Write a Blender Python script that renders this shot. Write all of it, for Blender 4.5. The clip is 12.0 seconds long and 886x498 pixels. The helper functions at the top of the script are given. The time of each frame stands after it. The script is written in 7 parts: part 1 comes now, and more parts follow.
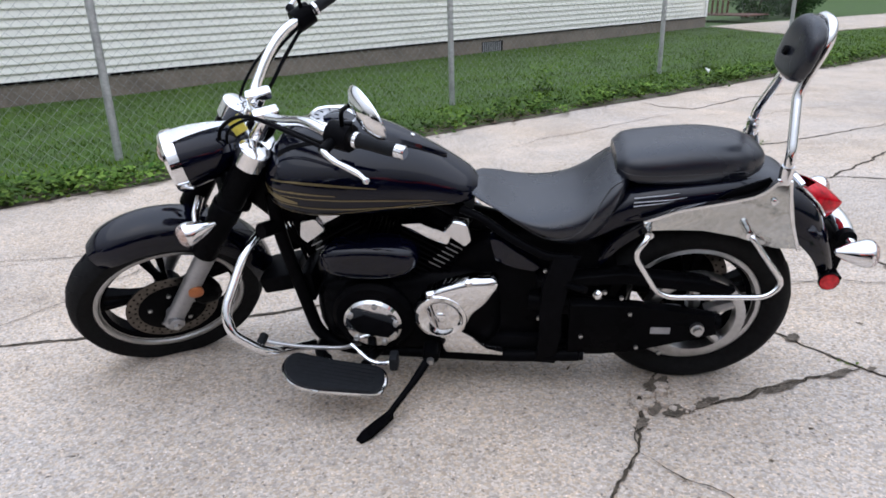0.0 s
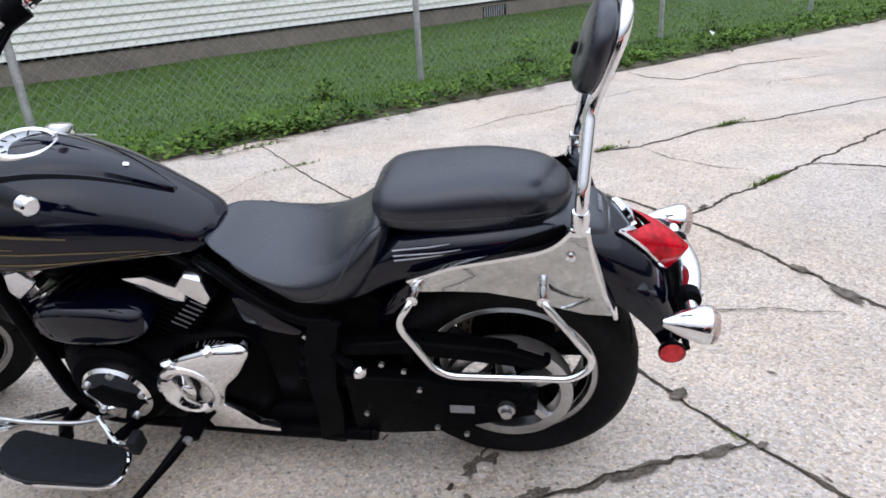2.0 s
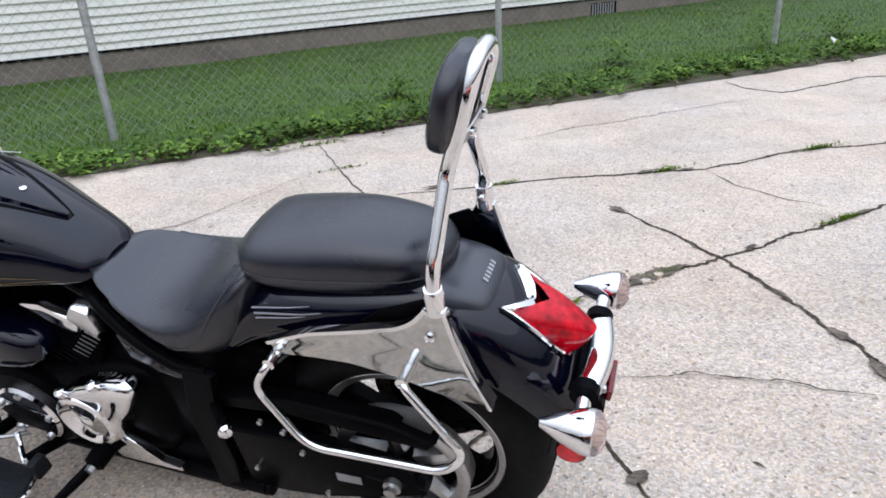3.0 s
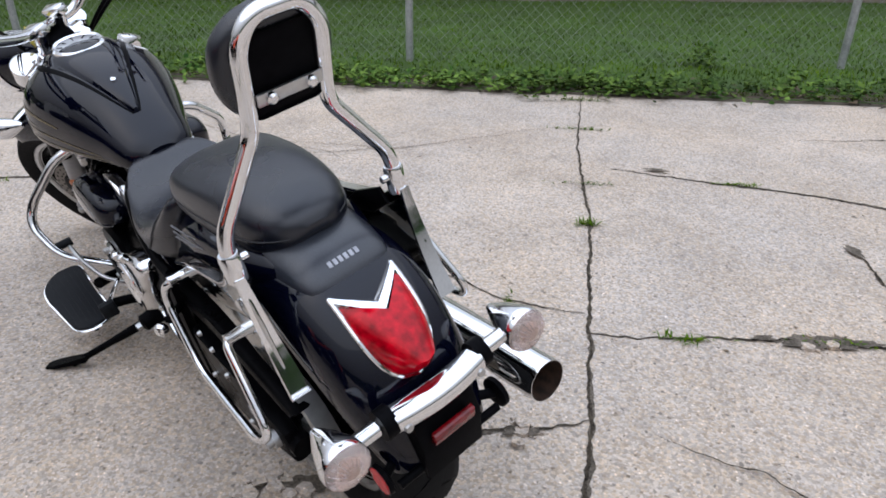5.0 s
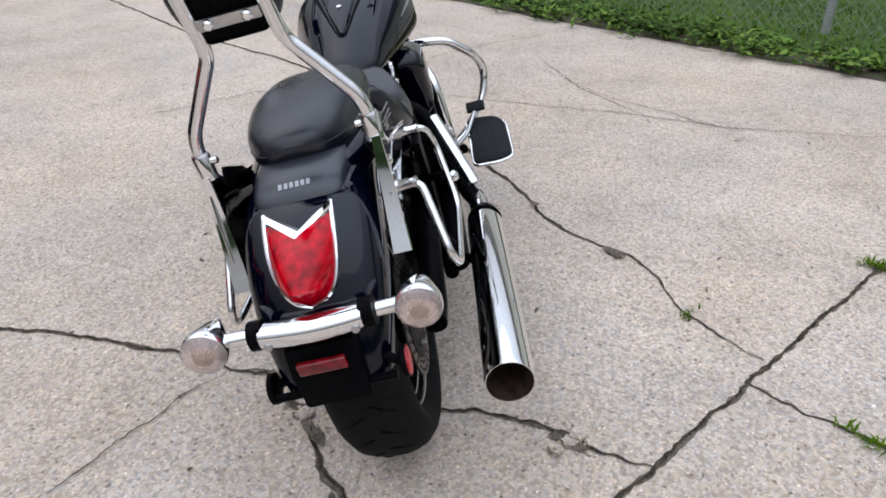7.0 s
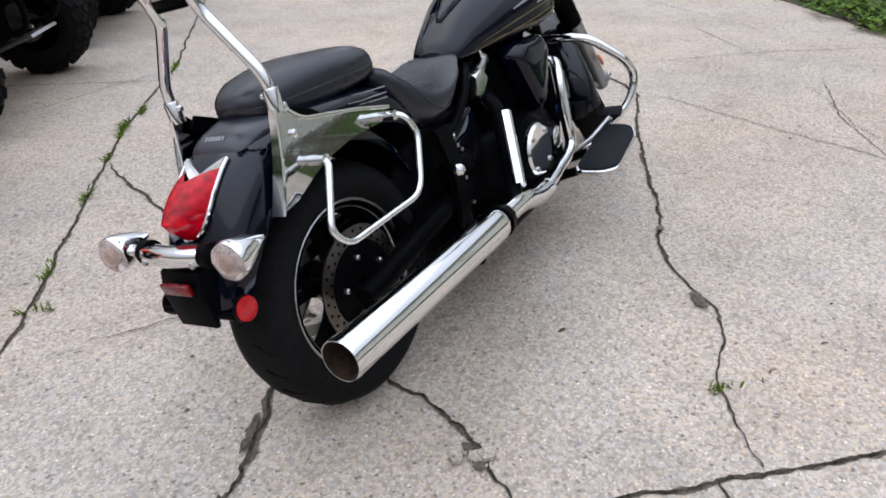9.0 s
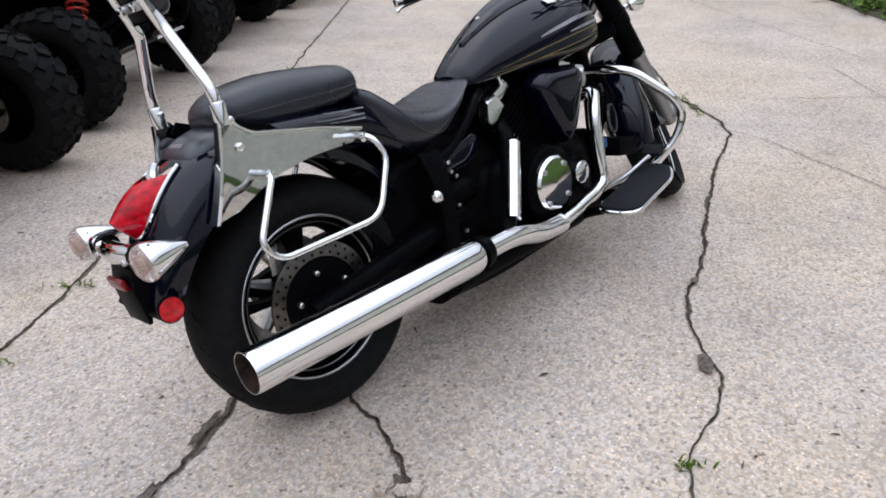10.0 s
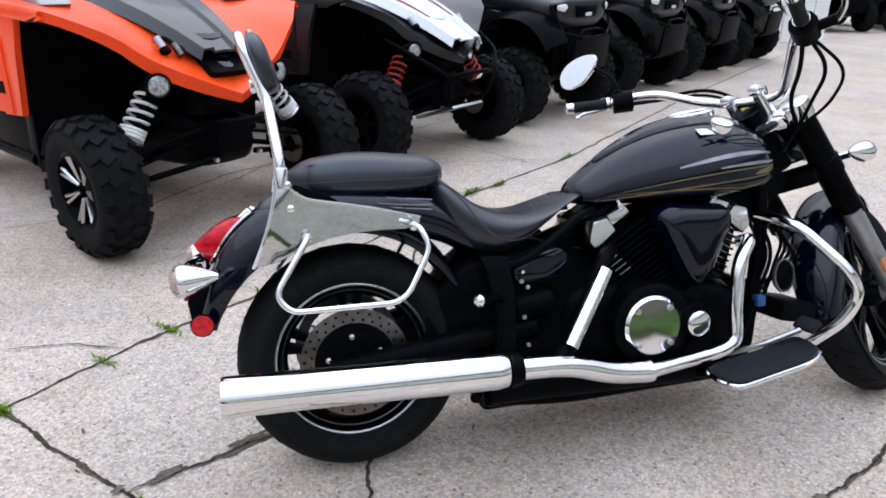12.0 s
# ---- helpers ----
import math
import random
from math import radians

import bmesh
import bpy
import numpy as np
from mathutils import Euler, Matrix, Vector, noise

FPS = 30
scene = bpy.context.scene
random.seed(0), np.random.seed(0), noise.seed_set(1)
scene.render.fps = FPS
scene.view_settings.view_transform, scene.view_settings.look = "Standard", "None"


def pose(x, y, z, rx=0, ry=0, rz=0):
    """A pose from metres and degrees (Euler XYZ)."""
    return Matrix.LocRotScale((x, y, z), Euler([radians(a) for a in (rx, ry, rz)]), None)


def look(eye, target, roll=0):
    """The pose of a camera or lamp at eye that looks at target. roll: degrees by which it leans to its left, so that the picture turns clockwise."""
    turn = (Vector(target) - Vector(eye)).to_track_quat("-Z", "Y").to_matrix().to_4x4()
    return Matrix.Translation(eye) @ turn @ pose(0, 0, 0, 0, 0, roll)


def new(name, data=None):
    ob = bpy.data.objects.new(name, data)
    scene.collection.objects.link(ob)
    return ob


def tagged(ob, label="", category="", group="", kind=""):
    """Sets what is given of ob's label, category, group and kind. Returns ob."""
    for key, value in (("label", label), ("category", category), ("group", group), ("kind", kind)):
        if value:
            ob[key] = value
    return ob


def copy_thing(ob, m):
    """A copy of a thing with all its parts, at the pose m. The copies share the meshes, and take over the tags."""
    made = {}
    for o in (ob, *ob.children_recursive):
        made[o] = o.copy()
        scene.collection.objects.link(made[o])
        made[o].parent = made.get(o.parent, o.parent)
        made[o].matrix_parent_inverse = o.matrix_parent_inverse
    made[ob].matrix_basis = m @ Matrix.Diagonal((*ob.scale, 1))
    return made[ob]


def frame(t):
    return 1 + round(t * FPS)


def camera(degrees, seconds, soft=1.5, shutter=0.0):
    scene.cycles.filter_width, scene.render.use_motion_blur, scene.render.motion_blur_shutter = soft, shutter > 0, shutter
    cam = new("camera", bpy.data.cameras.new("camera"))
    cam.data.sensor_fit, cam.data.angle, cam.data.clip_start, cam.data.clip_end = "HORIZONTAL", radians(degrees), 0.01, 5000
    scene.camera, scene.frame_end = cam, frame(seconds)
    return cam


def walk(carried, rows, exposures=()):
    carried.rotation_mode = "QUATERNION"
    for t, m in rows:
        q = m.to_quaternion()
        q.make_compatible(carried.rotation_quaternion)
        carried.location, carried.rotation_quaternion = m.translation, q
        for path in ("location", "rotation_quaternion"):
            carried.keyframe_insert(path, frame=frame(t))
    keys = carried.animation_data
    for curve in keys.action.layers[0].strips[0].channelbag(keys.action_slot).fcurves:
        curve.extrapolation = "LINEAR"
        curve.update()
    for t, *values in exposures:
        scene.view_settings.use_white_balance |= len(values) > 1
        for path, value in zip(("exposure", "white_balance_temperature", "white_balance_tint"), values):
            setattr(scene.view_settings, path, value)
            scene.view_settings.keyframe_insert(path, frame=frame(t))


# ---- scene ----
cam = camera(65.1, 12.0, 1.75)
METRES, EYE, TILT, LEAN, TURN = 5.164, 1.235, 0.0, 0.0, 0.0
ROWS = [
    (0.0, 0.0, 0.0, 0.0, -0.58, -20.49, 1.56),
    (0.5, 0.0339, 0.0281, -0.0021, -3.63, -22.66, 2.51),
    (1.0, 0.067, 0.0549, -0.0, -1.45, -22.92, 2.48),
    (1.5, 0.0966, 0.0817, 0.0005, 1.28, -22.44, 1.96),
    (2.0, 0.1381, 0.1016, 0.0013, 2.21, -23.22, 3.31),
    (2.5, 0.1847, 0.123, 0.006, 8.72, -22.89, 3.24),
    (3.0, 0.222, 0.1535, 0.0077, 12.39, -23.35, 2.97),
    (5.0, 0.342, 0.2509, 0.0049, 43.89, -26.69, -0.34),
    (5.5, 0.3664, 0.2845, 0.0051, 56.38, -28.65, -0.19),
    (6.0, 0.3906, 0.3167, 0.0054, 67.96, -29.63, 0.58),
    (6.5, 0.3981, 0.3554, 0.0024, 75.56, -30.18, 0.13),
    (7.0, 0.4071, 0.3924, 0.0037, 82.35, -30.13, 1.01),
    (9.0, 0.3891, 0.563, 0.0061, 113.64, -30.68, 2.16),
    (9.5, 0.3735, 0.6016, 0.005, 121.21, -29.91, 2.61),
    (10.0, 0.3384, 0.6324, 0.0052, 127.11, -28.94, 2.2),
    (10.5, 0.3103, 0.6609, 0.0081, 136.23, -27.14, 2.51),
    (11.0, 0.2859, 0.6921, 0.0113, 146.87, -25.85, 2.1),
    (11.5, 0.2536, 0.7073, 0.0101, 153.1, -23.7, 1.1),
    (12.0, 0.2218, 0.7175, 0.0145, 159.13, -22.14, -0.45),
]
walk(cam, [(t, pose(0, 0, EYE, TILT, LEAN, TURN) @ pose(METRES * x, METRES * y, METRES * z, 90 + pitch, roll, yaw)) for t, x, y, z, yaw, pitch, roll in ROWS],
     exposures=[(0.0, 0.20, 6350, 12), (1.5, 0.30, 6350, 12), (2.5, 0.37, 6350, 11.5), (3.2, 0.31, 6350, 11.5), (5.0, -0.06, 6450, 11.5), (7.0, -0.03, 6550, 11.2), (9.5, 0.05, 6550, 11.5), (10.5, 0.07, 6500, 11.5), (11.2, 0.10, 6350, 11.5), (12.0, 0.31, 6280, 11.5)])

# ---- world and sun ----
world = bpy.data.worlds.new("overcast_sky")
scene.world = world
world.use_nodes = True
wn = world.node_tree.nodes
wl = world.node_tree.links
sky = wn.new("ShaderNodeTexSky")
sky.sky_type = "NISHITA"
sky.sun_disc = False
sky.sun_elevation = radians(58)
sky.sun_rotation = radians(200)
sky.dust_density = 4.0
sky_scale = wn.new("ShaderNodeMixRGB")
sky_scale.blend_type = "MIX"
sky_scale.inputs[0].default_value = 0.86
sky_scale.inputs[2].default_value = (8.9, 9.85, 11.5, 1)
wl.new(sky.outputs[0], sky_scale.inputs[1])
# cloud colour: neutral near the horizon, bluer overhead
cloud = wn.new("ShaderNodeMixRGB")
cloud.inputs[1].default_value = (10.0, 10.0, 10.0, 1)
cloud.inputs[2].default_value = (8.0, 9.7, 12.6, 1)
wl.new(cloud.outputs[0], sky_scale.inputs[2])
# overcast: the zenith is about three times as bright as the horizon
sky_dir = wn.new("ShaderNodeTexCoord")
sky_sep = wn.new("ShaderNodeSeparateXYZ")
wl.new(sky_dir.outputs["Generated"], sky_sep.inputs[0])
sky_grad = wn.new("ShaderNodeMapRange")
sky_grad.inputs[1].default_value, sky_grad.inputs[2].default_value = 0.08, 0.95
sky_grad.inputs[3].default_value, sky_grad.inputs[4].default_value = 0.26, 1.74
wl.new(sky_sep.outputs[2], sky_grad.inputs[0])
wl.new(sky_sep.outputs[2], cloud.inputs[0])
sky_mul = wn.new("ShaderNodeMixRGB")
sky_mul.blend_type = "MULTIPLY"
sky_mul.inputs[0].default_value = 1
wl.new(sky_scale.outputs[0], sky_mul.inputs[1])
wl.new(sky_grad.outputs[0], sky_mul.inputs[2])
wl.new(sky_mul.outputs[0], wn["Background"].inputs[0])
wn["Background"].inputs[1].default_value = 0.1

sun_data = bpy.data.lights.new("sun", "SUN")
sun_data.energy = 1.1
sun_data.angle = radians(110)
sun_data.color = (1.0, 0.985, 0.975)
sun = new("sun", sun_data)
sun.matrix_world = look((0.5, 1.5, 8), (0.0, 2.2, 0))


# ---- materials ----
def mat(name, col, rough=0.5, metal=0.0, var=0.15, scale=6.0, fine=60.0, bump=0.0, bscale=120.0, coat=0.0, col2=None, rvar=0.1, spec=0.5):
    m = bpy.data.materials.new(name)
    m.use_nodes = True
    n, l = m.node_tree.nodes, m.node_tree.links
    b = n["Principled BSDF"]
    tc = n.new("ShaderNodeTexCoord")
    big = n.new("ShaderNodeTexNoise")
    big.inputs["Scale"].default_value = scale
    big.inputs["Detail"].default_value = 6
    sm = n.new("ShaderNodeTexNoise")
    sm.inputs["Scale"].default_value = fine
    sm.inputs["Detail"].default_value = 4
    l.new(tc.outputs["Object"], big.inputs["Vector"])
    l.new(tc.outputs["Object"], sm.inputs["Vector"])
    mixn = n.new("ShaderNodeMath")
    mixn.operation = "ADD"
    l.new(big.outputs["Fac"], mixn.inputs[0])
    l.new(sm.outputs["Fac"], mixn.inputs[1])
    ramp = n.new("ShaderNodeMapRange")
    ramp.inputs[1].default_value = 0.75
    ramp.inputs[2].default_value = 1.25
    l.new(mixn.outputs[0], ramp.inputs[0])
    mc = n.new("ShaderNodeMixRGB")
    c2 = col2 or tuple(min(1, c * (1 + var)) for c in col)
    mc.inputs[1].default_value = (*[c * (1 - var) for c in col], 1)
    mc.inputs[2].default_value = (*c2, 1)
    l.new(ramp.outputs[0], mc.inputs[0])
    l.new(mc.outputs[0], b.inputs["Base Color"])
    rr = n.new("ShaderNodeMapRange")
    rr.inputs[3].default_value = max(0.02, rough * (1 - rvar * 2))
    rr.inputs[4].default_value = min(1, rough * (1 + rvar * 2))
    l.new(big.outputs["Fac"], rr.inputs[0])
    l.new(rr.outputs[0], b.inputs["Roughness"])
    b.inputs["Metallic"].default_value = metal
    b.inputs["Specular IOR Level"].default_value = spec
    b.inputs["Coat Weight"].default_value = coat
    b.inputs["Coat Roughness"].default_value = 0.05
    if bump:
        bn = n.new("ShaderNodeTexNoise")
        bn.inputs["Scale"].default_value = bscale
        bn.inputs["Detail"].default_value = 5
        l.new(tc.outputs["Object"], bn.inputs["Vector"])
        bp = n.new("ShaderNodeBump")
        bp.inputs["Strength"].default_value = bump
        bp.inputs["Distance"].default_value = 0.004
        l.new(bn.outputs["Fac"], bp.inputs["Height"])
        l.new(bp.outputs[0], b.inputs["Normal"])
    return m


def mat_concrete(name, tone, warm, grit=1.0):
    """Old weathered concrete with exposed aggregate, stains and soft tonal clouds."""
    m = bpy.data.materials.new(name)
    m.use_nodes = True
    n, l = m.node_tree.nodes, m.node_tree.links
    b = n["Principled BSDF"]
    tc = n.new("ShaderNodeTexCoord")

    def noise_tex(scale, detail=5, rough=0.55):
        t = n.new("ShaderNodeTexNoise")
        t.inputs["Scale"].default_value = scale
        t.inputs["Detail"].default_value = detail
        t.inputs["Roughness"].default_value = rough
        l.new(tc.outputs["Object"], t.inputs["Vector"])
        return t

    def rng(src, a, bb, lo, hi):
        r = n.new("ShaderNodeMapRange")
        r.inputs[1].default_value, r.inputs[2].default_value = a, bb
        r.inputs[3].default_value, r.inputs[4].default_value = lo, hi
        l.new(src, r.inputs[0])
        return r.outputs[0]

    def mul(a, bb):
        k = n.new("ShaderNodeMath")
        k.operation = "MULTIPLY"
        l.new(a, k.inputs[0])
        l.new(bb, k.inputs[1])
        return k.outputs[0]

    clouds = rng(noise_tex(0.5, 6, 0.62).outputs["Fac"], 0.3, 0.7, 0.87, 1.12)
    stains = rng(noise_tex(2.3, 7, 0.7).outputs["Fac"], 0.35, 0.7, 1.08, 0.84)
    fine = rng(noise_tex(38, 5, 0.7).outputs["Fac"], 0.3, 0.7, 1 - 0.06 * grit, 1 + 0.06 * grit)
    grain = rng(noise_tex(190, 3, 0.7).outputs["Fac"], 0.3, 0.7, 1 - 0.20 * grit, 1 + 0.20 * grit)
    vor = n.new("ShaderNodeTexVoronoi")
    vor.inputs["Scale"].default_value = 120
    l.new(tc.outputs["Object"], vor.inputs["Vector"])
    stone_val = n.new("ShaderNodeSeparateColor")
    l.new(vor.outputs["Color"], stone_val.inputs[0])
    pebbles = rng(stone_val.outputs[0], 0.0, 1.0, 1 - 0.27 * grit, 1 + 0.31 * grit)
    dark = rng(stone_val.outputs[1], 0.955, 0.985, 1.0, 1 - 0.5 * grit)
    spots = n.new("ShaderNodeTexVoronoi")
    spots.inputs["Scale"].default_value = 4.5
    l.new(tc.outputs["Object"], spots.inputs["Vector"])
    spot_val = n.new("ShaderNodeSeparateColor")
    l.new(spots.outputs["Color"], spot_val.inputs[0])
    spot = rng(mul(rng(spots.outputs["Distance"], 0.03, 0.07, 1.0, 0.0), rng(spot_val.outputs[0], 0.7, 0.75, 0.0, 1.0)), 0.0, 1.0, 1.0, 0.5)
    big_spots = rng(noise_tex(7, 3, 0.5).outputs["Fac"], 0.66, 0.74, 1.0, 0.82)
    flecks = n.new("ShaderNodeTexVoronoi")
    flecks.inputs["Scale"].default_value = 72
    l.new(tc.outputs["Object"], flecks.inputs["Vector"])
    fleck_val = n.new("ShaderNodeSeparateColor")
    l.new(flecks.outputs["Color"], fleck_val.inputs[0])
    fleck = rng(mul(rng(flecks.outputs["Distance"], 0.14, 0.26, 1.0, 0.0), rng(fleck_val.outputs[0], 0.62, 0.66, 0.0, 1.0)), 0.0, 1.0, 1.0, 1.62)
    spot = mul(spot, fleck)
    v = mul(mul(mul(clouds, stains), mul(fine, grain)), mul(mul(pebbles, dark), mul(spot, big_spots)))
    warmth = rng(noise_tex(0.9, 4).outputs["Fac"], 0.35, 0.65, 0, 1)
    mc = n.new("ShaderNodeMixRGB")
    mc.inputs[1].default_value = (tone * 1.074, tone * 0.940, tone * 0.825, 1)
    mc.inputs[2].default_value = (tone * (1.074 + warm), tone * 0.938, tone * 0.808 * (1 - warm), 1)
    l.new(warmth, mc.inputs[0])
    # single stones of tan and of blue-grey aggregate
    tan = n.new("ShaderNodeMixRGB")
    tan.blend_type = "MULTIPLY"
    tan.inputs[2].default_value = (1.05, 0.93, 0.76, 1)
    l.new(rng(stone_val.outputs[2], 0.66, 0.72, 0.0, 0.5), tan.inputs[0])
    l.new(mc.outputs[0], tan.inputs[1])
    cool = n.new("ShaderNodeMixRGB")
    cool.blend_type = "MULTIPLY"
    cool.inputs[2].default_value = (0.86, 0.93, 1.05, 1)
    l.new(rng(stone_val.outputs[2], 0.22, 0.28, 0.3, 0.0), cool.inputs[0])
    l.new(tan.outputs[0], cool.inputs[1])
    mm = n.new("ShaderNodeMixRGB")
    mm.blend_type = "MULTIPLY"
    mm.inputs[0].default_value = 1
    l.new(cool.outputs[0], mm.inputs[1])
    l.new(v, mm.inputs[2])
    l.new(mm.outputs[0], b.inputs["Base Color"])
    b.inputs["Roughness"].default_value = 0.88
    b.inputs["Specular IOR Level"].default_value = 0.25
    bp = n.new("ShaderNodeBump")
    bp.inputs["Strength"].default_value = 0.5
    bp.inputs["Distance"].default_value = 0.004
    l.new(mul(fine, mul(grain, pebbles)), bp.inputs["Height"])
    l.new(bp.outputs[0], b.inputs["Normal"])
    return m


def mat_leaf(name, a, c):
    m = bpy.data.materials.new(name)
    m.use_nodes = True
    n, l = m.node_tree.nodes, m.node_tree.links
    b = n["Principled BSDF"]
    g = n.new("ShaderNodeNewGeometry")
    mc = n.new("ShaderNodeMixRGB")
    mc.inputs[1].default_value = (*a, 1)
    mc.inputs[2].default_value = (*c, 1)
    l.new(g.outputs["Random Per Island"], mc.inputs[0])
    tc = n.new("ShaderNodeTexCoord")
    t = n.new("ShaderNodeTexNoise")
    t.inputs["Scale"].default_value = 1.3
    l.new(tc.outputs["Object"], t.inputs["Vector"])
    r = n.new("ShaderNodeMapRange")
    r.inputs[1].default_value, r.inputs[2].default_value = 0.3, 0.7
    r.inputs[3].default_value, r.inputs[4].default_value = 0.55, 1.45
    l.new(t.outputs["Fac"], r.inputs[0])
    mm = n.new("ShaderNodeMixRGB")
    mm.blend_type = "MULTIPLY"
    mm.inputs[0].default_value = 1
    l.new(mc.outputs[0], mm.inputs[1])
    l.new(r.outputs[0], mm.inputs[2])
    l.new(mm.outputs[0], b.inputs["Base Color"])
    b.inputs["Roughness"].default_value = 0.7
    b.inputs["Specular IOR Level"].default_value = 0.08
    return m


def mat_glass(name, col, rough=0.05):
    m = mat(name, col, rough, var=0.05)
    b = m.node_tree.nodes["Principled BSDF"]
    b.inputs["Transmission Weight"].default_value = 0.85
    b.inputs["IOR"].default_value = 1.45
    return m


CONCRETE = mat_concrete("concrete", 0.425, 0.06, 0.95)
CHROME = mat("chrome", (0.82, 0.82, 0.83), 0.06, 1.0, var=0.04, fine=200)
STEEL = mat("brushed_aluminium", (0.5, 0.5, 0.5), 0.32, 1.0, var=0.12, bump=0.05)
SATCHROME = mat("satin_chrome", (0.72, 0.72, 0.73), 0.20, 1.0, var=0.08, fine=150)
DULL = mat("dull_fork_alloy", (0.34, 0.34, 0.35), 0.42, 0.8, var=0.1)
PAINT = mat("black_gloss_paint", (0.0013, 0.0018, 0.0070), 0.05, 0.0, var=0.3, fine=500, spec=0.37)
COWL = mat("satin_dark_cowl", (0.026, 0.029, 0.038), 0.28, 0.0, var=0.2, fine=300, spec=0.6)
POLISHED = mat("polished_stainless_plate", (0.52, 0.53, 0.52), 0.07, 1.0, var=0.12, scale=9, fine=90, bump=0.10, bscale=26)
BULB = mat("pale_peach_bulb", (0.58, 0.42, 0.33), 0.3)
SATIN = mat("satin_black_metal", (0.0024, 0.0024, 0.003), 0.28, 0.0, var=0.3, bump=0.05, spec=0.02)
MATTE = mat("matte_black_plastic", (0.0032, 0.0032, 0.004), 0.40, 0.0, var=0.3, bump=0.08, bscale=300, spec=0.025)
VINYL = mat("black_vinyl", (0.0065, 0.0082, 0.0145), 0.28, 0.0, var=0.2, bump=0.10, bscale=420, spec=0.60)
RUBBER = mat("tyre_rubber", (0.008, 0.008, 0.0085), 0.7, 0.0, var=0.3, bump=0.25, bscale=150, spec=0.08)
PAD = mat("ribbed_rubber", (0.010, 0.011, 0.013), 0.6, 0.0, var=0.2, bump=0.2, bscale=200, spec=0.14)
RED = mat("red_lens", (0.46, 0.001, 0.010), 0.06, 0.0, var=0.5, scale=22, spec=0.28)
DARKRED = mat("dark_red_reflector", (0.15, 0.003, 0.006), 0.2, 0.0, var=0.3, scale=60)
REDDULL = mat("red_reflector", (0.52, 0.008, 0.014), 0.25, 0.0, var=0.25, scale=60)
LENS = mat_glass("clear_lens", (0.96, 0.84, 0.80), 0.12)
AMBER = mat("amber_bulb", (0.42, 0.13, 0.04), 0.3)
SEAM = mat("dark_thread", (0.035, 0.035, 0.038), 0.7)
DISC = mat("brake_disc_steel", (0.14, 0.125, 0.11), 0.35, 1.0, var=0.2, scale=30)
GOLD = mat("gold_pinstripe", (0.16, 0.125, 0.06), 0.3, 0.4, var=0.2)
SILVER = mat("silver_decal", (0.30, 0.30, 0.32), 0.3, 0.5, var=0.2, scale=20)
WHITE = mat("white_plastic", (0.75, 0.75, 0.74), 0.35)
YELLOW = mat("yellow_sticker", (0.72, 0.6, 0.1), 0.4)
DIAL = mat("pale_dial", (0.42, 0.43, 0.45), 0.3, var=0.2, scale=40)
RUST = mat("scorched_pipe_bore", (0.032, 0.016, 0.009), 0.8, 0.3, var=0.6, scale=30)
ORANGE = mat("orange_plastic", (0.94, 0.074, 0.010), 0.32, 0.0, var=0.08, spec=0.25)
GREYPL = mat("grey_plastic", (0.30, 0.30, 0.31), 0.45)
PALE = mat("pale_silver_plastic", (0.62, 0.63, 0.66), 0.3, var=0.08, coat=0.5)
SPRINGW = mat("white_spring", (0.72, 0.72, 0.70), 0.35)
SPRINGR = mat("red_spring", (0.36, 0.028, 0.018), 0.35)
BLUE = mat("blue_plastic", (0.02, 0.09, 0.25), 0.4)
CRACK = mat("crack_dirt", (0.014, 0.011, 0.009), 0.95, var=0.4, scale=24, fine=140, bump=0.8, bscale=90, col2=(0.095, 0.076, 0.056), spec=0.1)
CHIP = mat("broken_concrete", (0.120, 0.100, 0.080), 0.95, var=0.55, scale=18, fine=110, bump=1.0, bscale=70, spec=0.1)
SOIL = mat("dark_soil", (0.06, 0.045, 0.03), 0.95, var=0.4, scale=5, fine=60, bump=0.7, bscale=50)
TURF = mat("turf", (0.034, 0.074, 0.004), 0.9, var=0.35, scale=3, fine=50, bump=0.8, bscale=40)
GRASS = mat_leaf("grass_blades", (0.034, 0.084, 0.002), (0.104, 0.166, 0.006))
WEED = mat_leaf("weed_leaves", (0.020, 0.060, 0.008), (0.145, 0.225, 0.042))
ROOFING = mat("dark_roof_shingle", (0.045, 0.042, 0.04), 0.9, var=0.3, scale=4, fine=40, bump=0.4, bscale=30)
BUSH = mat_leaf("bush_leaves", (0.015, 0.045, 0.012), (0.05, 0.1, 0.03))
LITTER = mat_leaf("leaf_litter", (0.05, 0.04, 0.03), (0.16, 0.12, 0.08))
SIDING = mat("cream_vinyl_siding", (0.85, 0.835, 0.765), 0.5, var=0.05, scale=2, bump=0.05)
FOUND = mat("grey_brown_foundation", (0.20, 0.165, 0.135), 0.9, var=0.25, scale=3, fine=40, bump=0.5, bscale=40)
WIRE = mat("weathered_wire", (0.30, 0.31, 0.30), 0.6, 0.3, var=0.2, scale=12)
DARKPL = mat("dark_grey_plastic", (0.010, 0.011, 0.014), 0.30, var=0.2, spec=0.45)
GLOSSBK = mat("gloss_black_plastic", (0.006, 0.0065, 0.009), 0.12, var=0.2, fine=200, spec=0.55)
LAMPGL = mat("lamp_glass", (0.40, 0.41, 0.42), 0.08, 0.4, var=0.5, scale=30)
GALV = mat("galvanised_steel", (0.42, 0.43, 0.43), 0.5, 0.6, var=0.2, scale=12)
DECK = mat("red_brown_boards", (0.10, 0.045, 0.03), 0.8, var=0.3)
TRIM = mat("white_trim", (0.8, 0.8, 0.78), 0.5, var=0.05)


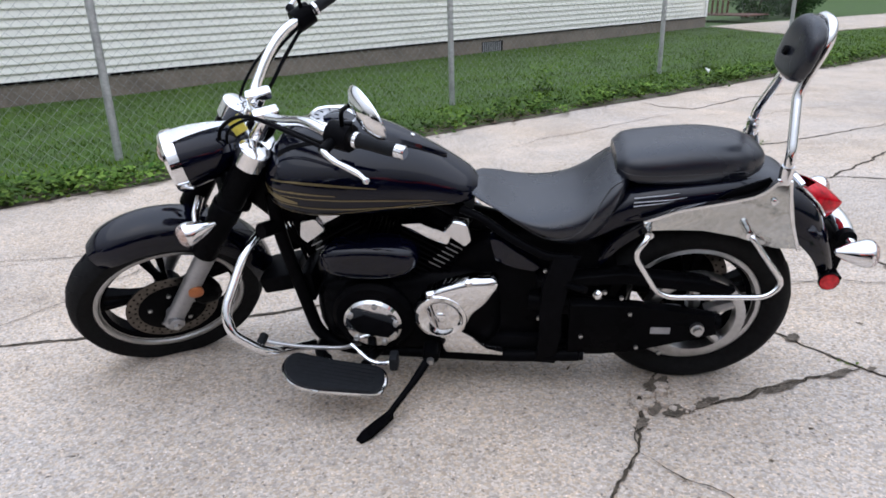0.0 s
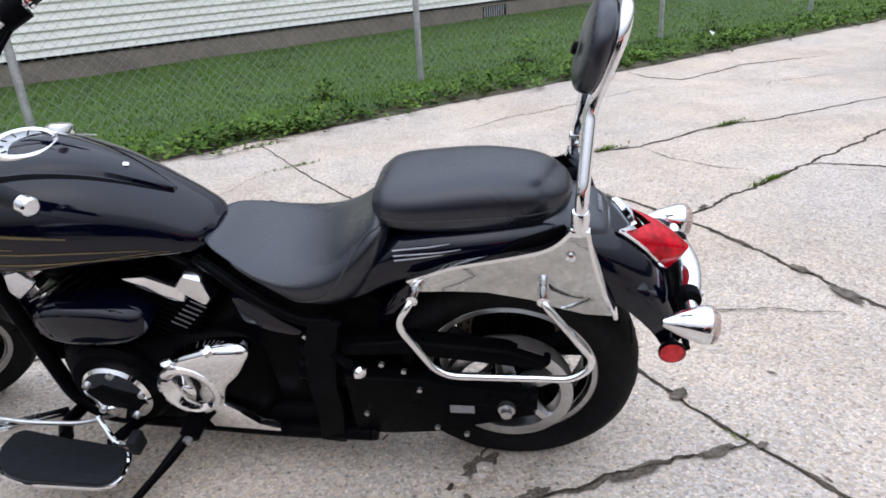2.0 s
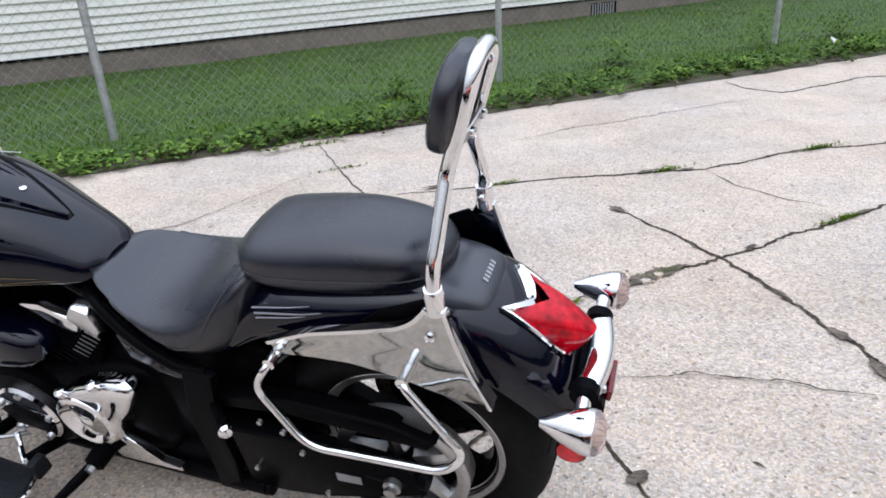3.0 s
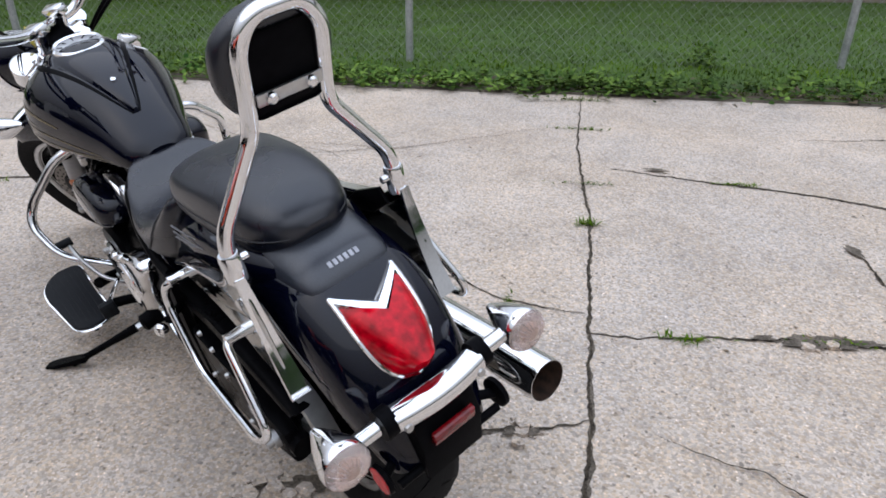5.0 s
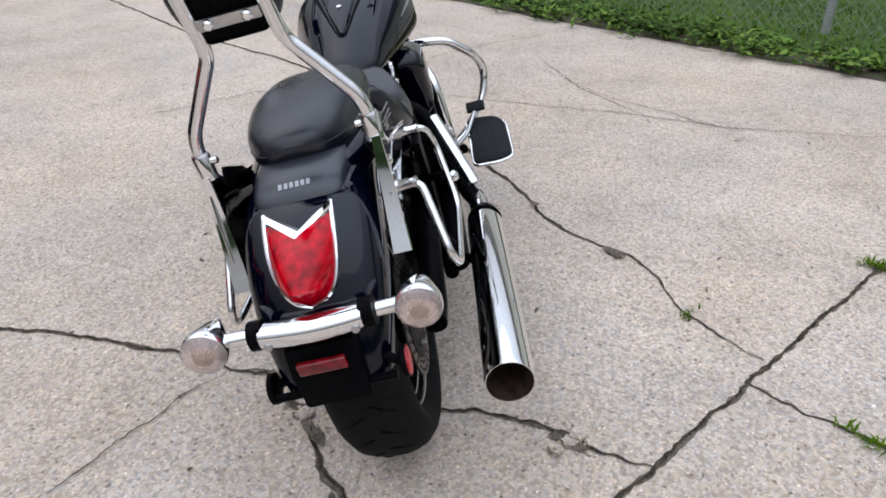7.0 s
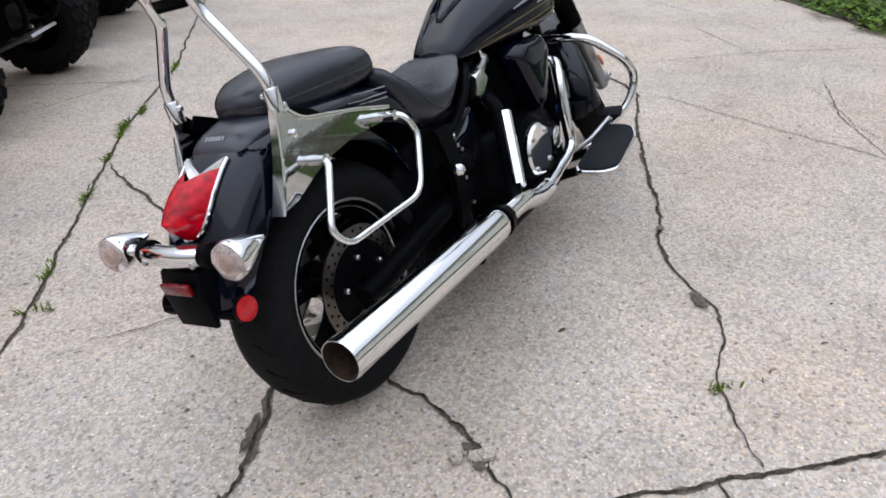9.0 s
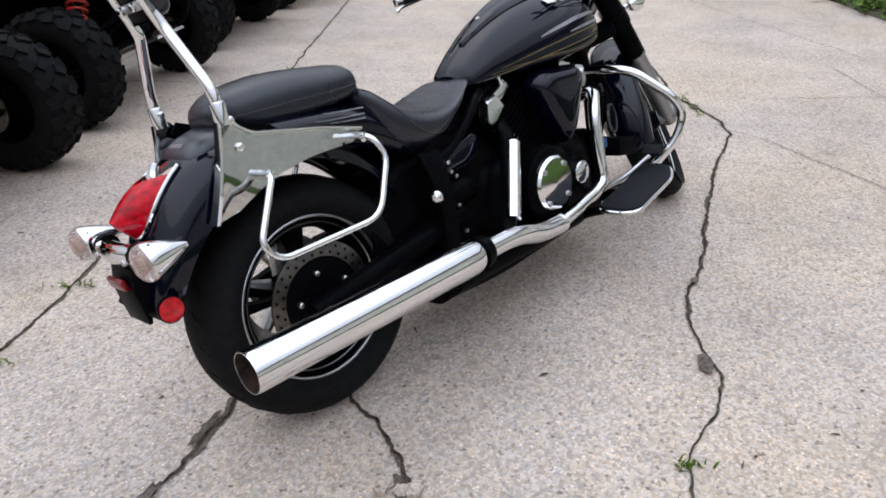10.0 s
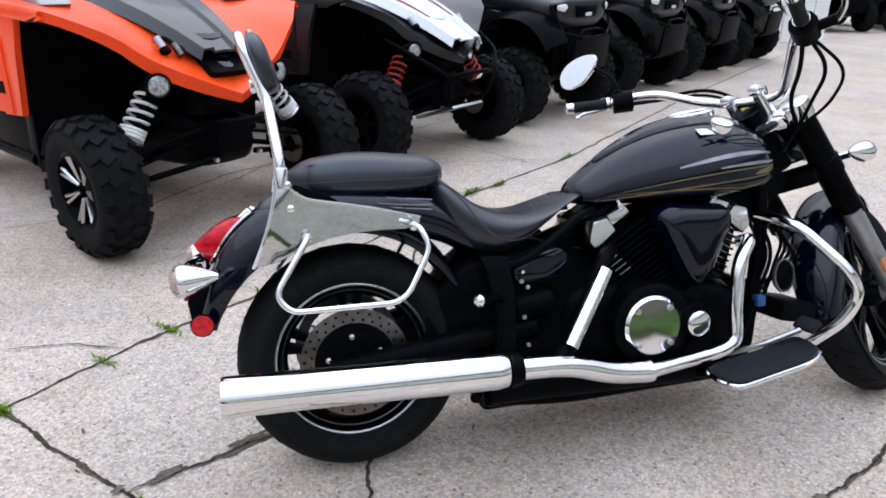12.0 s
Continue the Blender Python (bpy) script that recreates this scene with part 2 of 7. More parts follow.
# ---- mesh helpers ----
def part(name, bm, material, parent=None, label="", smooth=True, sharp=38, where=None):
    bmesh.ops.recalc_face_normals(bm, faces=bm.faces)
    if smooth:
        for f in bm.faces:
            f.smooth = True
        for e in bm.edges:
            if len(e.link_faces) == 2 and e.calc_face_angle(0) > radians(sharp):
                e.smooth = False
    me = bpy.data.meshes.new(name)
    bm.to_mesh(me)
    bm.free()
    me.materials.append(material)
    ob = new(name, me)
    if where is not None:
        ob.matrix_basis = where
    if parent is not None:
        ob.parent = parent
    if label:
        tagged(ob, label)
    return ob


def link_rings(bm, rings, closed=True, caps=True, loop=False):
    vs = [[bm.verts.new(p) for p in r] for r in rings]
    k = len(rings[0])
    pairs = list(zip(vs, vs[1:] + vs[:1])) if loop else list(zip(vs, vs[1:]))
    for a, b in pairs:
        for i in range(k if closed else k - 1):
            j = (i + 1) % k
            bm.faces.new((a[i], a[j], b[j], b[i]))
    if caps and not loop and closed:
        bm.faces.new(vs[0])
        bm.faces.new(vs[-1])
    return bm


def smooth_path(pts, fillet=0.03, n=6):
    """A polyline with rounded corners."""
    pts = [Vector(p) for p in pts]
    out = [pts[0]]
    for a, b, c in zip(pts, pts[1:], pts[2:]):
        r = min(fillet, (b - a).length * 0.48, (c - b).length * 0.48)
        p, q = b + (a - b).normalized() * r, b + (c - b).normalized() * r
        for i in range(n + 1):
            t = i / n
            out.append(p * (1 - t) ** 2 + b * 2 * t * (1 - t) + q * t * t)
    out.append(pts[-1])
    return out


def tube(pts, r, seg=12, fillet=0.03, bm=None, n=6, loop=False):
    """A round bar along a path; r is one radius or one for each end."""
    bm = bm or bmesh.new()
    path = smooth_path(pts, fillet, n) if fillet else [Vector(p) for p in pts]
    rings, up = [], None
    for i, p in enumerate(path):
        t = (path[min(i + 1, len(path) - 1)] - path[max(i - 1, 0)]).normalized()
        if up is None:
            up = t.orthogonal().normalized()
        up = (up - t * up.dot(t)).normalized()
        side = t.cross(up)
        s = i / (len(path) - 1)
        rad = r if not isinstance(r, (tuple, list)) else r[0] + (r[1] - r[0]) * s
        rings.append([p + (up * math.cos(a) + side * math.sin(a)) * rad for a in (2 * math.pi * k / seg for k in range(seg))])
    return link_rings(bm, rings)


def lathe(profile, origin=(0, 0, 0), axis=(0, 1, 0), seg=40, bm=None, closed=False):
    """A turned body: profile of (distance along the axis, radius)."""
    bm = bm or bmesh.new()
    ax = Vector(axis).normalized()
    u = ax.orthogonal().normalized()
    w = ax.cross(u)
    o = Vector(origin)
    rings = []
    for k in range(seg):
        a = 2 * math.pi * k / seg
        d = u * math.cos(a) + w * math.sin(a)
        rings.append([o + ax * h + d * max(r, 0.0004) for h, r in profile])
    return link_rings(bm, rings, closed=closed, caps=False, loop=True)


def box(cx, cy, cz, sx, sy, sz, bevel=0.0, bm=None, turn=None):
    bm = bm or bmesh.new()
    m = Matrix.Translation((cx, cy, cz)) @ (turn or Matrix.Identity(4)) @ Matrix.Diagonal((sx, sy, sz, 1))
    r = bmesh.ops.create_cube(bm, size=1, matrix=m)
    if bevel:
        es = {e for v in r["verts"] for e in v.link_edges}
        bmesh.ops.bevel(bm, geom=list(es), offset=bevel, segments=2, affect="EDGES", profile=0.5)
    return bm


def plate(outline, y, thick, bevel=0.0, bm=None, to=None):
    """A flat plate: outline in (x, z), thick about y. to maps a point."""
    bm = bm or bmesh.new()
    a = [Vector((x, y - thick / 2, z)) for x, z in outline]
    b = [Vector((x, y + thick / 2, z)) for x, z in outline]
    if to:
        a, b = [to(p) for p in a], [to(p) for p in b]
    va, vb = [bm.verts.new(p) for p in a], [bm.verts.new(p) for p in b]
    k = len(outline)
    fs = [bm.faces.new(va), bm.faces.new(vb[::-1])]
    for i in range(k):
        j = (i + 1) % k
        bm.faces.new((va[i], vb[i], vb[j], va[j]))
    if bevel:
        es = list({e for f in fs for e in f.edges})
        bmesh.ops.bevel(bm, geom=es, offset=bevel, segments=2, affect="EDGES", profile=0.5)
    return bm


def pillow(outline, y, depth, side=1, fillet=0.03, steps=((0.0, 1.0), (0.45, 1.0), (0.62, 0.985), (0.76, 0.955), (0.87, 0.90), (0.95, 0.82), (1.0, 0.70), (1.03, 0.52), (1.045, 0.30), (1.05, 0.04))):
    """A puffed cover: a rounded outline in (x, z) that swells from y towards side."""
    k = len(outline)
    ring = []
    for i in range(k):
        a, b, c = [Vector((p[0], 0, p[1])) for p in (outline[i - 1], outline[i], outline[(i + 1) % k])]
        r = min(fillet, (b - a).length * 0.48, (c - b).length * 0.48)
        p, q = b + (a - b).normalized() * r, b + (c - b).normalized() * r
        ring += [p * (1 - t) ** 2 + b * 2 * t * (1 - t) + q * t * t for t in (0, 0.25, 0.5, 0.75, 1)]
    mid = sum(ring, Vector()) / len(ring)
    return link_rings(bmesh.new(), [[mid + (p - mid) * sc + Vector((0, y + side * depth * h, 0)) for p in ring] for h, sc in steps])


def curve_val(keys, t):
    """Smooth interpolation of rows (t, a, b, ...) at t."""
    ts = [k[0] for k in keys]
    i = max(0, min(len(ts) - 2, next((j for j in range(len(ts) - 1) if t <= ts[j + 1]), len(ts) - 2)))
    h = ts[i + 1] - ts[i]
    s = max(0, min(1, (t - ts[i]) / h))
    out = []
    for c in range(1, len(keys[0])):
        p1, p2 = keys[i][c], keys[i + 1][c]
        m1 = (p2 - keys[i - 1][c]) / (ts[i + 1] - ts[i - 1]) * h if i > 0 else p2 - p1
        m2 = (keys[i + 2][c] - p1) / (ts[i + 2] - ts[i]) * h if i + 2 < len(ts) else p2 - p1
        out.append((2 * s ** 3 - 3 * s * s + 1) * p1 + (s ** 3 - 2 * s * s + s) * m1 + (3 * s * s - 2 * s ** 3) * p2 + (s ** 3 - s * s) * m2)
    return out


def hull(keys, rings=26, seg=32, ex=2.4, exlo=2.4, mid=0.45):
    """A rounded body along x: keys of (x, z low, z high, half width)."""
    bm = bmesh.new()
    x0, x1 = keys[0][0], keys[-1][0]
    out = []
    for i in range(rings + 1):
        s = i / rings
        x = x0 + (x1 - x0) * (0.5 - 0.5 * math.cos(math.pi * s))
        lo, hi, hw = curve_val(keys, x)
        hw = max(hw, 0.004)
        zm = lo + (hi - lo) * mid
        ring = []
        for k in range(seg):
            a = 2 * math.pi * k / seg
            c, sn = math.cos(a), math.sin(a)
            e = ex if sn > 0 else exlo
            y = hw * math.copysign(abs(c) ** (2 / e), c)
            z = zm + (hi - zm if sn > 0 else zm - lo) * math.copysign(abs(sn) ** (2 / e), sn)
            ring.append((x, y, z))
        out.append(ring)
    return link_rings(bm, out)


def arch(keys, cx, cz, rings=40, inner=0.345, thick=0.012, seg=16, drop=0.02, power=2.6):
    """A mudguard round (cx, cz): keys of (angle, outer radius, half width)."""
    bm = bmesh.new()
    a0, a1 = keys[0][0], keys[-1][0]
    out = []
    for i in range(rings + 1):
        ang = a0 + (a1 - a0) * i / rings
        R, hw = curve_val(keys, ang)
        d = Vector((math.cos(radians(ang)), 0, math.sin(radians(ang))))
        ring = []
        for lay in (0, 1):
            ks = range(seg + 1) if lay == 0 else range(seg, -1, -1)
            for k in ks:
                b = math.pi * k / seg
                c, s = math.cos(b), math.sin(b)
                w = (hw - thick * lay) * math.copysign(abs(c) ** (2 / power), c)
                base = inner - drop
                rad = base + (R - thick * lay - base) * abs(s) ** (2 / power)
                ring.append(Vector((cx, w, cz)) + d * rad)
        out.append(ring)
    return link_rings(bm, out)


# ---- the motorcycle: x ahead, y to its left, z up, from the rear wheel's foot ----
BIKE = pose(0.80, 2.097, 0, 0, 0, 180 - 6.38) @ pose(0, 0, 0, -13.1, 0, 0)
bike = tagged(new("motorcycle"), "black cruiser motorcycle with chrome trim leaning on its side stand", "motorcycle")
bike.matrix_basis = BIKE

# steering: the fork, bars, lamp and front wheel are turned left about the raked steering axis
RAKE, STEER = radians(34), radians(33)
S0 = Vector((1.32, 0, 0.88))
KAX = Vector((-math.sin(RAKE), 0, math.cos(RAKE)))
TURNED = Matrix.Translation(S0) @ Matrix.Rotation(STEER, 4, KAX) @ Matrix.Translation(-S0)
BACK = TURNED.inverted()
# the wheel end of the fork sits a little lower on its springs
WHEEL_END = Matrix.Translation((0.008, -0.012, -0.024)) @ TURNED


def mirrored(p):
    """The place on the other side of the steered front end."""
    q = BACK @ Vector(p)
    return TURNED @ Vector((q.x, -q.y, q.z))


def wheel(name, cx, R, tw, rim_r, rim_w, where, spokes, spoke_mat, label):
    """A cast motorcycle wheel with tyre, rim, hub and spokes; axle along y."""
    w = tagged(new(name), label)
    w.parent = bike
    w.matrix_basis = where
    c = (cx, 0, R)
    t = tw / 2
    prof = [(-t * 0.72, rim_r + 0.002), (-t * 0.95, rim_r + 0.028), (-t, rim_r + 0.05), (-t * 0.93, R - 0.035), (-t * 0.72, R - 0.014), (-t * 0.42, R - 0.004), (0, R),
            (t * 0.42, R - 0.004), (t * 0.72, R - 0.014), (t * 0.93, R - 0.035), (t, rim_r + 0.05), (t * 0.95, rim_r + 0.028), (t * 0.72, rim_r + 0.002)]
    part("tyre", lathe(prof, c, seg=72), RUBBER, w, sharp=60)
    g = bmesh.new()
    for k in range(26):
        a = 2 * math.pi * k / 26
        for s in (-1, 1):
            pts = []
            for q in range(4):
                aa = a + s * 0.04 + q * 0.045
                yy = s * t * (0.1 + 0.22 * q)
                rr = R - 0.002 - 0.042 * (abs(yy) / t) ** 3
                pts.append(Vector((cx + math.cos(aa) * rr, yy, R + math.sin(aa) * rr)))
            tube(pts, (0.0035, 0.002), 4, 0, g)
    tagged(part("tread_groove", g, MATTE, w), kind="stuff")
    h = rim_w / 2
    rp = [(-h, rim_r - 0.012), (-h * 0.75, rim_r - 0.02), (-h * 0.5, rim_r - 0.034), (h * 0.5, rim_r - 0.034), (h * 0.75, rim_r - 0.02), (h, rim_r - 0.012), (h * 0.6, rim_r)]
    rim = part("rim", lathe(rp, c, seg=72, closed=True), SATIN, w, "black wheel rim with polished lips")
    for s in (1, -1):
        dip = 0.018 if s > 0 else 0.007
        part("rim_lip", lathe([(s * h, rim_r + 0.006), (s * (h + 0.004), rim_r - 0.001), (s * (h + 0.002), rim_r - dip * 0.75), (s * h * 0.9, rim_r - dip), (s * h * 0.9, rim_r)], c, seg=72, closed=True), STEEL, rim)
        part("rim_line", lathe([(s * h * 0.80, rim_r - 0.0215), (s * h * 0.83, rim_r - 0.019), (s * h * 0.80, rim_r - 0.0165)], c, seg=72, closed=True), STEEL, rim)
    part("hub", lathe([(-0.075, 0.0), (-0.075, 0.03), (-0.05, 0.045), (0.05, 0.045), (0.075, 0.03), (0.075, 0.0)], c, seg=32), SATIN, w)
    for k in range(spokes):
        for off in (-0.13, 0.13):
            a = 2 * math.pi * k / spokes + 0.3
            i = Vector((cx + math.cos(a + off * 0.5) * 0.035, 0, R + math.sin(a + off * 0.5) * 0.035))
            o = Vector((cx + math.cos(a + off) * (rim_r - 0.028), 0, R + math.sin(a + off) * (rim_r - 0.028)))
            dd = (o - i).normalized()
            sd = Vector((-dd.z, 0, dd.x))
            rings = []
            for s, ww, yy in ((0, 0.012, 0.02), (0.5, 0.008, 0.014), (1, 0.013, 0.02)):
                p = i.lerp(o, s)
                rings.append([p + sd * ww + Vector((0, yy, 0)), p - sd * ww + Vector((0, yy, 0)), p - sd * ww - Vector((0, yy, 0)), p + sd * ww - Vector((0, yy, 0))])
            part("spoke", link_rings(bmesh.new(), rings), spoke_mat, w)
    return w


def brake_disc(parent, cx, R, y, r):
    d = part("brake_disc", lathe([(y - 0.0025, r), (y + 0.0025, r), (y + 0.0025, r * 0.72), (y - 0.0025, r * 0.72)], (cx, 0, R), seg=56, closed=True), DISC, parent, "drilled steel brake disc")
    g = bmesh.new()
    for k in range(28):
        for rr in (0.8, 0.92):
            a = 2 * math.pi * (k + (0.5 if rr > 0.9 else 0)) / 28
            lathe([(-0.0038, 0.0), (-0.0038, 0.0042), (0.0038, 0.0042), (0.0038, 0.0)], (cx + math.cos(a) * r * rr, y, R + math.sin(a) * r * rr), seg=6, bm=g)
    part("drilling", g, MATTE, d)
    part("carrier", lathe([(y - 0.004, r * 0.74), (y + 0.004, r * 0.74), (y + 0.012, r * 0.45), (y + 0.012, 0.02), (y - 0.008, 0.02), (y - 0.008, r * 0.45)], (cx, 0, R), seg=40, closed=True), SATIN, d)
    for k in range(5):
        a = 2 * math.pi * k / 5 + 0.4
        sgn = 1 if y > 0 else -1
        part("bolt", lathe([(0, 0.0075), (0.016, 0.0075), (0.019, 0.004), (0.019, 0)], (cx + math.cos(a) * r * 0.5, y, R + math.sin(a) * r * 0.5), (0, sgn, 0), 10), STEEL, d)


I4 = Matrix.Identity(4)
FX = 1.752
rear = wheel("rear_wheel", 0.02, 0.310, 0.185, 0.211, 0.125, I4, 5, SATIN, "rear wheel with a wide worn road tyre")
brake_disc(rear, 0.02, 0.310, -0.088, 0.148)
frontw = wheel("front_wheel", FX, 0.32, 0.132, 0.243, 0.085, WHEEL_END, 5, SATIN, "front wheel turned to the left on the fork")
brake_disc(frontw, FX, 0.32, 0.07, 0.149)
# belt pulley and its chrome spoked face
part("pulley", lathe([(0.088, 0.152), (0.128, 0.152), (0.131, 0.142), (0.128, 0.124), (0.092, 0.122)], (0.02, 0, 0.310), seg=56, closed=True), STEEL, rear, "toothed belt pulley")
for k in range(5):
    a = 2 * math.pi * k / 5 + 0.2
    part("pulley_spoke", tube([(0.02 + math.cos(a) * 0.03, 0.105, 0.310 + math.sin(a) * 0.03), (0.02 + math.cos(a) * 0.13, 0.112, 0.310 + math.sin(a) * 0.13)], (0.024, 0.016), 8, 0), STEEL, rear)
part("pulley_hub", lathe([(0.08, 0.0), (0.08, 0.05), (0.125, 0.042), (0.13, 0.0)], (0.02, 0, 0.310), (0, 1, 0), 28), SATIN, rear)

# front mudguard, fork, brake
part("front_mudguard", arch([(63, 0.350, 0.052), (73, 0.366, 0.074), (95, 0.378, 0.08), (135, 0.374, 0.08), (165, 0.370, 0.075), (186, 0.362, 0.058)], FX, 0.32, inner=0.335, drop=0.045, thick=0.006), PAINT, bike, "gloss black front mudguard", where=WHEEL_END)
dn = Vector((math.sin(RAKE), 0, -math.cos(RAKE)))
foot = Vector((FX, 0, 0.315))
for s in (1, -1):
    o = Vector((0, s * 0.11, 0))
    lw = part("fork_lower", tube([foot + o + dn * 0.035, foot + o - dn * 0.34], (0.029, 0.032), 20, 0), DULL, bike, "dull silver fork lower leg", where=WHEEL_END)
    part("axle_clamp", lathe([(-0.035, 0.0), (-0.035, 0.026), (0.035, 0.026), (0.042, 0.014), (0.042, 0)], foot + o, (0, s, 0), 20), DULL, lw)
    part("axle_bolt", lathe([(0.03, 0.012), (0.05, 0.012), (0.054, 0.006), (0.054, 0)], foot + o, (0, s, 0), 6), STEEL, lw)
    part("fork_cover", tube([foot + o - dn * 0.30, foot + o - dn * 0.31, foot + o - dn * 0.70], 0.041, 24, 0), SATIN, bike, "matte black upper fork cover", where=TURNED)
    part("mudguard_stay", tube([foot + o * 0.8 - dn * 0.32, foot + o * 0.78 - dn * 0.26 + Vector((-0.07, 0, 0.05)), foot + o * 0.7 + Vector((-0.2, 0, 0.27))], 0.008, 8), SATIN, bike, where=WHEEL_END)
cal = part("brake_caliper", hull([(FX - 0.17, 0.33, 0.37, 0.012), (FX - 0.15, 0.31, 0.42, 0.03), (FX - 0.09, 0.32, 0.44, 0.032), (FX - 0.07, 0.36, 0.42, 0.012)], 10, 16), SATIN, bike, "black front brake caliper", where=WHEEL_END @ Matrix.Translation((0, 0.08, 0)))
part("side_reflector", lathe([(0, 0.0), (0, 0.024), (0.008, 0.024), (0.011, 0.018), (0.011, 0)], foot + Vector((-0.10, 0.137, 0.13)), (0, 1, 0), 24), AMBER, bike, "amber side reflector", where=WHEEL_END)
part("side_reflector", lathe([(0, 0.0), (0, 0.024), (0.008, 0.024), (0.011, 0.018), (0.011, 0)], foot + Vector((-0.12, -0.137, 0.09)), (0, -1, 0), 24), AMBER, bike, "amber side reflector", where=WHEEL_END)

# triple clamps, headlamp, front indicators (unsteered places, then turned)
top = foot - dn * 0.70
for h, rx, nm in ((0.0, 0.06, "upper_clamp"), (-0.21, 0.055, "lower_clamp")):
    cz = top + KAX * h
    g = bmesh.new()
    for s in (1, -1):
        lathe([(-0.03, 0.0), (-0.03, 0.046), (0.022, 0.046), (0.03, 0.034), (0.03, 0)], cz + Vector((0, s * 0.11, 0)), KAX, 24, g)
    box(cz.x - 0.035, 0, cz.z - 0.02, 0.085, 0.2, 0.042, 0.012, g, Matrix.Rotation(-RAKE, 4, "Y"))
    part(nm, g, CHROME if h == 0 else SATIN, bike, "chromed top fork clamp" if h == 0 else "", where=TURNED)
hl = Vector((1.518, 0, 0.858))
lamp = part("headlamp", lathe([(-0.175, 0.0), (-0.17, 0.03), (-0.12, 0.062), (-0.05, 0.082), (0.035, 0.09), (0.035, 0.0)], hl, (1, 0, -0.08), 40), PAINT, bike, "black bullet headlamp with a chrome rim and hood", where=TURNED)
part("rim_ring", lathe([(0.03, 0.094), (0.06, 0.094), (0.07, 0.086), (0.06, 0.078), (0.03, 0.08)], hl, (1, 0, -0.08), 40, closed=True), CHROME, lamp)
part("lens", lathe([(0.05, 0.08), (0.066, 0.06), (0.074, 0.03), (0.076, 0)], hl, (1, 0, -0.08), 32), LENS, lamp)
g = bmesh.new()
rr = []
for i in range(9):
    s = i / 8
    x = -0.19 + 0.24 * s
    rad = 0.052 + 0.045 * math.sin(min(1, s * 1.15) * math.pi / 2)
    rr.append([hl + Vector((x, math.sin(a) * rad, math.cos(a) * rad - 0.08 * x)) for a in ((0.04 + 0.27 * s) * (k / 6 - 1) for k in range(13))])
link_rings(g, rr, closed=False, caps=False)
bmesh.ops.solidify(g, geom=g.faces[:], thickness=0.004)
part("hood", g, CHROME, lamp, "chrome lamp hood")


def indicator(at, face, lens_tint, r=0.04, where=I4, parent=None):
    """A bullet indicator: chrome body and a ribbed pale lens on the end face."""
    f = Vector(face).normalized()
    b = part("indicator", lathe([(-0.085, 0.0), (-0.082, r * 0.2), (-0.05, r * 0.62), (-0.01, r * 0.97), (0.004, r), (0.008, r * 0.95), (0.008, 0)], at, f, 32), CHROME, parent or bike, "chrome bullet indicator with a pale ribbed lens", where=where)
    ln = part("lens", lathe([(0.006, r * 0.97), (0.012, r * 0.95), (0.02, r * 0.75), (0.026, r * 0.4), (0.028, 0)], at, f, 32), LENS, b)
    part("bulb", lathe([(0.006, 0.0), (0.008, r * 0.42), (0.016, r * 0.30), (0.019, 0)], at, f, 16), BULB, b)
    g = bmesh.new()
    u = f.orthogonal().normalized()
    v = f.cross(u)
    for k in range(20):
        a = 2 * math.pi * k / 20
        d = u * math.cos(a) + v * math.sin(a)
        tube([Vector(at) + f * 0.013 + d * r * 0.93, Vector(at) + f * 0.0215 + d * r * 0.72, Vector(at) + f * 0.0275 + d * r * 0.35], 0.0012, 4, 0, g)
    part("lens_rib", g, LENS, b)
    return b


FI = Vector((1.60, 0.185, 0.742))
for s in (1, -1):
    at = Vector((FI.x, s * abs(FI.y), FI.z))
    indicator(at, (1, s * 0.15, 0), AMBER, 0.035, TURNED)
    part("indicator_stalk", tube([at + Vector((-0.03, 0, 0)), at + Vector((-0.035, -s * 0.07, 0)), at + Vector((-0.06, -s * 0.12, 0.01))], 0.012, 12, 0.02), CHROME, bike, where=TURNED)

# handlebar, risers, grips, levers, mirrors
GE, GH, RI = Vector((0.831, 0.325, 0.965)), Vector((0.985, 0.262, 0.978)), Vector((1.318, 0.018, 0.958))
bar_l = [GH, Vector((1.036, 0.262, 0.992)), Vector((1.10, 0.205, 0.998)), Vector((1.20, 0.115, 0.962)), Vector((1.275, 0.055, 0.950))]
GHR = Vector((1.212, -0.312, 1.135))
RDIR = (Matrix.Rotation(radians(-37), 3, "Z") @ (mirrored(GE) - mirrored(GH))).normalized()
bar_r = [Vector((1.325, 0.0, 0.955)), Vector((1.348, -0.085, 0.965)), Vector((1.310, -0.155, 1.055)), Vector((1.270, -0.215, 1.112)), GHR]
part("handlebar", tube([GE.lerp(GH, 0.25)] + bar_l + bar_r + [GHR + RDIR * 0.1], 0.0145, 16, 0.05, n=8), CHROME, bike, "chrome pull-back handlebar")
ri_u = BACK @ RI

for s in (1, -1):
    g = bmesh.new()
    lathe([(-0.06, 0.0), (-0.06, 0.022), (0.02, 0.02), (0.024, 0.0)], Vector((ri_u.x - 0.02, s * 0.045, ri_u.z - 0.01)), KAX, 20, g)
    box(ri_u.x - 0.03, s * 0.045, ri_u.z + 0.015, 0.075, 0.036, 0.03, 0.008, g)
    part("riser", g, CHROME, bike, "chrome handlebar riser clamp", where=TURNED)
part("sticker", box(0, 0, 0, 0.05, 0.004, 0.05, 0.0, turn=Matrix.Rotation(radians(30), 4, "Y")), YELLOW, bike, "yellow paper sticker", where=Matrix.Translation(Vector((1.352, 0.066, 0.93))) @ Matrix.Rotation(radians(-15), 4, "Z"))
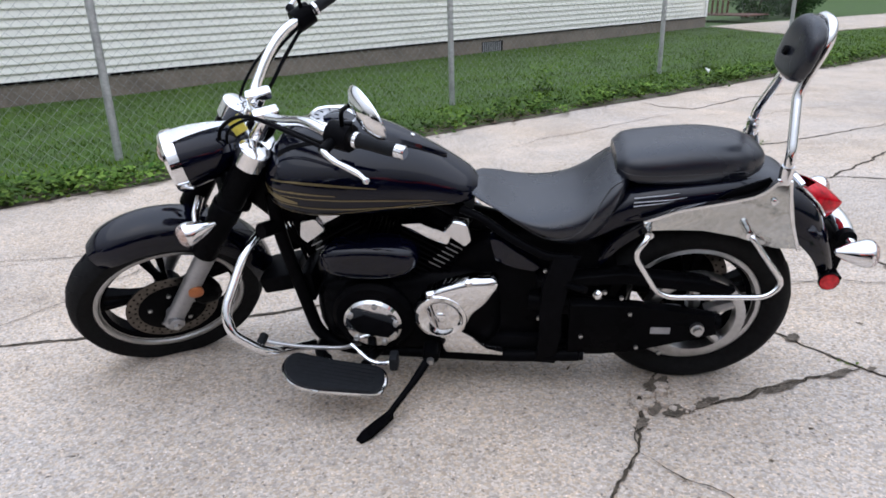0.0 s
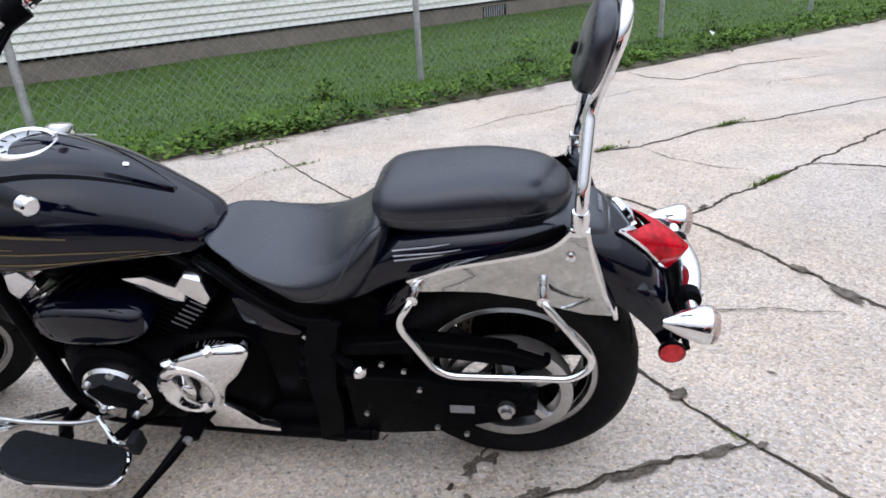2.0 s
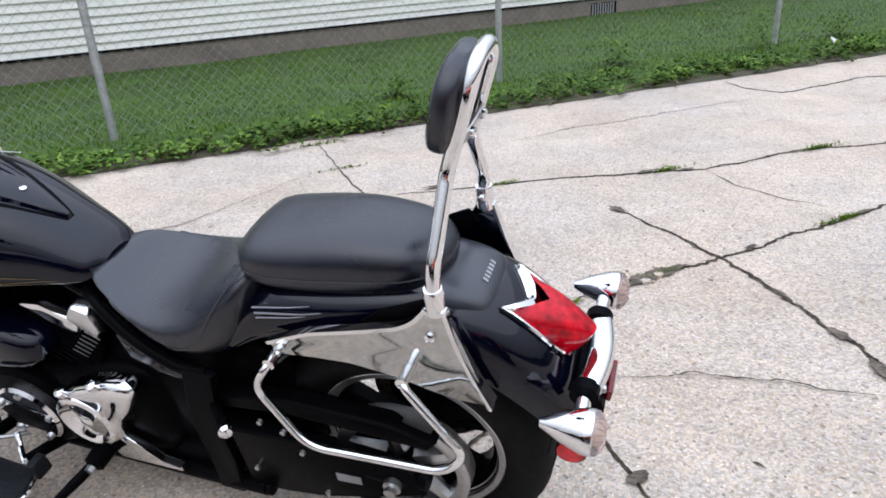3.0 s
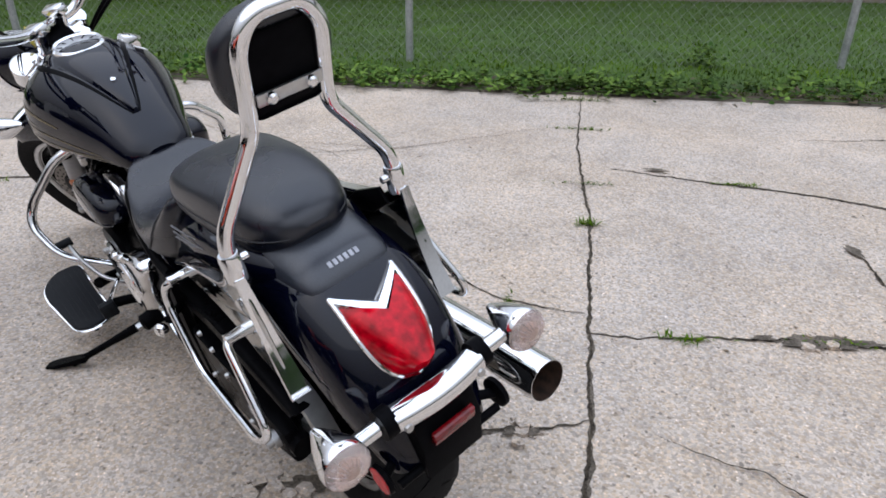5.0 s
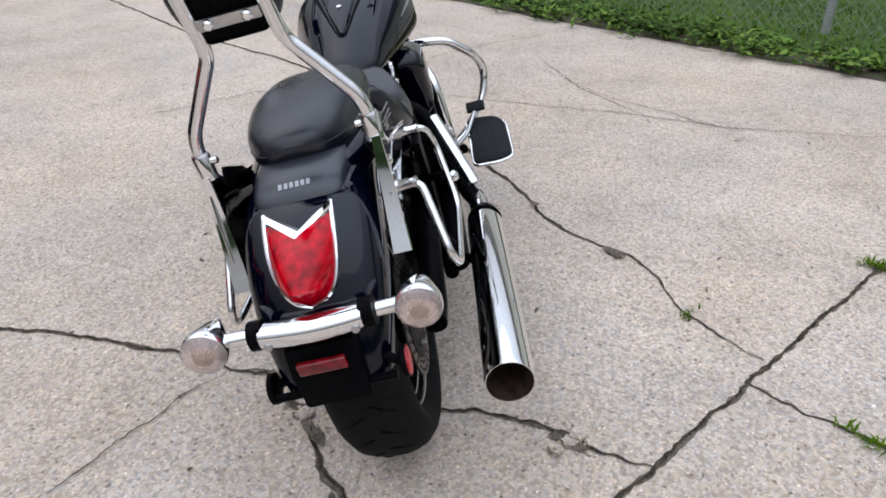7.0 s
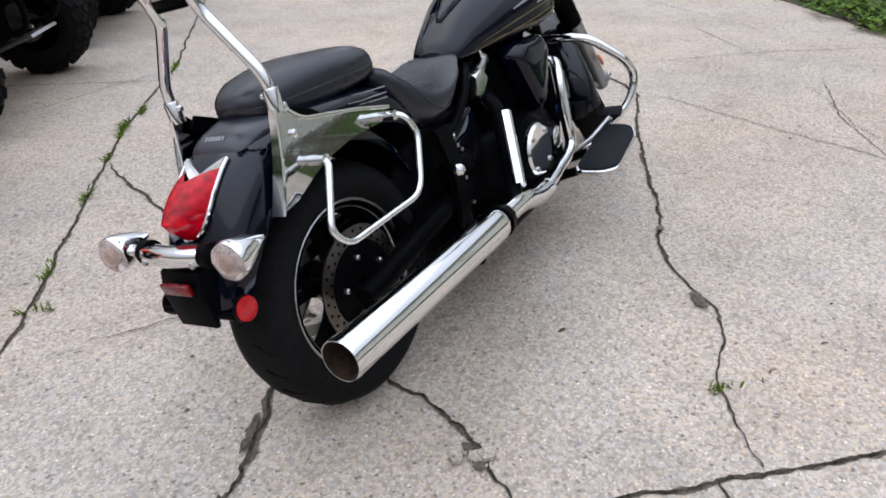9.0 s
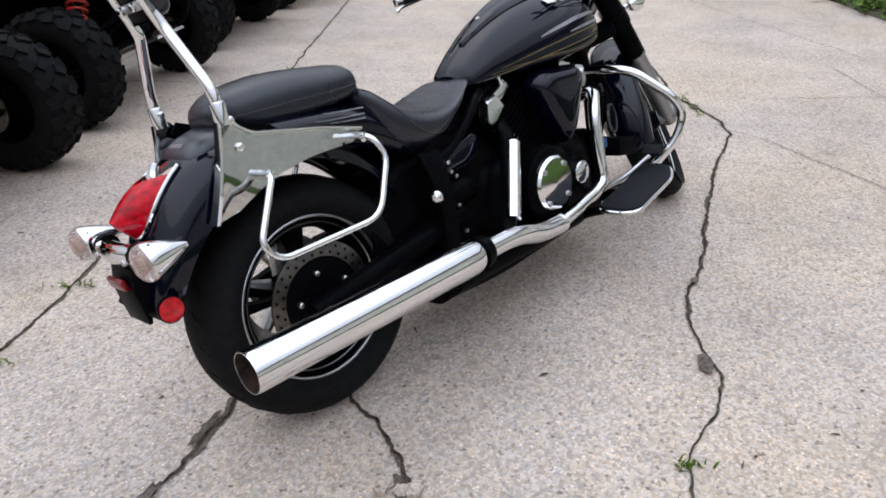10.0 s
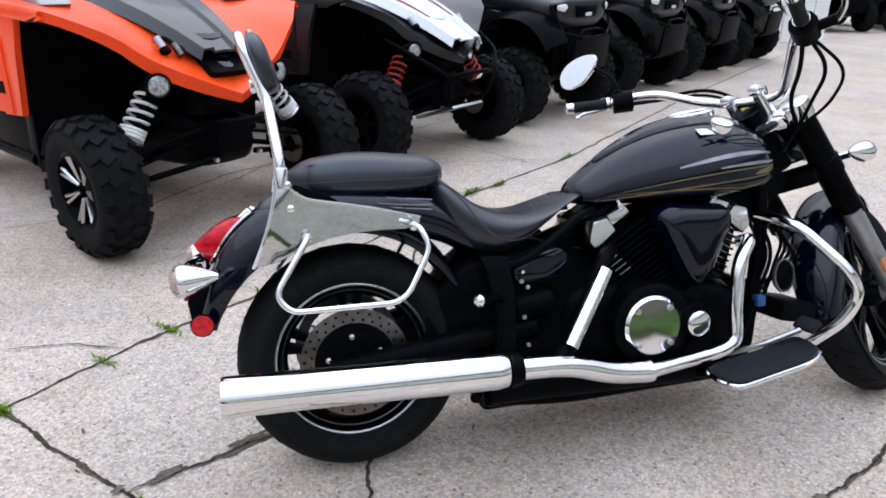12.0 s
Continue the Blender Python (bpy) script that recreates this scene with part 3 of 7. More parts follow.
for side in (1, -1):
    f = (lambda p: Vector(p)) if side == 1 else (lambda p: GHR + Matrix.Rotation(radians(-37), 3, "Z") @ (mirrored(p) - mirrored(GH)))
    e, h = f(GE), f(GH)
    d = (e - h).normalized()
    gp = part("grip", lathe([(0.0, 0.0), (0.0, 0.019), (0.012, 0.021), (0.02, 0.0175), (0.115, 0.0175), (0.122, 0.019), (0.122, 0.0)], h + d * 0.02, d, 20), PAD, bike, "black rubber handlebar grip")
    part("bar_end", lathe([(0.0, 0.018), (0.022, 0.018), (0.026, 0.014), (0.026, 0)], h + d * 0.142, d, 20), CHROME, gp)
    part("grip_collar", lathe([(0.0, 0.0), (0.0, 0.0215), (0.01, 0.0215), (0.01, 0)], h + d * 0.024, d, 20), CHROME, gp)
    hs = part("switch_housing", tube([h - d * 0.05, h - d * 0.042, h + d * 0.004, h + d * 0.012], 0.036, 10, 0), MATTE, bike)
    part("switch", box(0, 0, 0, 0.03, 0.02, 0.024, 0.004), SATIN, hs, where=Matrix.Translation(h - d * 0.02 + Vector((-0.02, 0, 0.026))))
    out = f(GE + Vector((0.09, 0.07, -0.03)))
    lv = [f(GH + Vector((0.05, 0.06, -0.008))), f(GH + Vector((0.02, 0.095, -0.015))), f(GE + Vector((0.10, 0.075, -0.018))), f((0.914, 0.412, 0.936))]
    lever = part("lever", tube(lv, (0.009, 0.006), 10, 0.03), CHROME, bike, "polished hand lever")
    part("lever_ball", lathe([(-0.009, 0), (-0.006, 0.007), (0, 0.0095), (0.006, 0.007), (0.009, 0)], lv[-1], (0, 0, 1), 14), CHROME, lever)
    part("lever_perch", tube([f(GH + Vector((0.03, -0.0, 0.0))), lv[0]], 0.014, 10, 0), MATTE, bike)
    # mirror: an oval shell with real mirror glass that faces back
    mc = f((0.90, 0.372, 1.092))
    stem = part("mirror_stem", tube([f(GH + Vector((0.01, 0.0, 0.03))), f(GH + Vector((0.0, 0.03, 0.085))), f((0.945, 0.35, 1.10))], 0.006, 10, 0.03), SATIN, bike)
    fx = Vector((-0.802, -0.540, 0.253)) if side == 1 else Vector((-0.74, -0.58, 0.34)).normalized()
    long = Vector((-0.578, 0.599, -0.553)) if side == 1 else (f((0.945, 0.345, 1.14)) - f((0.862, 0.392, 1.05))).normalized()
    long = (long - fx * long.dot(fx)).normalized()
    wide = fx.cross(long)
    rings = []
    for hgt, sc in ((-0.03, 0.15), (-0.026, 0.55), (-0.012, 0.9), (0.0, 1.0), (0.004, 0.97)):
        rings.append([mc + fx * hgt + long * (0.077 * sc * math.cos(a)) + wide * (0.048 * sc * math.sin(a) * (1 + 0.2 * math.cos(a))) for a in (2 * math.pi * k / 28 for k in range(28))])
    ms = part("mirror", link_rings(bmesh.new(), rings), CHROME, bike, "oval chrome mirror with plain glass")
    part("mirror_glass", link_rings(bmesh.new(), [[p + fx * q for p in [mc + long * (0.073 * math.cos(a)) + wide * (0.044 * math.sin(a) * (1 + 0.2 * math.cos(a))) for a in (2 * math.pi * k / 28 for k in range(28))]] for q in (0.0042, 0.0055)]), CHROME, ms)
    # cables to the headstock
    for q, r in ((0.0, 0.0045), (0.02, 0.0055)) if side == 1 else ():
        p0 = f(GH + Vector((0.05, 0.02 + q, -0.01)))
        p1 = f(RI + Vector((-0.05 + q, 0.13 + q, 0.035 + q)))
        p2 = f(RI + Vector((0.07 + q, 0.08, -0.035)))
        p3 = f(RI + Vector((0.06 + q, 0.05, -0.17)))
        part("cable", tube([p0, p1, p2, p3], r, 8, 0.12), MATTE, bike)

for a, b, r in (((1.28, -0.23, 1.03), (1.32, -0.14, 0.95), 0.0062), ((1.33, -0.28, 1.03), (1.37, -0.17, 0.94), 0.0055), ((1.385, -0.29, 1.02), (1.43, -0.17, 0.93), 0.0048)):
    a, b = Vector(a), Vector(b)
    part("hose", tube([GHR.lerp(a, 0.12) + Vector((0, 0, -0.01)), a, b, Vector((1.40, -0.09, 0.87)), Vector((1.37, -0.06, 0.80))], r, 8, 0.08), MATTE, bike)

# fuel tank with dash
TANK = [(0.676, 0.690, 0.728, 0.045), (0.70, 0.682, 0.752, 0.082), (0.80, 0.676, 0.820, 0.118), (0.93, 0.674, 0.882, 0.162), (1.07, 0.676, 0.914, 0.198), (1.17, 0.684, 0.905, 0.197), (1.25, 0.706, 0.870, 0.166), (1.30, 0.752, 0.82, 0.09)]
tank = part("fuel_tank", hull(TANK, 40, 48, 2.4, 2.6, 0.24), PAINT, bike, "gloss black teardrop fuel tank with thin gold and silver stripes")


def tank_at(x, y, lift=0.0):
    """A point on the tank's upper skin, raised by lift."""
    lo, hi, hw = curve_val(TANK, x)
    zm = lo + (hi - lo) * 0.24
    c = min(0.999, abs(y) / hw)
    return Vector((x, y, zm + (hi - zm) * (1 - c ** 2.4) ** (1 / 2.4) + lift))


rows = []
for i in range(25):
    x = 0.765 + (1.235 - 0.765) * i / 24
    w = 0.006 + 0.098 * min(1, (x - 0.765) / 0.32) ** 0.85
    row = [tank_at(x, w * 1.02, -0.004)]
    row += [Vector((x, w * s, curve_val(TANK, x)[1] + 0.013 - 0.35 * abs(w * s) ** 1.45 - 0.02 * abs(s) ** 8)) for s in (1, 0.8, 0.5, 0.2, 0, -0.2, -0.5, -0.8, -1)]
    row.append(tank_at(x, -w * 1.02, -0.004))
    rows.append(row)
part("dash_panel", link_rings(bmesh.new(), rows, closed=True, caps=True), PAINT, tank, "gloss black tapering dash panel")
# matte strips paint in the dark recess along the dash panel's edges
for s in (1, -1):
    rows = []
    for i in range(25):
        x = 0.765 + (1.235 - 0.765) * i / 24
        w = 0.006 + 0.098 * min(1, (x - 0.765) / 0.32) ** 0.85
        rows.append([tank_at(x, s * w, 0.0012), tank_at(x, s * w * 1.06, 0.0016), tank_at(x, s * (w * 1.10 + 0.004), 0.0004)])
    part("dash_gap_shade", link_rings(bmesh.new(), rows, closed=False, caps=False), MATTE, tank, "matte black strip painted as the shaded gap round the dash panel")
gc = Vector((1.088, 0, curve_val(TANK, 1.088)[1] + 0.006))
gx = Vector((-0.16, 0, 1)).normalized()
ga = part("gauge_ring", lathe([(-0.02, 0.070), (0.006, 0.069), (0.011, 0.064), (0.007, 0.058), (-0.01, 0.058)], gc, gx, 48, closed=True), CHROME, tank)
part("gauge_dial", lathe([(-0.012, 0.0), (0.001, 0.0), (0.001, 0.061), (-0.012, 0.061)], gc, gx, 40, closed=True), DIAL, tank, "round pale speedometer dial")
for k in range(9):
    a = radians(-40 + 32.5 * k)
    d = Vector((math.sin(a), math.cos(a), 0.16 * math.sin(a)))
    part("dial_mark", tube([gc + gx * 0.003 + d * 0.042, gc + gx * 0.003 + d * 0.055], 0.0016, 4, 0), MATTE, tank)
part("dial_needle", tube([gc + gx * 0.004, gc + gx * 0.004 + Vector((-0.03, 0.028, -0.004))], 0.0015, 4, 0), MATTE, tank)
part("dash_screw", lathe([(-0.006, 0.0), (-0.006, 0.008), (0.003, 0.007), (0.004, 0)], (0.862, 0, curve_val(TANK, 0.862)[1] + 0.014), (-0.4, 0, 1), 14), CHROME, tank)
capc = tank_at(1.10, -0.135, 0.006)
part("tank_cap", lathe([(-0.02, 0.0), (-0.02, 0.03), (0.006, 0.033), (0.014, 0.03), (0.018, 0.02), (0.02, 0)], capc, (0.05, -0.5, 1), 30), CHROME, tank, "chrome fuel filler cap")
part("label", box(1.045, -0.14, tank_at(1.045, -0.14).z + 0.003, 0.045, 0.03, 0.002, 0, turn=Matrix.Rotation(0.55, 4, "X")), WHITE, tank, "small white paper label")


def stripe(x0, x1, zf0, zf1, wide, side, material, bend=0.0):
    """A thin decal on the tank's flank; zf: share of the height below the widest line."""
    rr = []
    for i in range(25):
        s = i / 24
        x = x0 + (x1 - x0) * s
        lo, hi, hw = curve_val(TANK, x)
        zm = lo + (hi - lo) * 0.24
        base = zf0 + (zf1 - zf0) * s + bend * math.sin(math.pi * s)
        ring = []
        for dz in (-0.5, 0.5):
            wd = wide * (0.25 + 0.75 * math.sin(math.pi * min(0.97, max(0.03, s))) ** 0.7)
            z = lo + (hi - lo) * base + dz * wd
            if z >= zm:
                c = (1 - min(0.999, (z - zm) / (hi - zm)) ** 2.4) ** (1 / 2.4)
            else:
                c = (1 - min(0.999, (zm - z) / (zm - lo)) ** 2.6) ** (1 / 2.6)
            ring.append(Vector((x, side * (hw * c + 0.0012), z)))
        rr.append(ring)
    return part("stripe", link_rings(bmesh.new(), rr, closed=False, caps=False), material, tank)


for s in (1, -1):
    stripe(0.74, 1.27, 0.16, 0.28, 0.004, s, GOLD)
    stripe(0.76, 1.25, 0.24, 0.12, 0.003, s, GOLD, 0.0)
    stripe(0.80, 1.26, 0.28, 0.40, 0.004, s, GOLD)
    stripe(0.95, 1.25, 0.48, 0.60, 0.007 if s == 1 else 0.012, s, SILVER if s == -1 else GOLD)
    stripe(1.06, 1.27, 0.40, 0.47, 0.005 if s == 1 else 0.009, s, SILVER if s == -1 else GOLD)
    stripe(1.17, 1.285, 0.30, 0.38, 0.015, s, GOLD)
    stripe(1.05, 1.28, 0.10, 0.20, 0.006, s, GOLD)

# seats
SADDLE = [(0.252, 0.725, 0.785, 0.095), (0.275, 0.668, 0.790, 0.132), (0.32, 0.590, 0.757, 0.156), (0.38, 0.560, 0.712, 0.170), (0.44, 0.566, 0.688, 0.172), (0.50, 0.598, 0.678, 0.166), (0.56, 0.642, 0.682, 0.148), (0.62, 0.682, 0.698, 0.122), (0.665, 0.694, 0.716, 0.098), (0.69, 0.702, 0.719, 0.075)]
saddle = part("rider_seat", hull(SADDLE, 38, 40, 2.7, 2.3, 0.60), VINYL, bike, "black vinyl rider seat with a piped side seam")


def saddle_side(x, z, side, lift=0.0008):
    """A point on the rider seat's flank."""
    lo, hi, hw = curve_val(SADDLE, x)
    zm = lo + (hi - lo) * 0.60
    e, span = (2.7, hi - zm) if z > zm else (2.3, zm - lo)
    return Vector((x, side * (hw * (1 - min(0.99, abs(z - zm) / span) ** e) ** (1 / e) + lift), z))


for side in (1, -1):
    pts = [(0.262, 0.782), (0.295, 0.762), (0.325, 0.728), (0.375, 0.655), (0.43, 0.620), (0.50, 0.622), (0.555, 0.655), (0.61, 0.689)]
    keys = []
    for x, z in pts:
        lo, hi, hw = curve_val(SADDLE, x)
        keys.append((x, min(z, lo + 0.90 * (hi - lo))))
    part("seat_piping", tube([saddle_side(x, curve_val(keys, x)[0], side) for x in (0.262 + 0.348 * k / 26 for k in range(27))], 0.0022, 6, 0), SEAM, saddle)
PILLION = [(-0.122, 0.795, 0.810, 0.022), (-0.112, 0.780, 0.826, 0.050), (-0.085, 0.765, 0.844, 0.078), (-0.045, 0.755, 0.858, 0.098), (0.06, 0.749, 0.868, 0.114), (0.19, 0.752, 0.857, 0.120), (0.258, 0.762, 0.846, 0.110), (0.286, 0.782, 0.828, 0.08)]
pil = part("pillion_seat", hull(PILLION, 36, 40, 2.9, 3.4, 0.36), VINYL, bike, "black vinyl pillion pad with a stitched seam")
for side in (1, -1):
    part("seam", tube([Vector((x, side * (curve_val(PILLION, x)[2] + 0.0004), curve_val(PILLION, x)[0] + 0.40 * (curve_val(PILLION, x)[1] - curve_val(PILLION, x)[0]))) for x in (-0.112 + 0.389 * k / 24 for k in range(25))], 0.0014, 5, 0), SEAM, pil)
part("seat_tail", hull([(-0.202, 0.715, 0.736, 0.050), (-0.193, 0.71, 0.751, 0.074), (-0.16, 0.70, 0.773, 0.088), (-0.10, 0.69, 0.789, 0.096), (-0.02, 0.68, 0.797, 0.10)], 18, 36, 2.6, 3.0), COWL, bike, "satin dark tail cowl under the pillion pad")

# rear mudguard and tail
GUARD = [(28, 0.372, 0.10), (60, 0.40, 0.115), (90, 0.432, 0.122), (112, 0.462, 0.128), (126, 0.452, 0.128), (140, 0.424, 0.122), (150, 0.408, 0.112), (160, 0.398, 0.098)]
guard = part("rear_mudguard", arch(GUARD, 0, 0.322, 48, 0.345, 0.01, 18, 0.0, 3.2), PAINT, bike, "gloss black rear mudguard")


def guard_at(ang, y, lift=0.0):
    R, hw = curve_val(GUARD, ang)
    c = min(0.98, abs(y) / hw)
    rad = 0.345 + (R - 0.345) * (1 - c ** 3.2) ** (1 / 3.2) + lift
    return Vector((math.cos(radians(ang)) * rad, y, 0.322 + math.sin(radians(ang)) * rad))


part("seat_base_panel", hull([(-0.14, 0.71, 0.755, 0.06), (-0.11, 0.69, 0.775, 0.10), (0.05, 0.67, 0.775, 0.135), (0.25, 0.62, 0.748, 0.14), (0.34, 0.58, 0.675, 0.14), (0.42, 0.565, 0.620, 0.13)], 24, 28, 3.2, 3.0), PAINT, bike, "gloss black side panel under the seats")
for s in (1, -1):
    for k, (zz, ln) in enumerate(((0.738, 0.08), (0.724, 0.10), (0.712, 0.07))):
        part("side_stripe", tube([Vector((0.24, s * 0.1425, zz)), Vector((0.24 - ln, s * 0.140, zz + 0.008)), Vector((0.20 - ln, s * 0.137, zz + 0.014))], (0.0020, 0.0007), 5, 0), SILVER, bike, "thin silver stripe")


def lamp_pt(s, v, lift):
    ang = 119.5 + 20.5 * v
    w = 0.060 * (1 - max(0, v) ** 3.2) ** 0.5 + 0.0015
    return guard_at(ang, s * w, lift)


def v_top(s):
    return 0.34 * (1 - abs(s)) ** 0.9


g = []
for j in range(17):
    row = []
    for i in range(17):
        s = -1 + 2 * i / 16
        v = v_top(s) + (1 - v_top(s)) * j / 16
        row.append(lamp_pt(s, v, 0.003 + 0.072 * (1 - abs(s) ** 3) ** 0.7 * (max(0, v - 0.05) ** 0.75) * (0.0 if j == 16 else (0.75 if j == 15 else 1))))
    g.append(row)
tl = part("tail_lamp", link_rings(bmesh.new(), g, closed=False, caps=False), RED, guard, "red shield-shaped tail lamp in a chrome bezel")
g = []
for i in range(25):
    s = -1 + 2 * i / 24
    vt = v_top(s)
    th = 0.19 * (1 - 0.35 * abs(s))
    g.append([lamp_pt(s, vt - th, 0.001), lamp_pt(s, vt - th * 0.7, 0.010), lamp_pt(s, vt - 0.02, 0.012), lamp_pt(s, vt + 0.02, 0.001)])
part("chrome_chevron", link_rings(bmesh.new(), g, closed=False, caps=False), CHROME, tl)
for s in (1, -1):
    part("bezel", tube([lamp_pt(s, -0.09 + 1.09 * k / 20, 0.005) for k in range(20)] + [lamp_pt(0, 1, 0.006)], 0.0045, 8, 0), CHROME, tl)
g = bmesh.new()
for k in range(6):
    box(-0.1795, -0.026 + 0.0104 * k, 0.7625, 0.011, 0.0068, 0.0012, 0, g, Matrix.Rotation(radians(-38), 4, "Y"))
part("tail_badge", g, SILVER, guard, "small silver badge bars")

# chrome bar with the rear indicators, plate holder, reflectors
RB = Vector((-0.352, 0, 0.588))
rows = []
for i in range(17):
    y = -0.088 + 0.176 * i / 16
    c = RB + Vector((-0.012 - 0.014 * math.cos(math.pi * y / 0.2), y, 0.0))
    h = 0.020 + 0.003 * math.cos(math.pi * y / 0.2)
    rows.append([c + Vector((0.024 * math.cos(q), 0, h * math.copysign(abs(math.sin(q)) ** 0.8, math.sin(q)))) for q in (2 * math.pi * k / 20 for k in range(20))])
g = link_rings(bmesh.new(), rows)
part("signal_bar", g, CHROME, bike, "chrome bar that carries the rear indicators")
for s in (1, -1):
    part("bar_collar", lathe([(-0.012, 0), (-0.012, 0.026), (0.012, 0.026), (0.012, 0)], RB + Vector((-0.01, s * 0.096, 0)), (0, 1, 0), 20), MATTE, bike)
    part("indicator_stalk", tube([RB + Vector((-0.01, s * 0.10, 0.0)), RB + Vector((-0.012, s * 0.154, 0.003))], 0.014, 16, 0), CHROME, bike)
    indicator(RB + Vector((-0.030, s * 0.184, 0.004)), (-1, 0, -0.05), AMBER, 0.040)
    rx = Vector((-0.340, 0.118, 0.454)) if s == 1 else Vector((-0.354, -0.122, 0.466))
    part("reflector_stalk", tube([Vector((-0.335, s * 0.06, 0.49)), rx], 0.009, 10, 0), MATTE, bike)
    sr = part("side_reflector", lathe([(-0.004, 0), (-0.003, 0.024), (0.0, 0.029), (0.009, 0.029), (0.009, 0)], rx, (0, s, 0), 24), MATTE, bike, "round red side reflector in a black cup")
    part("reflector_face", lathe([(0.0085, 0.0265), (0.0105, 0.026), (0.012, 0.020), (0.012, 0)], rx, (0, s, 0), 24), REDDULL, sr)
for s in (1, -1):
    part("bolt", lathe([(0, 0.008), (0.006, 0.007), (0.007, 0)], RB + Vector((-0.038, s * 0.075, -0.008)), (-1, 0, 0), 8), STEEL, bike)
part("plate_holder", plate([(-0.345, 0.565), (-0.38, 0.555), (-0.392, 0.51), (-0.383, 0.43), (-0.375, 0.43), (-0.365, 0.49), (-0.31, 0.51), (-0.31, 0.56)], 0, 0.125, 0.006), MATTE, bike, "empty black number plate holder")
part("rear_reflector", box(-0.397, 0.0, 0.525, 0.012, 0.085, 0.026, 0.003, turn=Matrix.Rotation(radians(-12), 4, "Y")), DARKRED, bike, "oblong red rear reflector")
part("plate_crossbar", tube([(-0.372, -0.11, 0.455), (-0.372, 0.11, 0.455)], 0.008, 10, 0), MATTE, bike)

# sissy bar, pad, side plates and bag rails
def strip(pts, half, thick):
    """A flat flange along a bent way in the x-z plane, half wide to either side in y."""
    path = smooth_path(pts, 0.02)
    rows = []
    for i, p in enumerate(path):
        t = (path[min(i + 1, len(path) - 1)] - path[max(i - 1, 0)]).normalized()
        nn = Vector((-t.z, 0, t.x)).normalized() * thick
        w = Vector((0, half, 0))
        rows.append([p + w + nn, p + w * 1.1, p + w - nn, p - w - nn, p - w * 1.1, p - w + nn])
    return link_rings(bmesh.new(), rows)


SB = [(-0.133, 0.156, 0.80), (-0.136, 0.157, 0.868), (-0.150, 0.068, 1.000), (-0.160, 0.063, 1.03), (-0.198, 0.062, 1.135), (-0.207, 0.035, 1.172)]
pts = SB + [(x, -y, z) for x, y, z in reversed(SB)]
part("sissy_bar", tube(pts, 0.0128, 18, 0.055, n=8), CHROME, bike, "bent chrome sissy bar")
padm = pose(-0.153, 0, 1.085, 0, -17, 0)
keys = [(-0.058, -0.018, 0.014, 0.054), (-0.048, -0.025, 0.021, 0.074), (-0.005, -0.027, 0.024, 0.092), (0.055, -0.027, 0.023, 0.086), (0.085, -0.021, 0.021, 0.056), (0.096, -0.011, 0.011, 0.03)]
pad = hull(keys, 22, 32, 3.0, 3.0, 0.5)
part("backrest_pad", pad, VINYL, bike, "black vinyl backrest pad", where=padm @ Matrix.Rotation(radians(-90), 4, "Y"))
part("pad_button", lathe([(-0.002, 0.0), (-0.002, 0.013), (0.006, 0.011), (0.008, 0)], (-0.122, 0, 1.095), (1, 0, 0.3), 14), MATTE, bike)
part("pad_bracket", box(-0.180, 0, 1.055, 0.006, 0.105, 0.020, 0.002, turn=Matrix.Rotation(radians(-17), 4, "Y")), STEEL, bike)
part("pad_backing", box(-0.176, 0, 1.085, 0.008, 0.11, 0.13, 0.01, turn=Matrix.Rotation(radians(-17), 4, "Y")), MATTE, bike)
for s in (0.032, -0.032):
    part("bolt", lathe([(0, 0.009), (0.006, 0.009), (0.009, 0.006), (0.009, 0)], (-0.183, s, 1.055), (-1, 0, -0.3), 14), CHROME, bike)
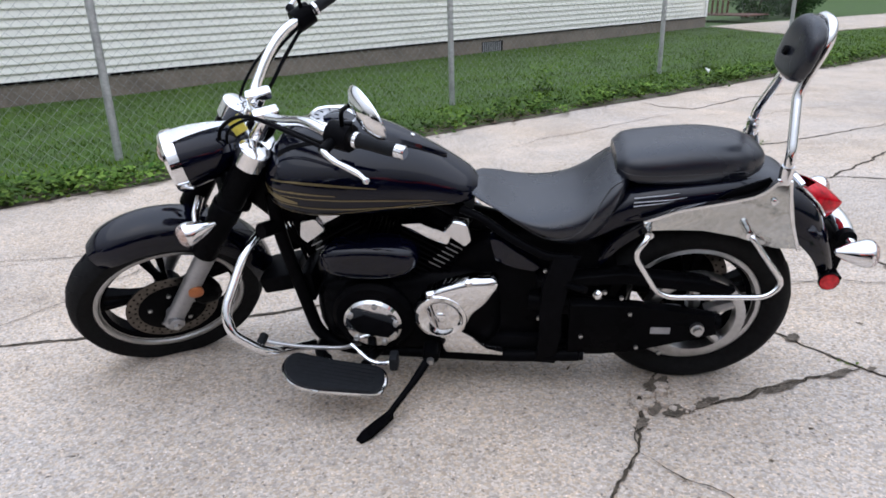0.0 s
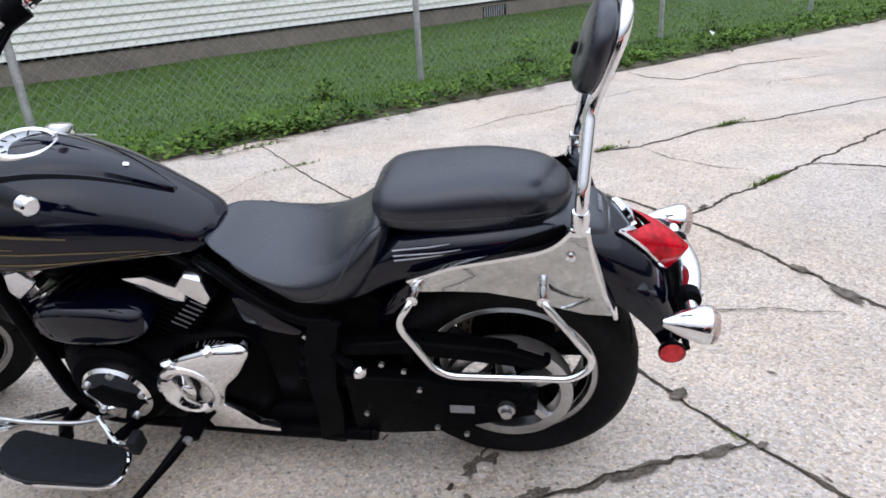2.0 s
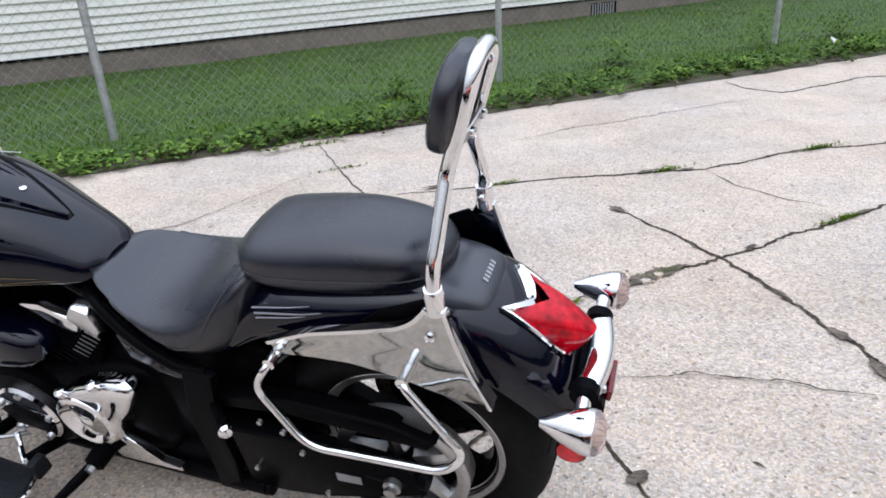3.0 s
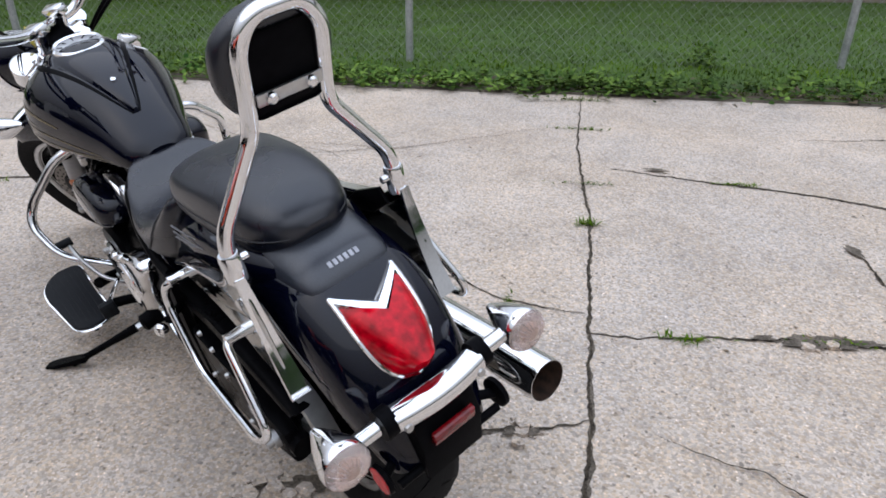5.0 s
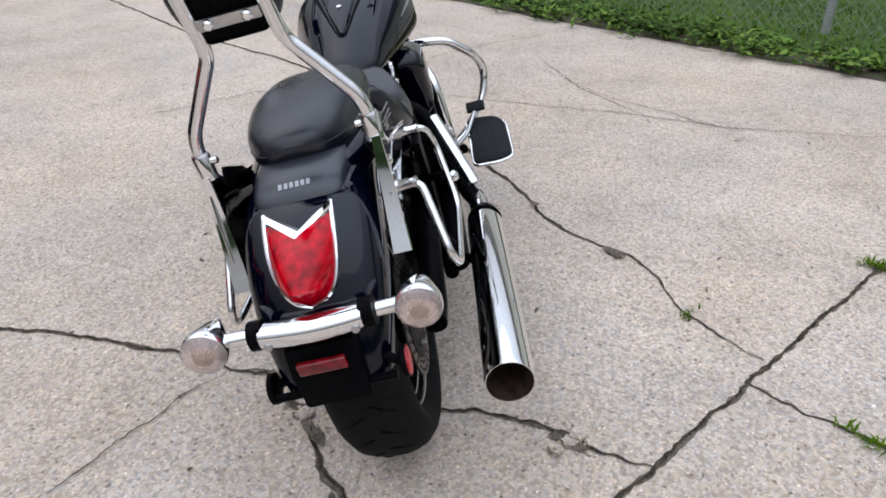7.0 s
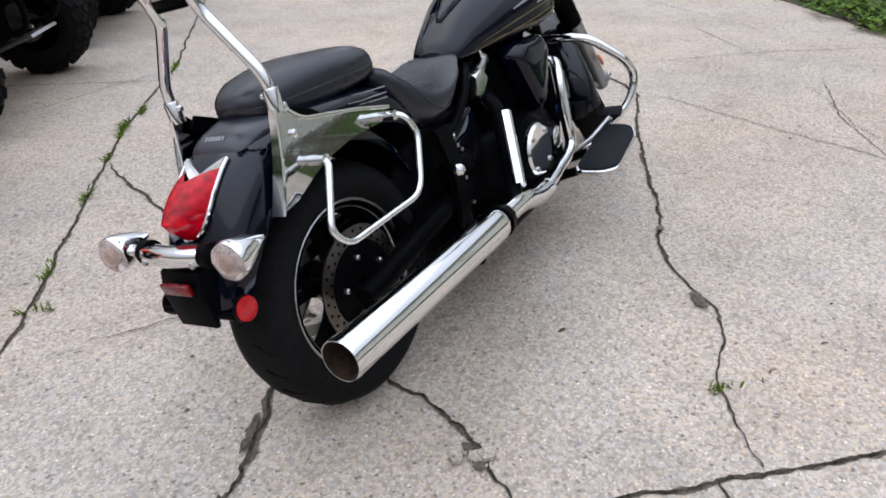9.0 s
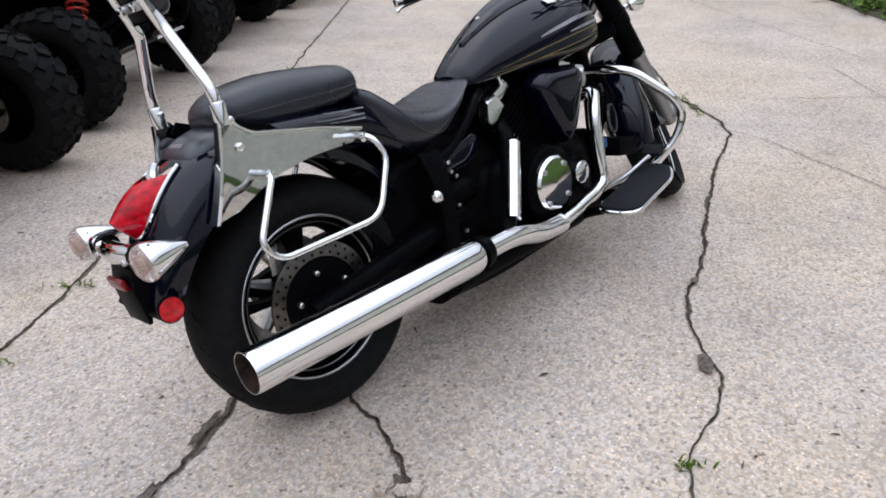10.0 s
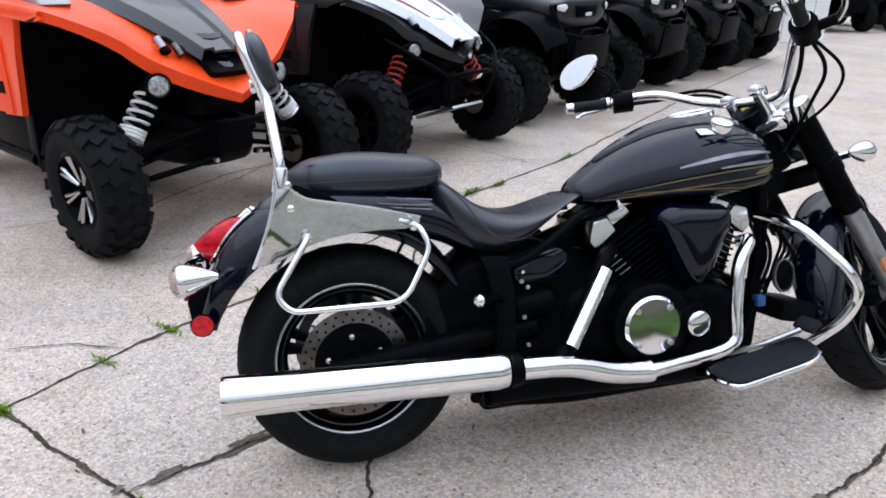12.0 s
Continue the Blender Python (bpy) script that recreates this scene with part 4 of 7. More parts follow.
for s in (1, -1):
    # the two carriers are bent a little differently
    if s == 1:
        top_edge = [(-0.118, 0.800), (-0.094, 0.772), (-0.064, 0.754), (0.0, 0.738), (0.12, 0.712), (0.212, 0.675)]
        low_edge = [(0.205, 0.645), (0.12, 0.650), (0.05, 0.650), (-0.04, 0.632), (-0.10, 0.608), (-0.15, 0.593), (-0.208, 0.590)]
        rail = [(0.195, 0.166, 0.655), (0.205, 0.208, 0.648), (0.238, 0.213, 0.60), (0.155, 0.226, 0.464), (-0.13, 0.234, 0.476), (-0.172, 0.222, 0.515), (-0.066, 0.202, 0.655), (-0.063, 0.166, 0.656)]
        posts_at = ((0.200, 0.652), (-0.065, 0.655))
    else:
        top_edge = [(-0.122, 0.800), (-0.114, 0.784), (-0.082, 0.760), (0.0, 0.744), (0.083, 0.727), (0.202, 0.695)]
        low_edge = [(0.200, 0.669), (0.09, 0.672), (0.04, 0.671), (-0.035, 0.660), (-0.093, 0.643), (-0.160, 0.612), (-0.216, 0.603)]
        rail = [(0.178, -0.166, 0.682), (0.190, -0.212, 0.679), (0.212, -0.226, 0.628), (0.136, -0.248, 0.500), (-0.140, -0.243, 0.502), (-0.172, -0.234, 0.545), (-0.087, -0.206, 0.670), (-0.086, -0.166, 0.672)]
        posts_at = ((0.178, 0.681), (-0.086, 0.672))
    back_top, back_mid, back_low = (-0.149, 0.802), (-0.174, 0.72), low_edge[-1]
    sp = part("side_plate", plate(top_edge + low_edge + [back_mid, back_top], s * 0.160, 0.006, 0.0015), POLISHED, bike, "polished chrome side plate")
    part("plate_edge", strip([(x, s * 0.161, z + 0.002) for x, z in top_edge], 0.009, 0.004), CHROME, sp)
    rows = []
    for k in range(9):
        u = k / 8
        p = Vector((back_top[0], 0, back_top[1])).lerp(Vector((back_low[0] - 0.003, 0, back_low[1])), u)
        p.x += 0.008 * math.sin(math.pi * u)
        w, q = 0.008 + 0.009 * u, Vector((-0.97, 0, 0.24)) * 0.004
        yy = s * (0.160 - 0.004 * u)
        rows.append([p + q + Vector((0, yy + w, 0)), p + Vector((0, yy + w * 1.1, 0)), p - q + Vector((0, yy + w, 0)), p - q + Vector((0, yy - w, 0)), p + Vector((0, yy - w * 1.1, 0)), p + q + Vector((0, yy - w, 0))])
    part("plate_edge", link_rings(bmesh.new(), rows), CHROME, sp)
    part("tube_socket", lathe([(-0.034, 0.0), (-0.034, 0.017), (0.010, 0.0175), (0.015, 0.0155), (0.015, 0)], (-0.134, s * 0.157, 0.828), (0, 0, 1), 20), CHROME, sp)
    for bx, bz in ((-0.118, 0.742), (-0.122, 0.80)):
        part("bolt", lathe([(0, 0.010), (0.006, 0.0095), (0.009, 0.005), (0.009, 0)], (bx, s * 0.163, bz), (0, s, 0), 12), CHROME, sp)
    part("socket_bolt", lathe([(0, 0.007), (0.012, 0.007), (0.014, 0.004), (0.014, 0)], (-0.134, s * 0.142, 0.826), (0, -s, 0), 10), CHROME, sp)
    # inner stay from the carrier to the mudguard
    part("carrier_stay", plate([(-0.125, 0.775), (-0.105, 0.80), (-0.02, 0.765), (0.02, 0.735), (0.0, 0.715), (-0.07, 0.735)], s * 0.138, 0.008, 0.002), SATIN, sp)
    part("bag_rail", tube(rail, 0.0082, 12, 0.045), CHROME, bike, "chrome saddlebag support rail")
    for px, pz in posts_at:
        part("rail_post", lathe([(0.0, 0.0), (0.0, 0.012), (0.030, 0.010), (0.040, 0.012), (0.043, 0)], (px, s * 0.160, pz), (0, s, 0), 16), CHROME, bike)

# frame, swingarm, engine
for s in (1, -1):
    part("downtube", tube([(1.30, s * 0.05, 0.70), (1.29, s * 0.075, 0.58), (1.215, s * 0.105, 0.20), (1.13, s * 0.12, 0.150), (0.60, s * 0.14, 0.150), (0.36, s * 0.165, 0.185)], 0.021, 14, 0.08), SATIN, bike, "black tubular frame rail")
    part("tube_cap", lathe([(0, 0.0), (0, 0.019), (0.012, 0.019), (0.012, 0)], (0.36, s * 0.165, 0.185), (-1, 0, 0), 14), MATTE, bike)
    if s == 1:
        outline = [(0.376, 0.556), (0.452, 0.562), (0.482, 0.46), (0.490, 0.36), (0.482, 0.27), (0.500, 0.155), (0.434, 0.150), (0.420, 0.27), (0.422, 0.36), (0.410, 0.46)]
    else:
        outline = [(0.352, 0.582), (0.434, 0.576), (0.449, 0.47), (0.447, 0.35), (0.432, 0.22), (0.376, 0.22), (0.392, 0.34), (0.405, 0.42), (0.386, 0.51)]
    part("frame_strip", plate(outline, s * 0.164, 0.020, 0.005), MATTE, bike, "matte black upright frame bracket")
    part("seat_rail", tube([(0.72, s * 0.085, 0.668), (0.66, s * 0.120, 0.660), (0.57, s * 0.150, 0.605), (0.47, s * 0.160, 0.552), (0.40, s * 0.158, 0.552)], 0.013, 12, 0.05), SATIN, bike, "black tubular seat rail")
    part("passenger_peg", tube([(0.43, s * 0.15, 0.455), (0.36, s * 0.212, 0.474)], 0.011, 10, 0), SATIN, bike)
    part("peg_cap", lathe([(-0.014, 0), (-0.012, 0.008), (-0.006, 0.0145), (0.004, 0.016), (0.011, 0.011), (0.014, 0)], (0.330, s * 0.238, 0.480), (-0.7, s * 0.7, 0.1), 16), CHROME, bike, "polished round peg end")
    part("swingarm", tube([(0.52, s * 0.11, 0.36), (0.30, s * 0.135, 0.345), (0.0, s * 0.145, 0.315), (-0.05, s * 0.145, 0.312)], (0.036, 0.027), 12, 0.05), SATIN, bike)
    if s < 0:
        sc = part("side_cover", pillow([(0.452, 0.530), (0.50, 0.552), (0.606, 0.578), (0.622, 0.555), (0.612, 0.522), (0.562, 0.492), (0.462, 0.492)], s * 0.10, 0.042, s, 0.018, ((0, 1), (0.7, 1), (0.95, 0.95), (1.0, 0.88), (1.01, 0.4), (1.01, 0.05))), PAINT, bike, "gloss black side cover")
        part("bolt", lathe([(0, 0.0085), (0.005, 0.008), (0.008, 0.005), (0.008, 0)], (0.482, -0.142, 0.524), (0, -1, 0), 12), CHROME, sc)
        part("starter_motor", lathe([(-0.06, 0.0), (-0.06, 0.036), (-0.05, 0.043), (0.05, 0.043), (0.062, 0.034), (0.062, 0)], (0.515, -0.115, 0.425), (1, 0, 0.1), 28), SATIN, bike, "satin black starter housing")
        part("bolt", lathe([(0, 0.006), (0.006, 0.006), (0.008, 0)], (0.492, -0.152, 0.482), (0, -1, 0), 8), STEEL, bike)
    else:
        part("side_cover", pillow([(0.640, 0.600), (0.610, 0.596), (0.56, 0.555), (0.482, 0.494), (0.50, 0.480), (0.56, 0.492), (0.625, 0.520)], s * 0.10, 0.036, s, 0.012, ((0, 1), (0.7, 1), (0.95, 0.95), (1.0, 0.86), (1.01, 0.4), (1.01, 0.05))), PAINT, bike, "gloss black three-cornered side cover")
    for bx, bz in ((0.475, 0.50), (0.48, 0.40), (0.49, 0.32)):
        part("bolt", lathe([(0, 0.006), (0.008, 0.006), (0.009, 0)], (bx, s * 0.15, bz), (0, s, 0), 8), STEEL, bike)
part("spine_tube", tube([(1.32, 0, 0.78), (1.1, 0, 0.66), (0.7, 0, 0.60), (0.42, 0, 0.50)], 0.04, 14, 0.1), SATIN, bike)
part("head_tube", tube([S0 - KAX * 0.16, S0 + KAX * 0.05], 0.042, 20, 0), SATIN, bike)
part("neck_gusset", plate([(1.32, 0.86), (1.42, 0.70), (1.30, 0.58), (1.12, 0.62), (1.15, 0.74)], 0, 0.09, 0.02), SATIN, bike)
part("axle_nut", lathe([(0, 0.0), (0, 0.02), (0.016, 0.02), (0.016, 0.013), (0.03, 0.013), (0.03, 0)], (0.02, 0.17, 0.312), (0, 1, 0), 18), STEEL, bike)
bg = part("belt_guard", plate([(0.40, 0.395), (0.20, 0.385), (0.06, 0.365), (-0.03, 0.352), (-0.045, 0.28), (0.03, 0.262), (0.20, 0.21), (0.30, 0.19), (0.40, 0.19)], 0.155, 0.035, 0.01), SATIN, bike, "black belt guard with a small silver label")
part("label", box(0.125, 0.1745, 0.298, 0.058, 0.002, 0.024, 0), SILVER, bg, "small silver warning label")
part("upper_belt_guard", plate([(0.50, 0.47), (0.24, 0.49), (0.02, 0.47), (-0.08, 0.43), (-0.06, 0.41), (0.05, 0.445), (0.24, 0.455), (0.5, 0.43)], 0.13, 0.05, 0.012), SATIN, bike)
for bx, bz in ((0.25, 0.42), (0.19, 0.23), (0.22, 0.36), (0.30, 0.44), (0.36, 0.27), (0.12, 0.21)):
    part("bolt", lathe([(0, 0.007), (0.008, 0.006), (0.009, 0)], (bx, 0.172, bz), (0, 1, 0), 10), STEEL, bike)
part("inner_guard", hull([(0.22, 0.28, 0.45, 0.08), (0.34, 0.17, 0.58, 0.105), (0.55, 0.15, 0.60, 0.11), (0.70, 0.15, 0.55, 0.10), (0.76, 0.2, 0.5, 0.09)], 12, 20, 4, 4), SATIN, bike, "black inner housing behind the engine")

eng = part("crankcase", hull([(0.60, 0.22, 0.42, 0.10), (0.64, 0.16, 0.46, 0.135), (0.80, 0.135, 0.47, 0.15), (1.02, 0.135, 0.45, 0.15), (1.16, 0.16, 0.42, 0.13), (1.20, 0.22, 0.36, 0.09)], 22, 32, 4.2, 4.0), SATIN, bike, "satin black engine crankcase")
part("case_cover", lathe([(0.10, 0.135), (0.158, 0.132), (0.172, 0.118), (0.174, 0.0)], (1.006, 0, 0.315), (0, 1, 0), 48), SATIN, eng)
cc = part("clutch_cover", lathe([(0.172, 0.092), (0.182, 0.092), (0.190, 0.084), (0.192, 0.03), (0.192, 0)], (1.006, 0, 0.308), (0, 1, 0), 48), CHROME, eng, "round chrome engine cover")
part("cover_inlay", plate([(1.08, 0.325), (1.03, 0.35), (0.95, 0.318), (0.93, 0.292), (0.96, 0.262), (1.05, 0.278)], 0.1935, 0.004, 0.001), MATTE, cc)
for k in range(5):
    a = 2 * math.pi * k / 5 + 0.5
    part("bolt", lathe([(0.186, 0.0095), (0.197, 0.009), (0.199, 0.005), (0.199, 0)], (1.006 + 0.076 * math.cos(a), 0, 0.308 + 0.076 * math.sin(a)), (0, 1, 0), 12), STEEL, cc)
al = part("sprocket_cover", pillow([(0.85, 0.42), (0.79, 0.455), (0.70, 0.487), (0.622, 0.492), (0.605, 0.468), (0.645, 0.40), (0.69, 0.36), (0.72, 0.28), (0.82, 0.28)], 0.150, 0.05, 1, 0.025), CHROME, eng, "chrome sprocket cover")
part("cover_dome", lathe([(0.14, 0.088), (0.190, 0.086), (0.204, 0.078), (0.208, 0.068), (0.204, 0.058), (0.190, 0.046), (0.184, 0.034), (0.186, 0.024), (0.200, 0.020), (0.206, 0.012), (0.207, 0)], (0.787, 0, 0.352), (0, 1, 0), 44), CHROME, al)
for bx, bz in ((0.815, 0.432), (0.70, 0.478)):
    part("bolt", lathe([(0, 0.012), (0.02, 0.012), (0.024, 0)], (bx, 0.195, bz), (0, 0.4, 1), 10), CHROME, al)
part("lower_cover", plate([(0.74, 0.285), (0.69, 0.25), (0.655, 0.205), (0.60, 0.198), (0.60, 0.182), (0.78, 0.190), (0.80, 0.24)], 0.165, 0.02, 0.004), CHROME, eng)
rc = part("crank_cover", lathe([(0.10, 0.125), (0.198, 0.118), (0.21, 0.10), (0.212, 0)], (0.845, 0, 0.345), (0, -1, 0), 48), SATIN, eng)
rcc = part("chrome_cover", lathe([(0.208, 0.086), (0.222, 0.086), (0.23, 0.078), (0.231, 0.0)], (0.832, 0, 0.350), (0, -1, 0), 48), CHROME, rc, "round chrome engine cover")
for k in range(4):
    a = math.pi / 2 * k + 0.8
    part("bolt", lathe([(0.228, 0.0095), (0.236, 0.008), (0.237, 0)], (0.832 + 0.07 * math.cos(a), 0, 0.350 + 0.07 * math.sin(a)), (0, -1, 0), 10), STEEL, rcc)
part("case_boss", lathe([(0.10, 0.062), (0.2, 0.058), (0.212, 0.05), (0.212, 0)], (0.975, 0, 0.342), (0, -1, 0), 36), SATIN, eng)
part("small_chrome_cover", lathe([(0.210, 0.036), (0.226, 0.036), (0.232, 0.028), (0.232, 0)], (0.975, 0, 0.342), (0, -1, 0), 32), CHROME, eng)
part("under_tray", box(0.62, 0, 0.175, 0.52, 0.25, 0.09, 0.015), MATTE, bike)
part("sump_bar", box(0.85, -0.13, 0.165, 0.62, 0.06, 0.04, 0.01), MATTE, bike)
for lean_a, nm, chx in ((-31, "rear_cylinder", -1), (29, "front_cylinder", 1)):
    m = pose(0.955, 0, 0.33, 0, lean_a, 0)
    cyl = part(nm, lathe([(0.06, 0.0), (0.06, 0.075), (0.27, 0.075), (0.36, 0.07), (0.375, 0.05), (0.375, 0)], (0, 0, 0), (0, 0, 1), 28), SATIN, bike, "black finned engine cylinder", where=m)
    for k in range(11):
        h = 0.120 + 0.0185 * k
        part("cooling_fin", box(0, 0, h, 0.20 - 0.004 * abs(k - 5), 0.225, 0.006, 0.0025), SATIN, cyl)
        if k > 4:
            for s in (1, -1):
                part("fin_edge", box(chx * (0.070 - 0.005 * (10 - k)), s * 0.1132, h, 0.040, 0.002, 0.0024, 0), DULL, cyl)
    for s in (1, -1):
        g = pillow([(chx * 0.092, 0.322), (chx * 0.098, 0.352), (chx * 0.060, 0.396), (chx * 0.014, 0.384), (chx * 0.008, 0.334)], s * 0.09, 0.036, s, 0.008, ((0, 1), (0.8, 1), (1.0, 0.90), (1.02, 0.5), (1.02, 0.05)))
        part("head_cover", g, SATCHROME, cyl, "angular chrome cylinder head cover")
        if s == 1 and chx == -1:
            continue
        part("rocker_bar", plate([(chx * 0.010, 0.350), (chx * 0.006, 0.384), (chx * -0.052, 0.374), (chx * -0.055, 0.350)], s * 0.106, 0.020, 0.004), SATCHROME, cyl)
        part("head_stud", lathe([(0, 0.011), (0.010, 0.011), (0.012, 0.006), (0.024, 0.006), (0.024, 0)], (chx * -0.045, s * 0.104, 0.376), (0, 0, 1), 10), CHROME, cyl)
    part("rocker_cover", box(0, 0, 0.385, 0.15, 0.17, 0.03, 0.012), SATIN, cyl)
g = bmesh.new()
rows = []
for yy, sc in ((0.10, 1.0), (0.150, 1.0), (0.166, 0.97), (0.180, 0.88), (0.188, 0.74), (0.192, 0.55), (0.194, 0.1)):
    rows.append([Vector((1.0 + 0.15 * sc * math.copysign(abs(math.cos(a)) ** 0.8, math.cos(a)), yy, 0.532 + 0.062 * sc * math.copysign(abs(math.sin(a)) ** 0.8, math.sin(a)) - 0.03 * (math.cos(a)) * 0.1)) for a in (2 * math.pi * k / 40 for k in range(40))])
link_rings(g, rows)
ac = part("air_cleaner", g, PAINT, bike, "black oval air cleaner cover")
for dz, rr, ex in ((0.024, 0.115, 0.0), (-0.018, 0.125, 0.002), (-0.056, 0.105, -0.024)):
    part("cleaner_band", tube([Vector((1.0 + rr * q, 0.187 + ex - 0.022 * q * q, 0.532 + dz + 0.010 * q * q * (1 if dz < 0 else -1))) for q in (k / 8 - 1 for k in range(17))], 0.0035, 6, 0), PAINT, ac)
part("rocker_box", pillow([(0.905, 0.640), (0.840, 0.645), (0.745, 0.602), (0.760, 0.566), (0.800, 0.578), (0.850, 0.604)], 0.095, 0.030, 1, 0.008, ((0, 1), (0.7, 1), (0.95, 0.93), (1.0, 0.80), (1.01, 0.4), (1.01, 0.05))), CHROME, bike, "angular chrome rocker box cover")
part("air_box", pillow([(0.876, 0.646), (0.912, 0.680), (1.100, 0.668), (1.124, 0.632), (1.045, 0.458), (1.005, 0.424), (0.970, 0.450)], -0.12, 0.080, -1, 0.045, ((0.0, 1.0), (0.40, 0.99), (0.62, 0.95), (0.80, 0.87), (0.92, 0.72), (0.98, 0.50), (1.0, 0.25), (1.005, 0.04))), PAINT, bike, "gloss black tapering air box cover")
part("oil_filter", lathe([(0, 0), (0, 0.036), (0.08, 0.036), (0.09, 0.028), (0.09, 0)], (1.19, -0.05, 0.30), (1, 0, 0.1), 24), MATTE, bike)
part("horn", lathe([(0, 0.0), (0, 0.02), (0.012, 0.046), (0.022, 0.050), (0.026, 0.046), (0.026, 0.0)], (1.325, -0.105, 0.425), (0.35, -1, 0.1), 26), SATIN, bike, "round black horn")
part("horn_rim", lathe([(0.020, 0.052), (0.028, 0.052), (0.028, 0.047), (0.020, 0.047)], (1.325, -0.105, 0.425), (0.35, -1, 0.1), 26, closed=True), STEEL, bike)
part("oil_cooler", box(1.365, -0.085, 0.315, 0.13, 0.16, 0.065, 0.012, turn=Matrix.Rotation(radians(12), 4, "Y")), MATTE, bike, "flat black oil cooler box")
for k in range(4):
    part("cable", tube([(1.29, -0.10 - 0.01 * k, 0.60), (1.335 + 0.015 * k, -0.12, 0.54 - 0.02 * k), (1.31 + 0.012 * k, -0.11, 0.46), (1.28, -0.10, 0.34 + 0.02 * k)], 0.005, 8, 0.05), MATTE, bike)
part("hose_clip", box(1.245, -0.13, 0.36, 0.03, 0.03, 0.035, 0.006), BLUE, bike, "small blue plug")
part("regulator", box(1.235, 0, 0.36, 0.04, 0.14, 0.11, 0.008), SATIN, bike)
for k in range(3):
    part("wiring", tube([(1.26, -0.09 + 0.03 * k, 0.62), (1.30, -0.12 + 0.02 * k, 0.5), (1.24, -0.13 + 0.02 * k, 0.38), (1.20, -0.12, 0.26)], 0.006, 8, 0.05), MATTE, bike)

# exhaust
part("front_header", tube([(1.20, -0.10, 0.54), (1.185, -0.165, 0.56), (1.118, -0.200, 0.50), (1.104, -0.208, 0.345), (1.108, -0.212, 0.272), (1.050, -0.216, 0.248), (0.80, -0.238, 0.226), (0.68, -0.256, 0.246), (0.56, -0.276, 0.292)], 0.0200, 20, 0.045, n=8), CHROME, bike, "chrome front exhaust header")
part("header_shield", tube([(0.815, -0.237, 0.228), (0.80, -0.238, 0.227), (0.68, -0.256, 0.246), (0.555, -0.277, 0.294), (0.38, -0.286, 0.305)], 0.030, 22, 0.075, n=8), CHROME, bike, "chrome heat shield over the joined pipes")
part("rear_header_shield", tube([(0.703, -0.195, 0.515), (0.56, -0.274, 0.338)], 0.022, 18, 0), CHROME, bike, "slanted chrome heat shield")
part("rear_header", tube([(0.76, -0.11, 0.56), (0.71, -0.17, 0.535), (0.60, -0.235, 0.37), (0.52, -0.275, 0.29)], 0.023, 14, 0.05), SATIN, bike)
a0, a1 = Vector((0.395, -0.288, 0.305)), Vector((-0.312, -0.289, 0.332))
axm = (a1 - a0).normalized()
L = (a1 - a0).length
mf = part("muffler", lathe([(0.0, 0.034), (0.02, 0.044), (0.045, 0.0485), (L - 0.01, 0.0485), (L, 0.0468), (L, 0.0455), (L - 0.10, 0.039), (L - 0.12, 0.0)], a0, axm, 40), CHROME, bike, "long chrome muffler with a scorched bore")
part("bore", lathe([(L - 0.11, 0.0), (L - 0.11, 0.038), (L - 0.002, 0.0452), (L - 0.002, 0.0448), (L - 0.10, 0.035), (L - 0.10, 0.0)], a0, axm, 32), RUST, mf)
part("clamp", lathe([(-0.02, 0.034), (-0.02, 0.041), (0.012, 0.048), (0.012, 0.034)], a0, axm, 32, closed=True), SATIN, mf)
part("muffler_bracket", tube([(0.30, -0.26, 0.23), (0.34, -0.20, 0.24), (0.40, -0.16, 0.30)], 0.014, 10), SATIN, bike)
part("lower_chamber", tube([(0.36, -0.19, 0.215), (0.98, -0.17, 0.19)], 0.035, 14, 0), MATTE, bike)

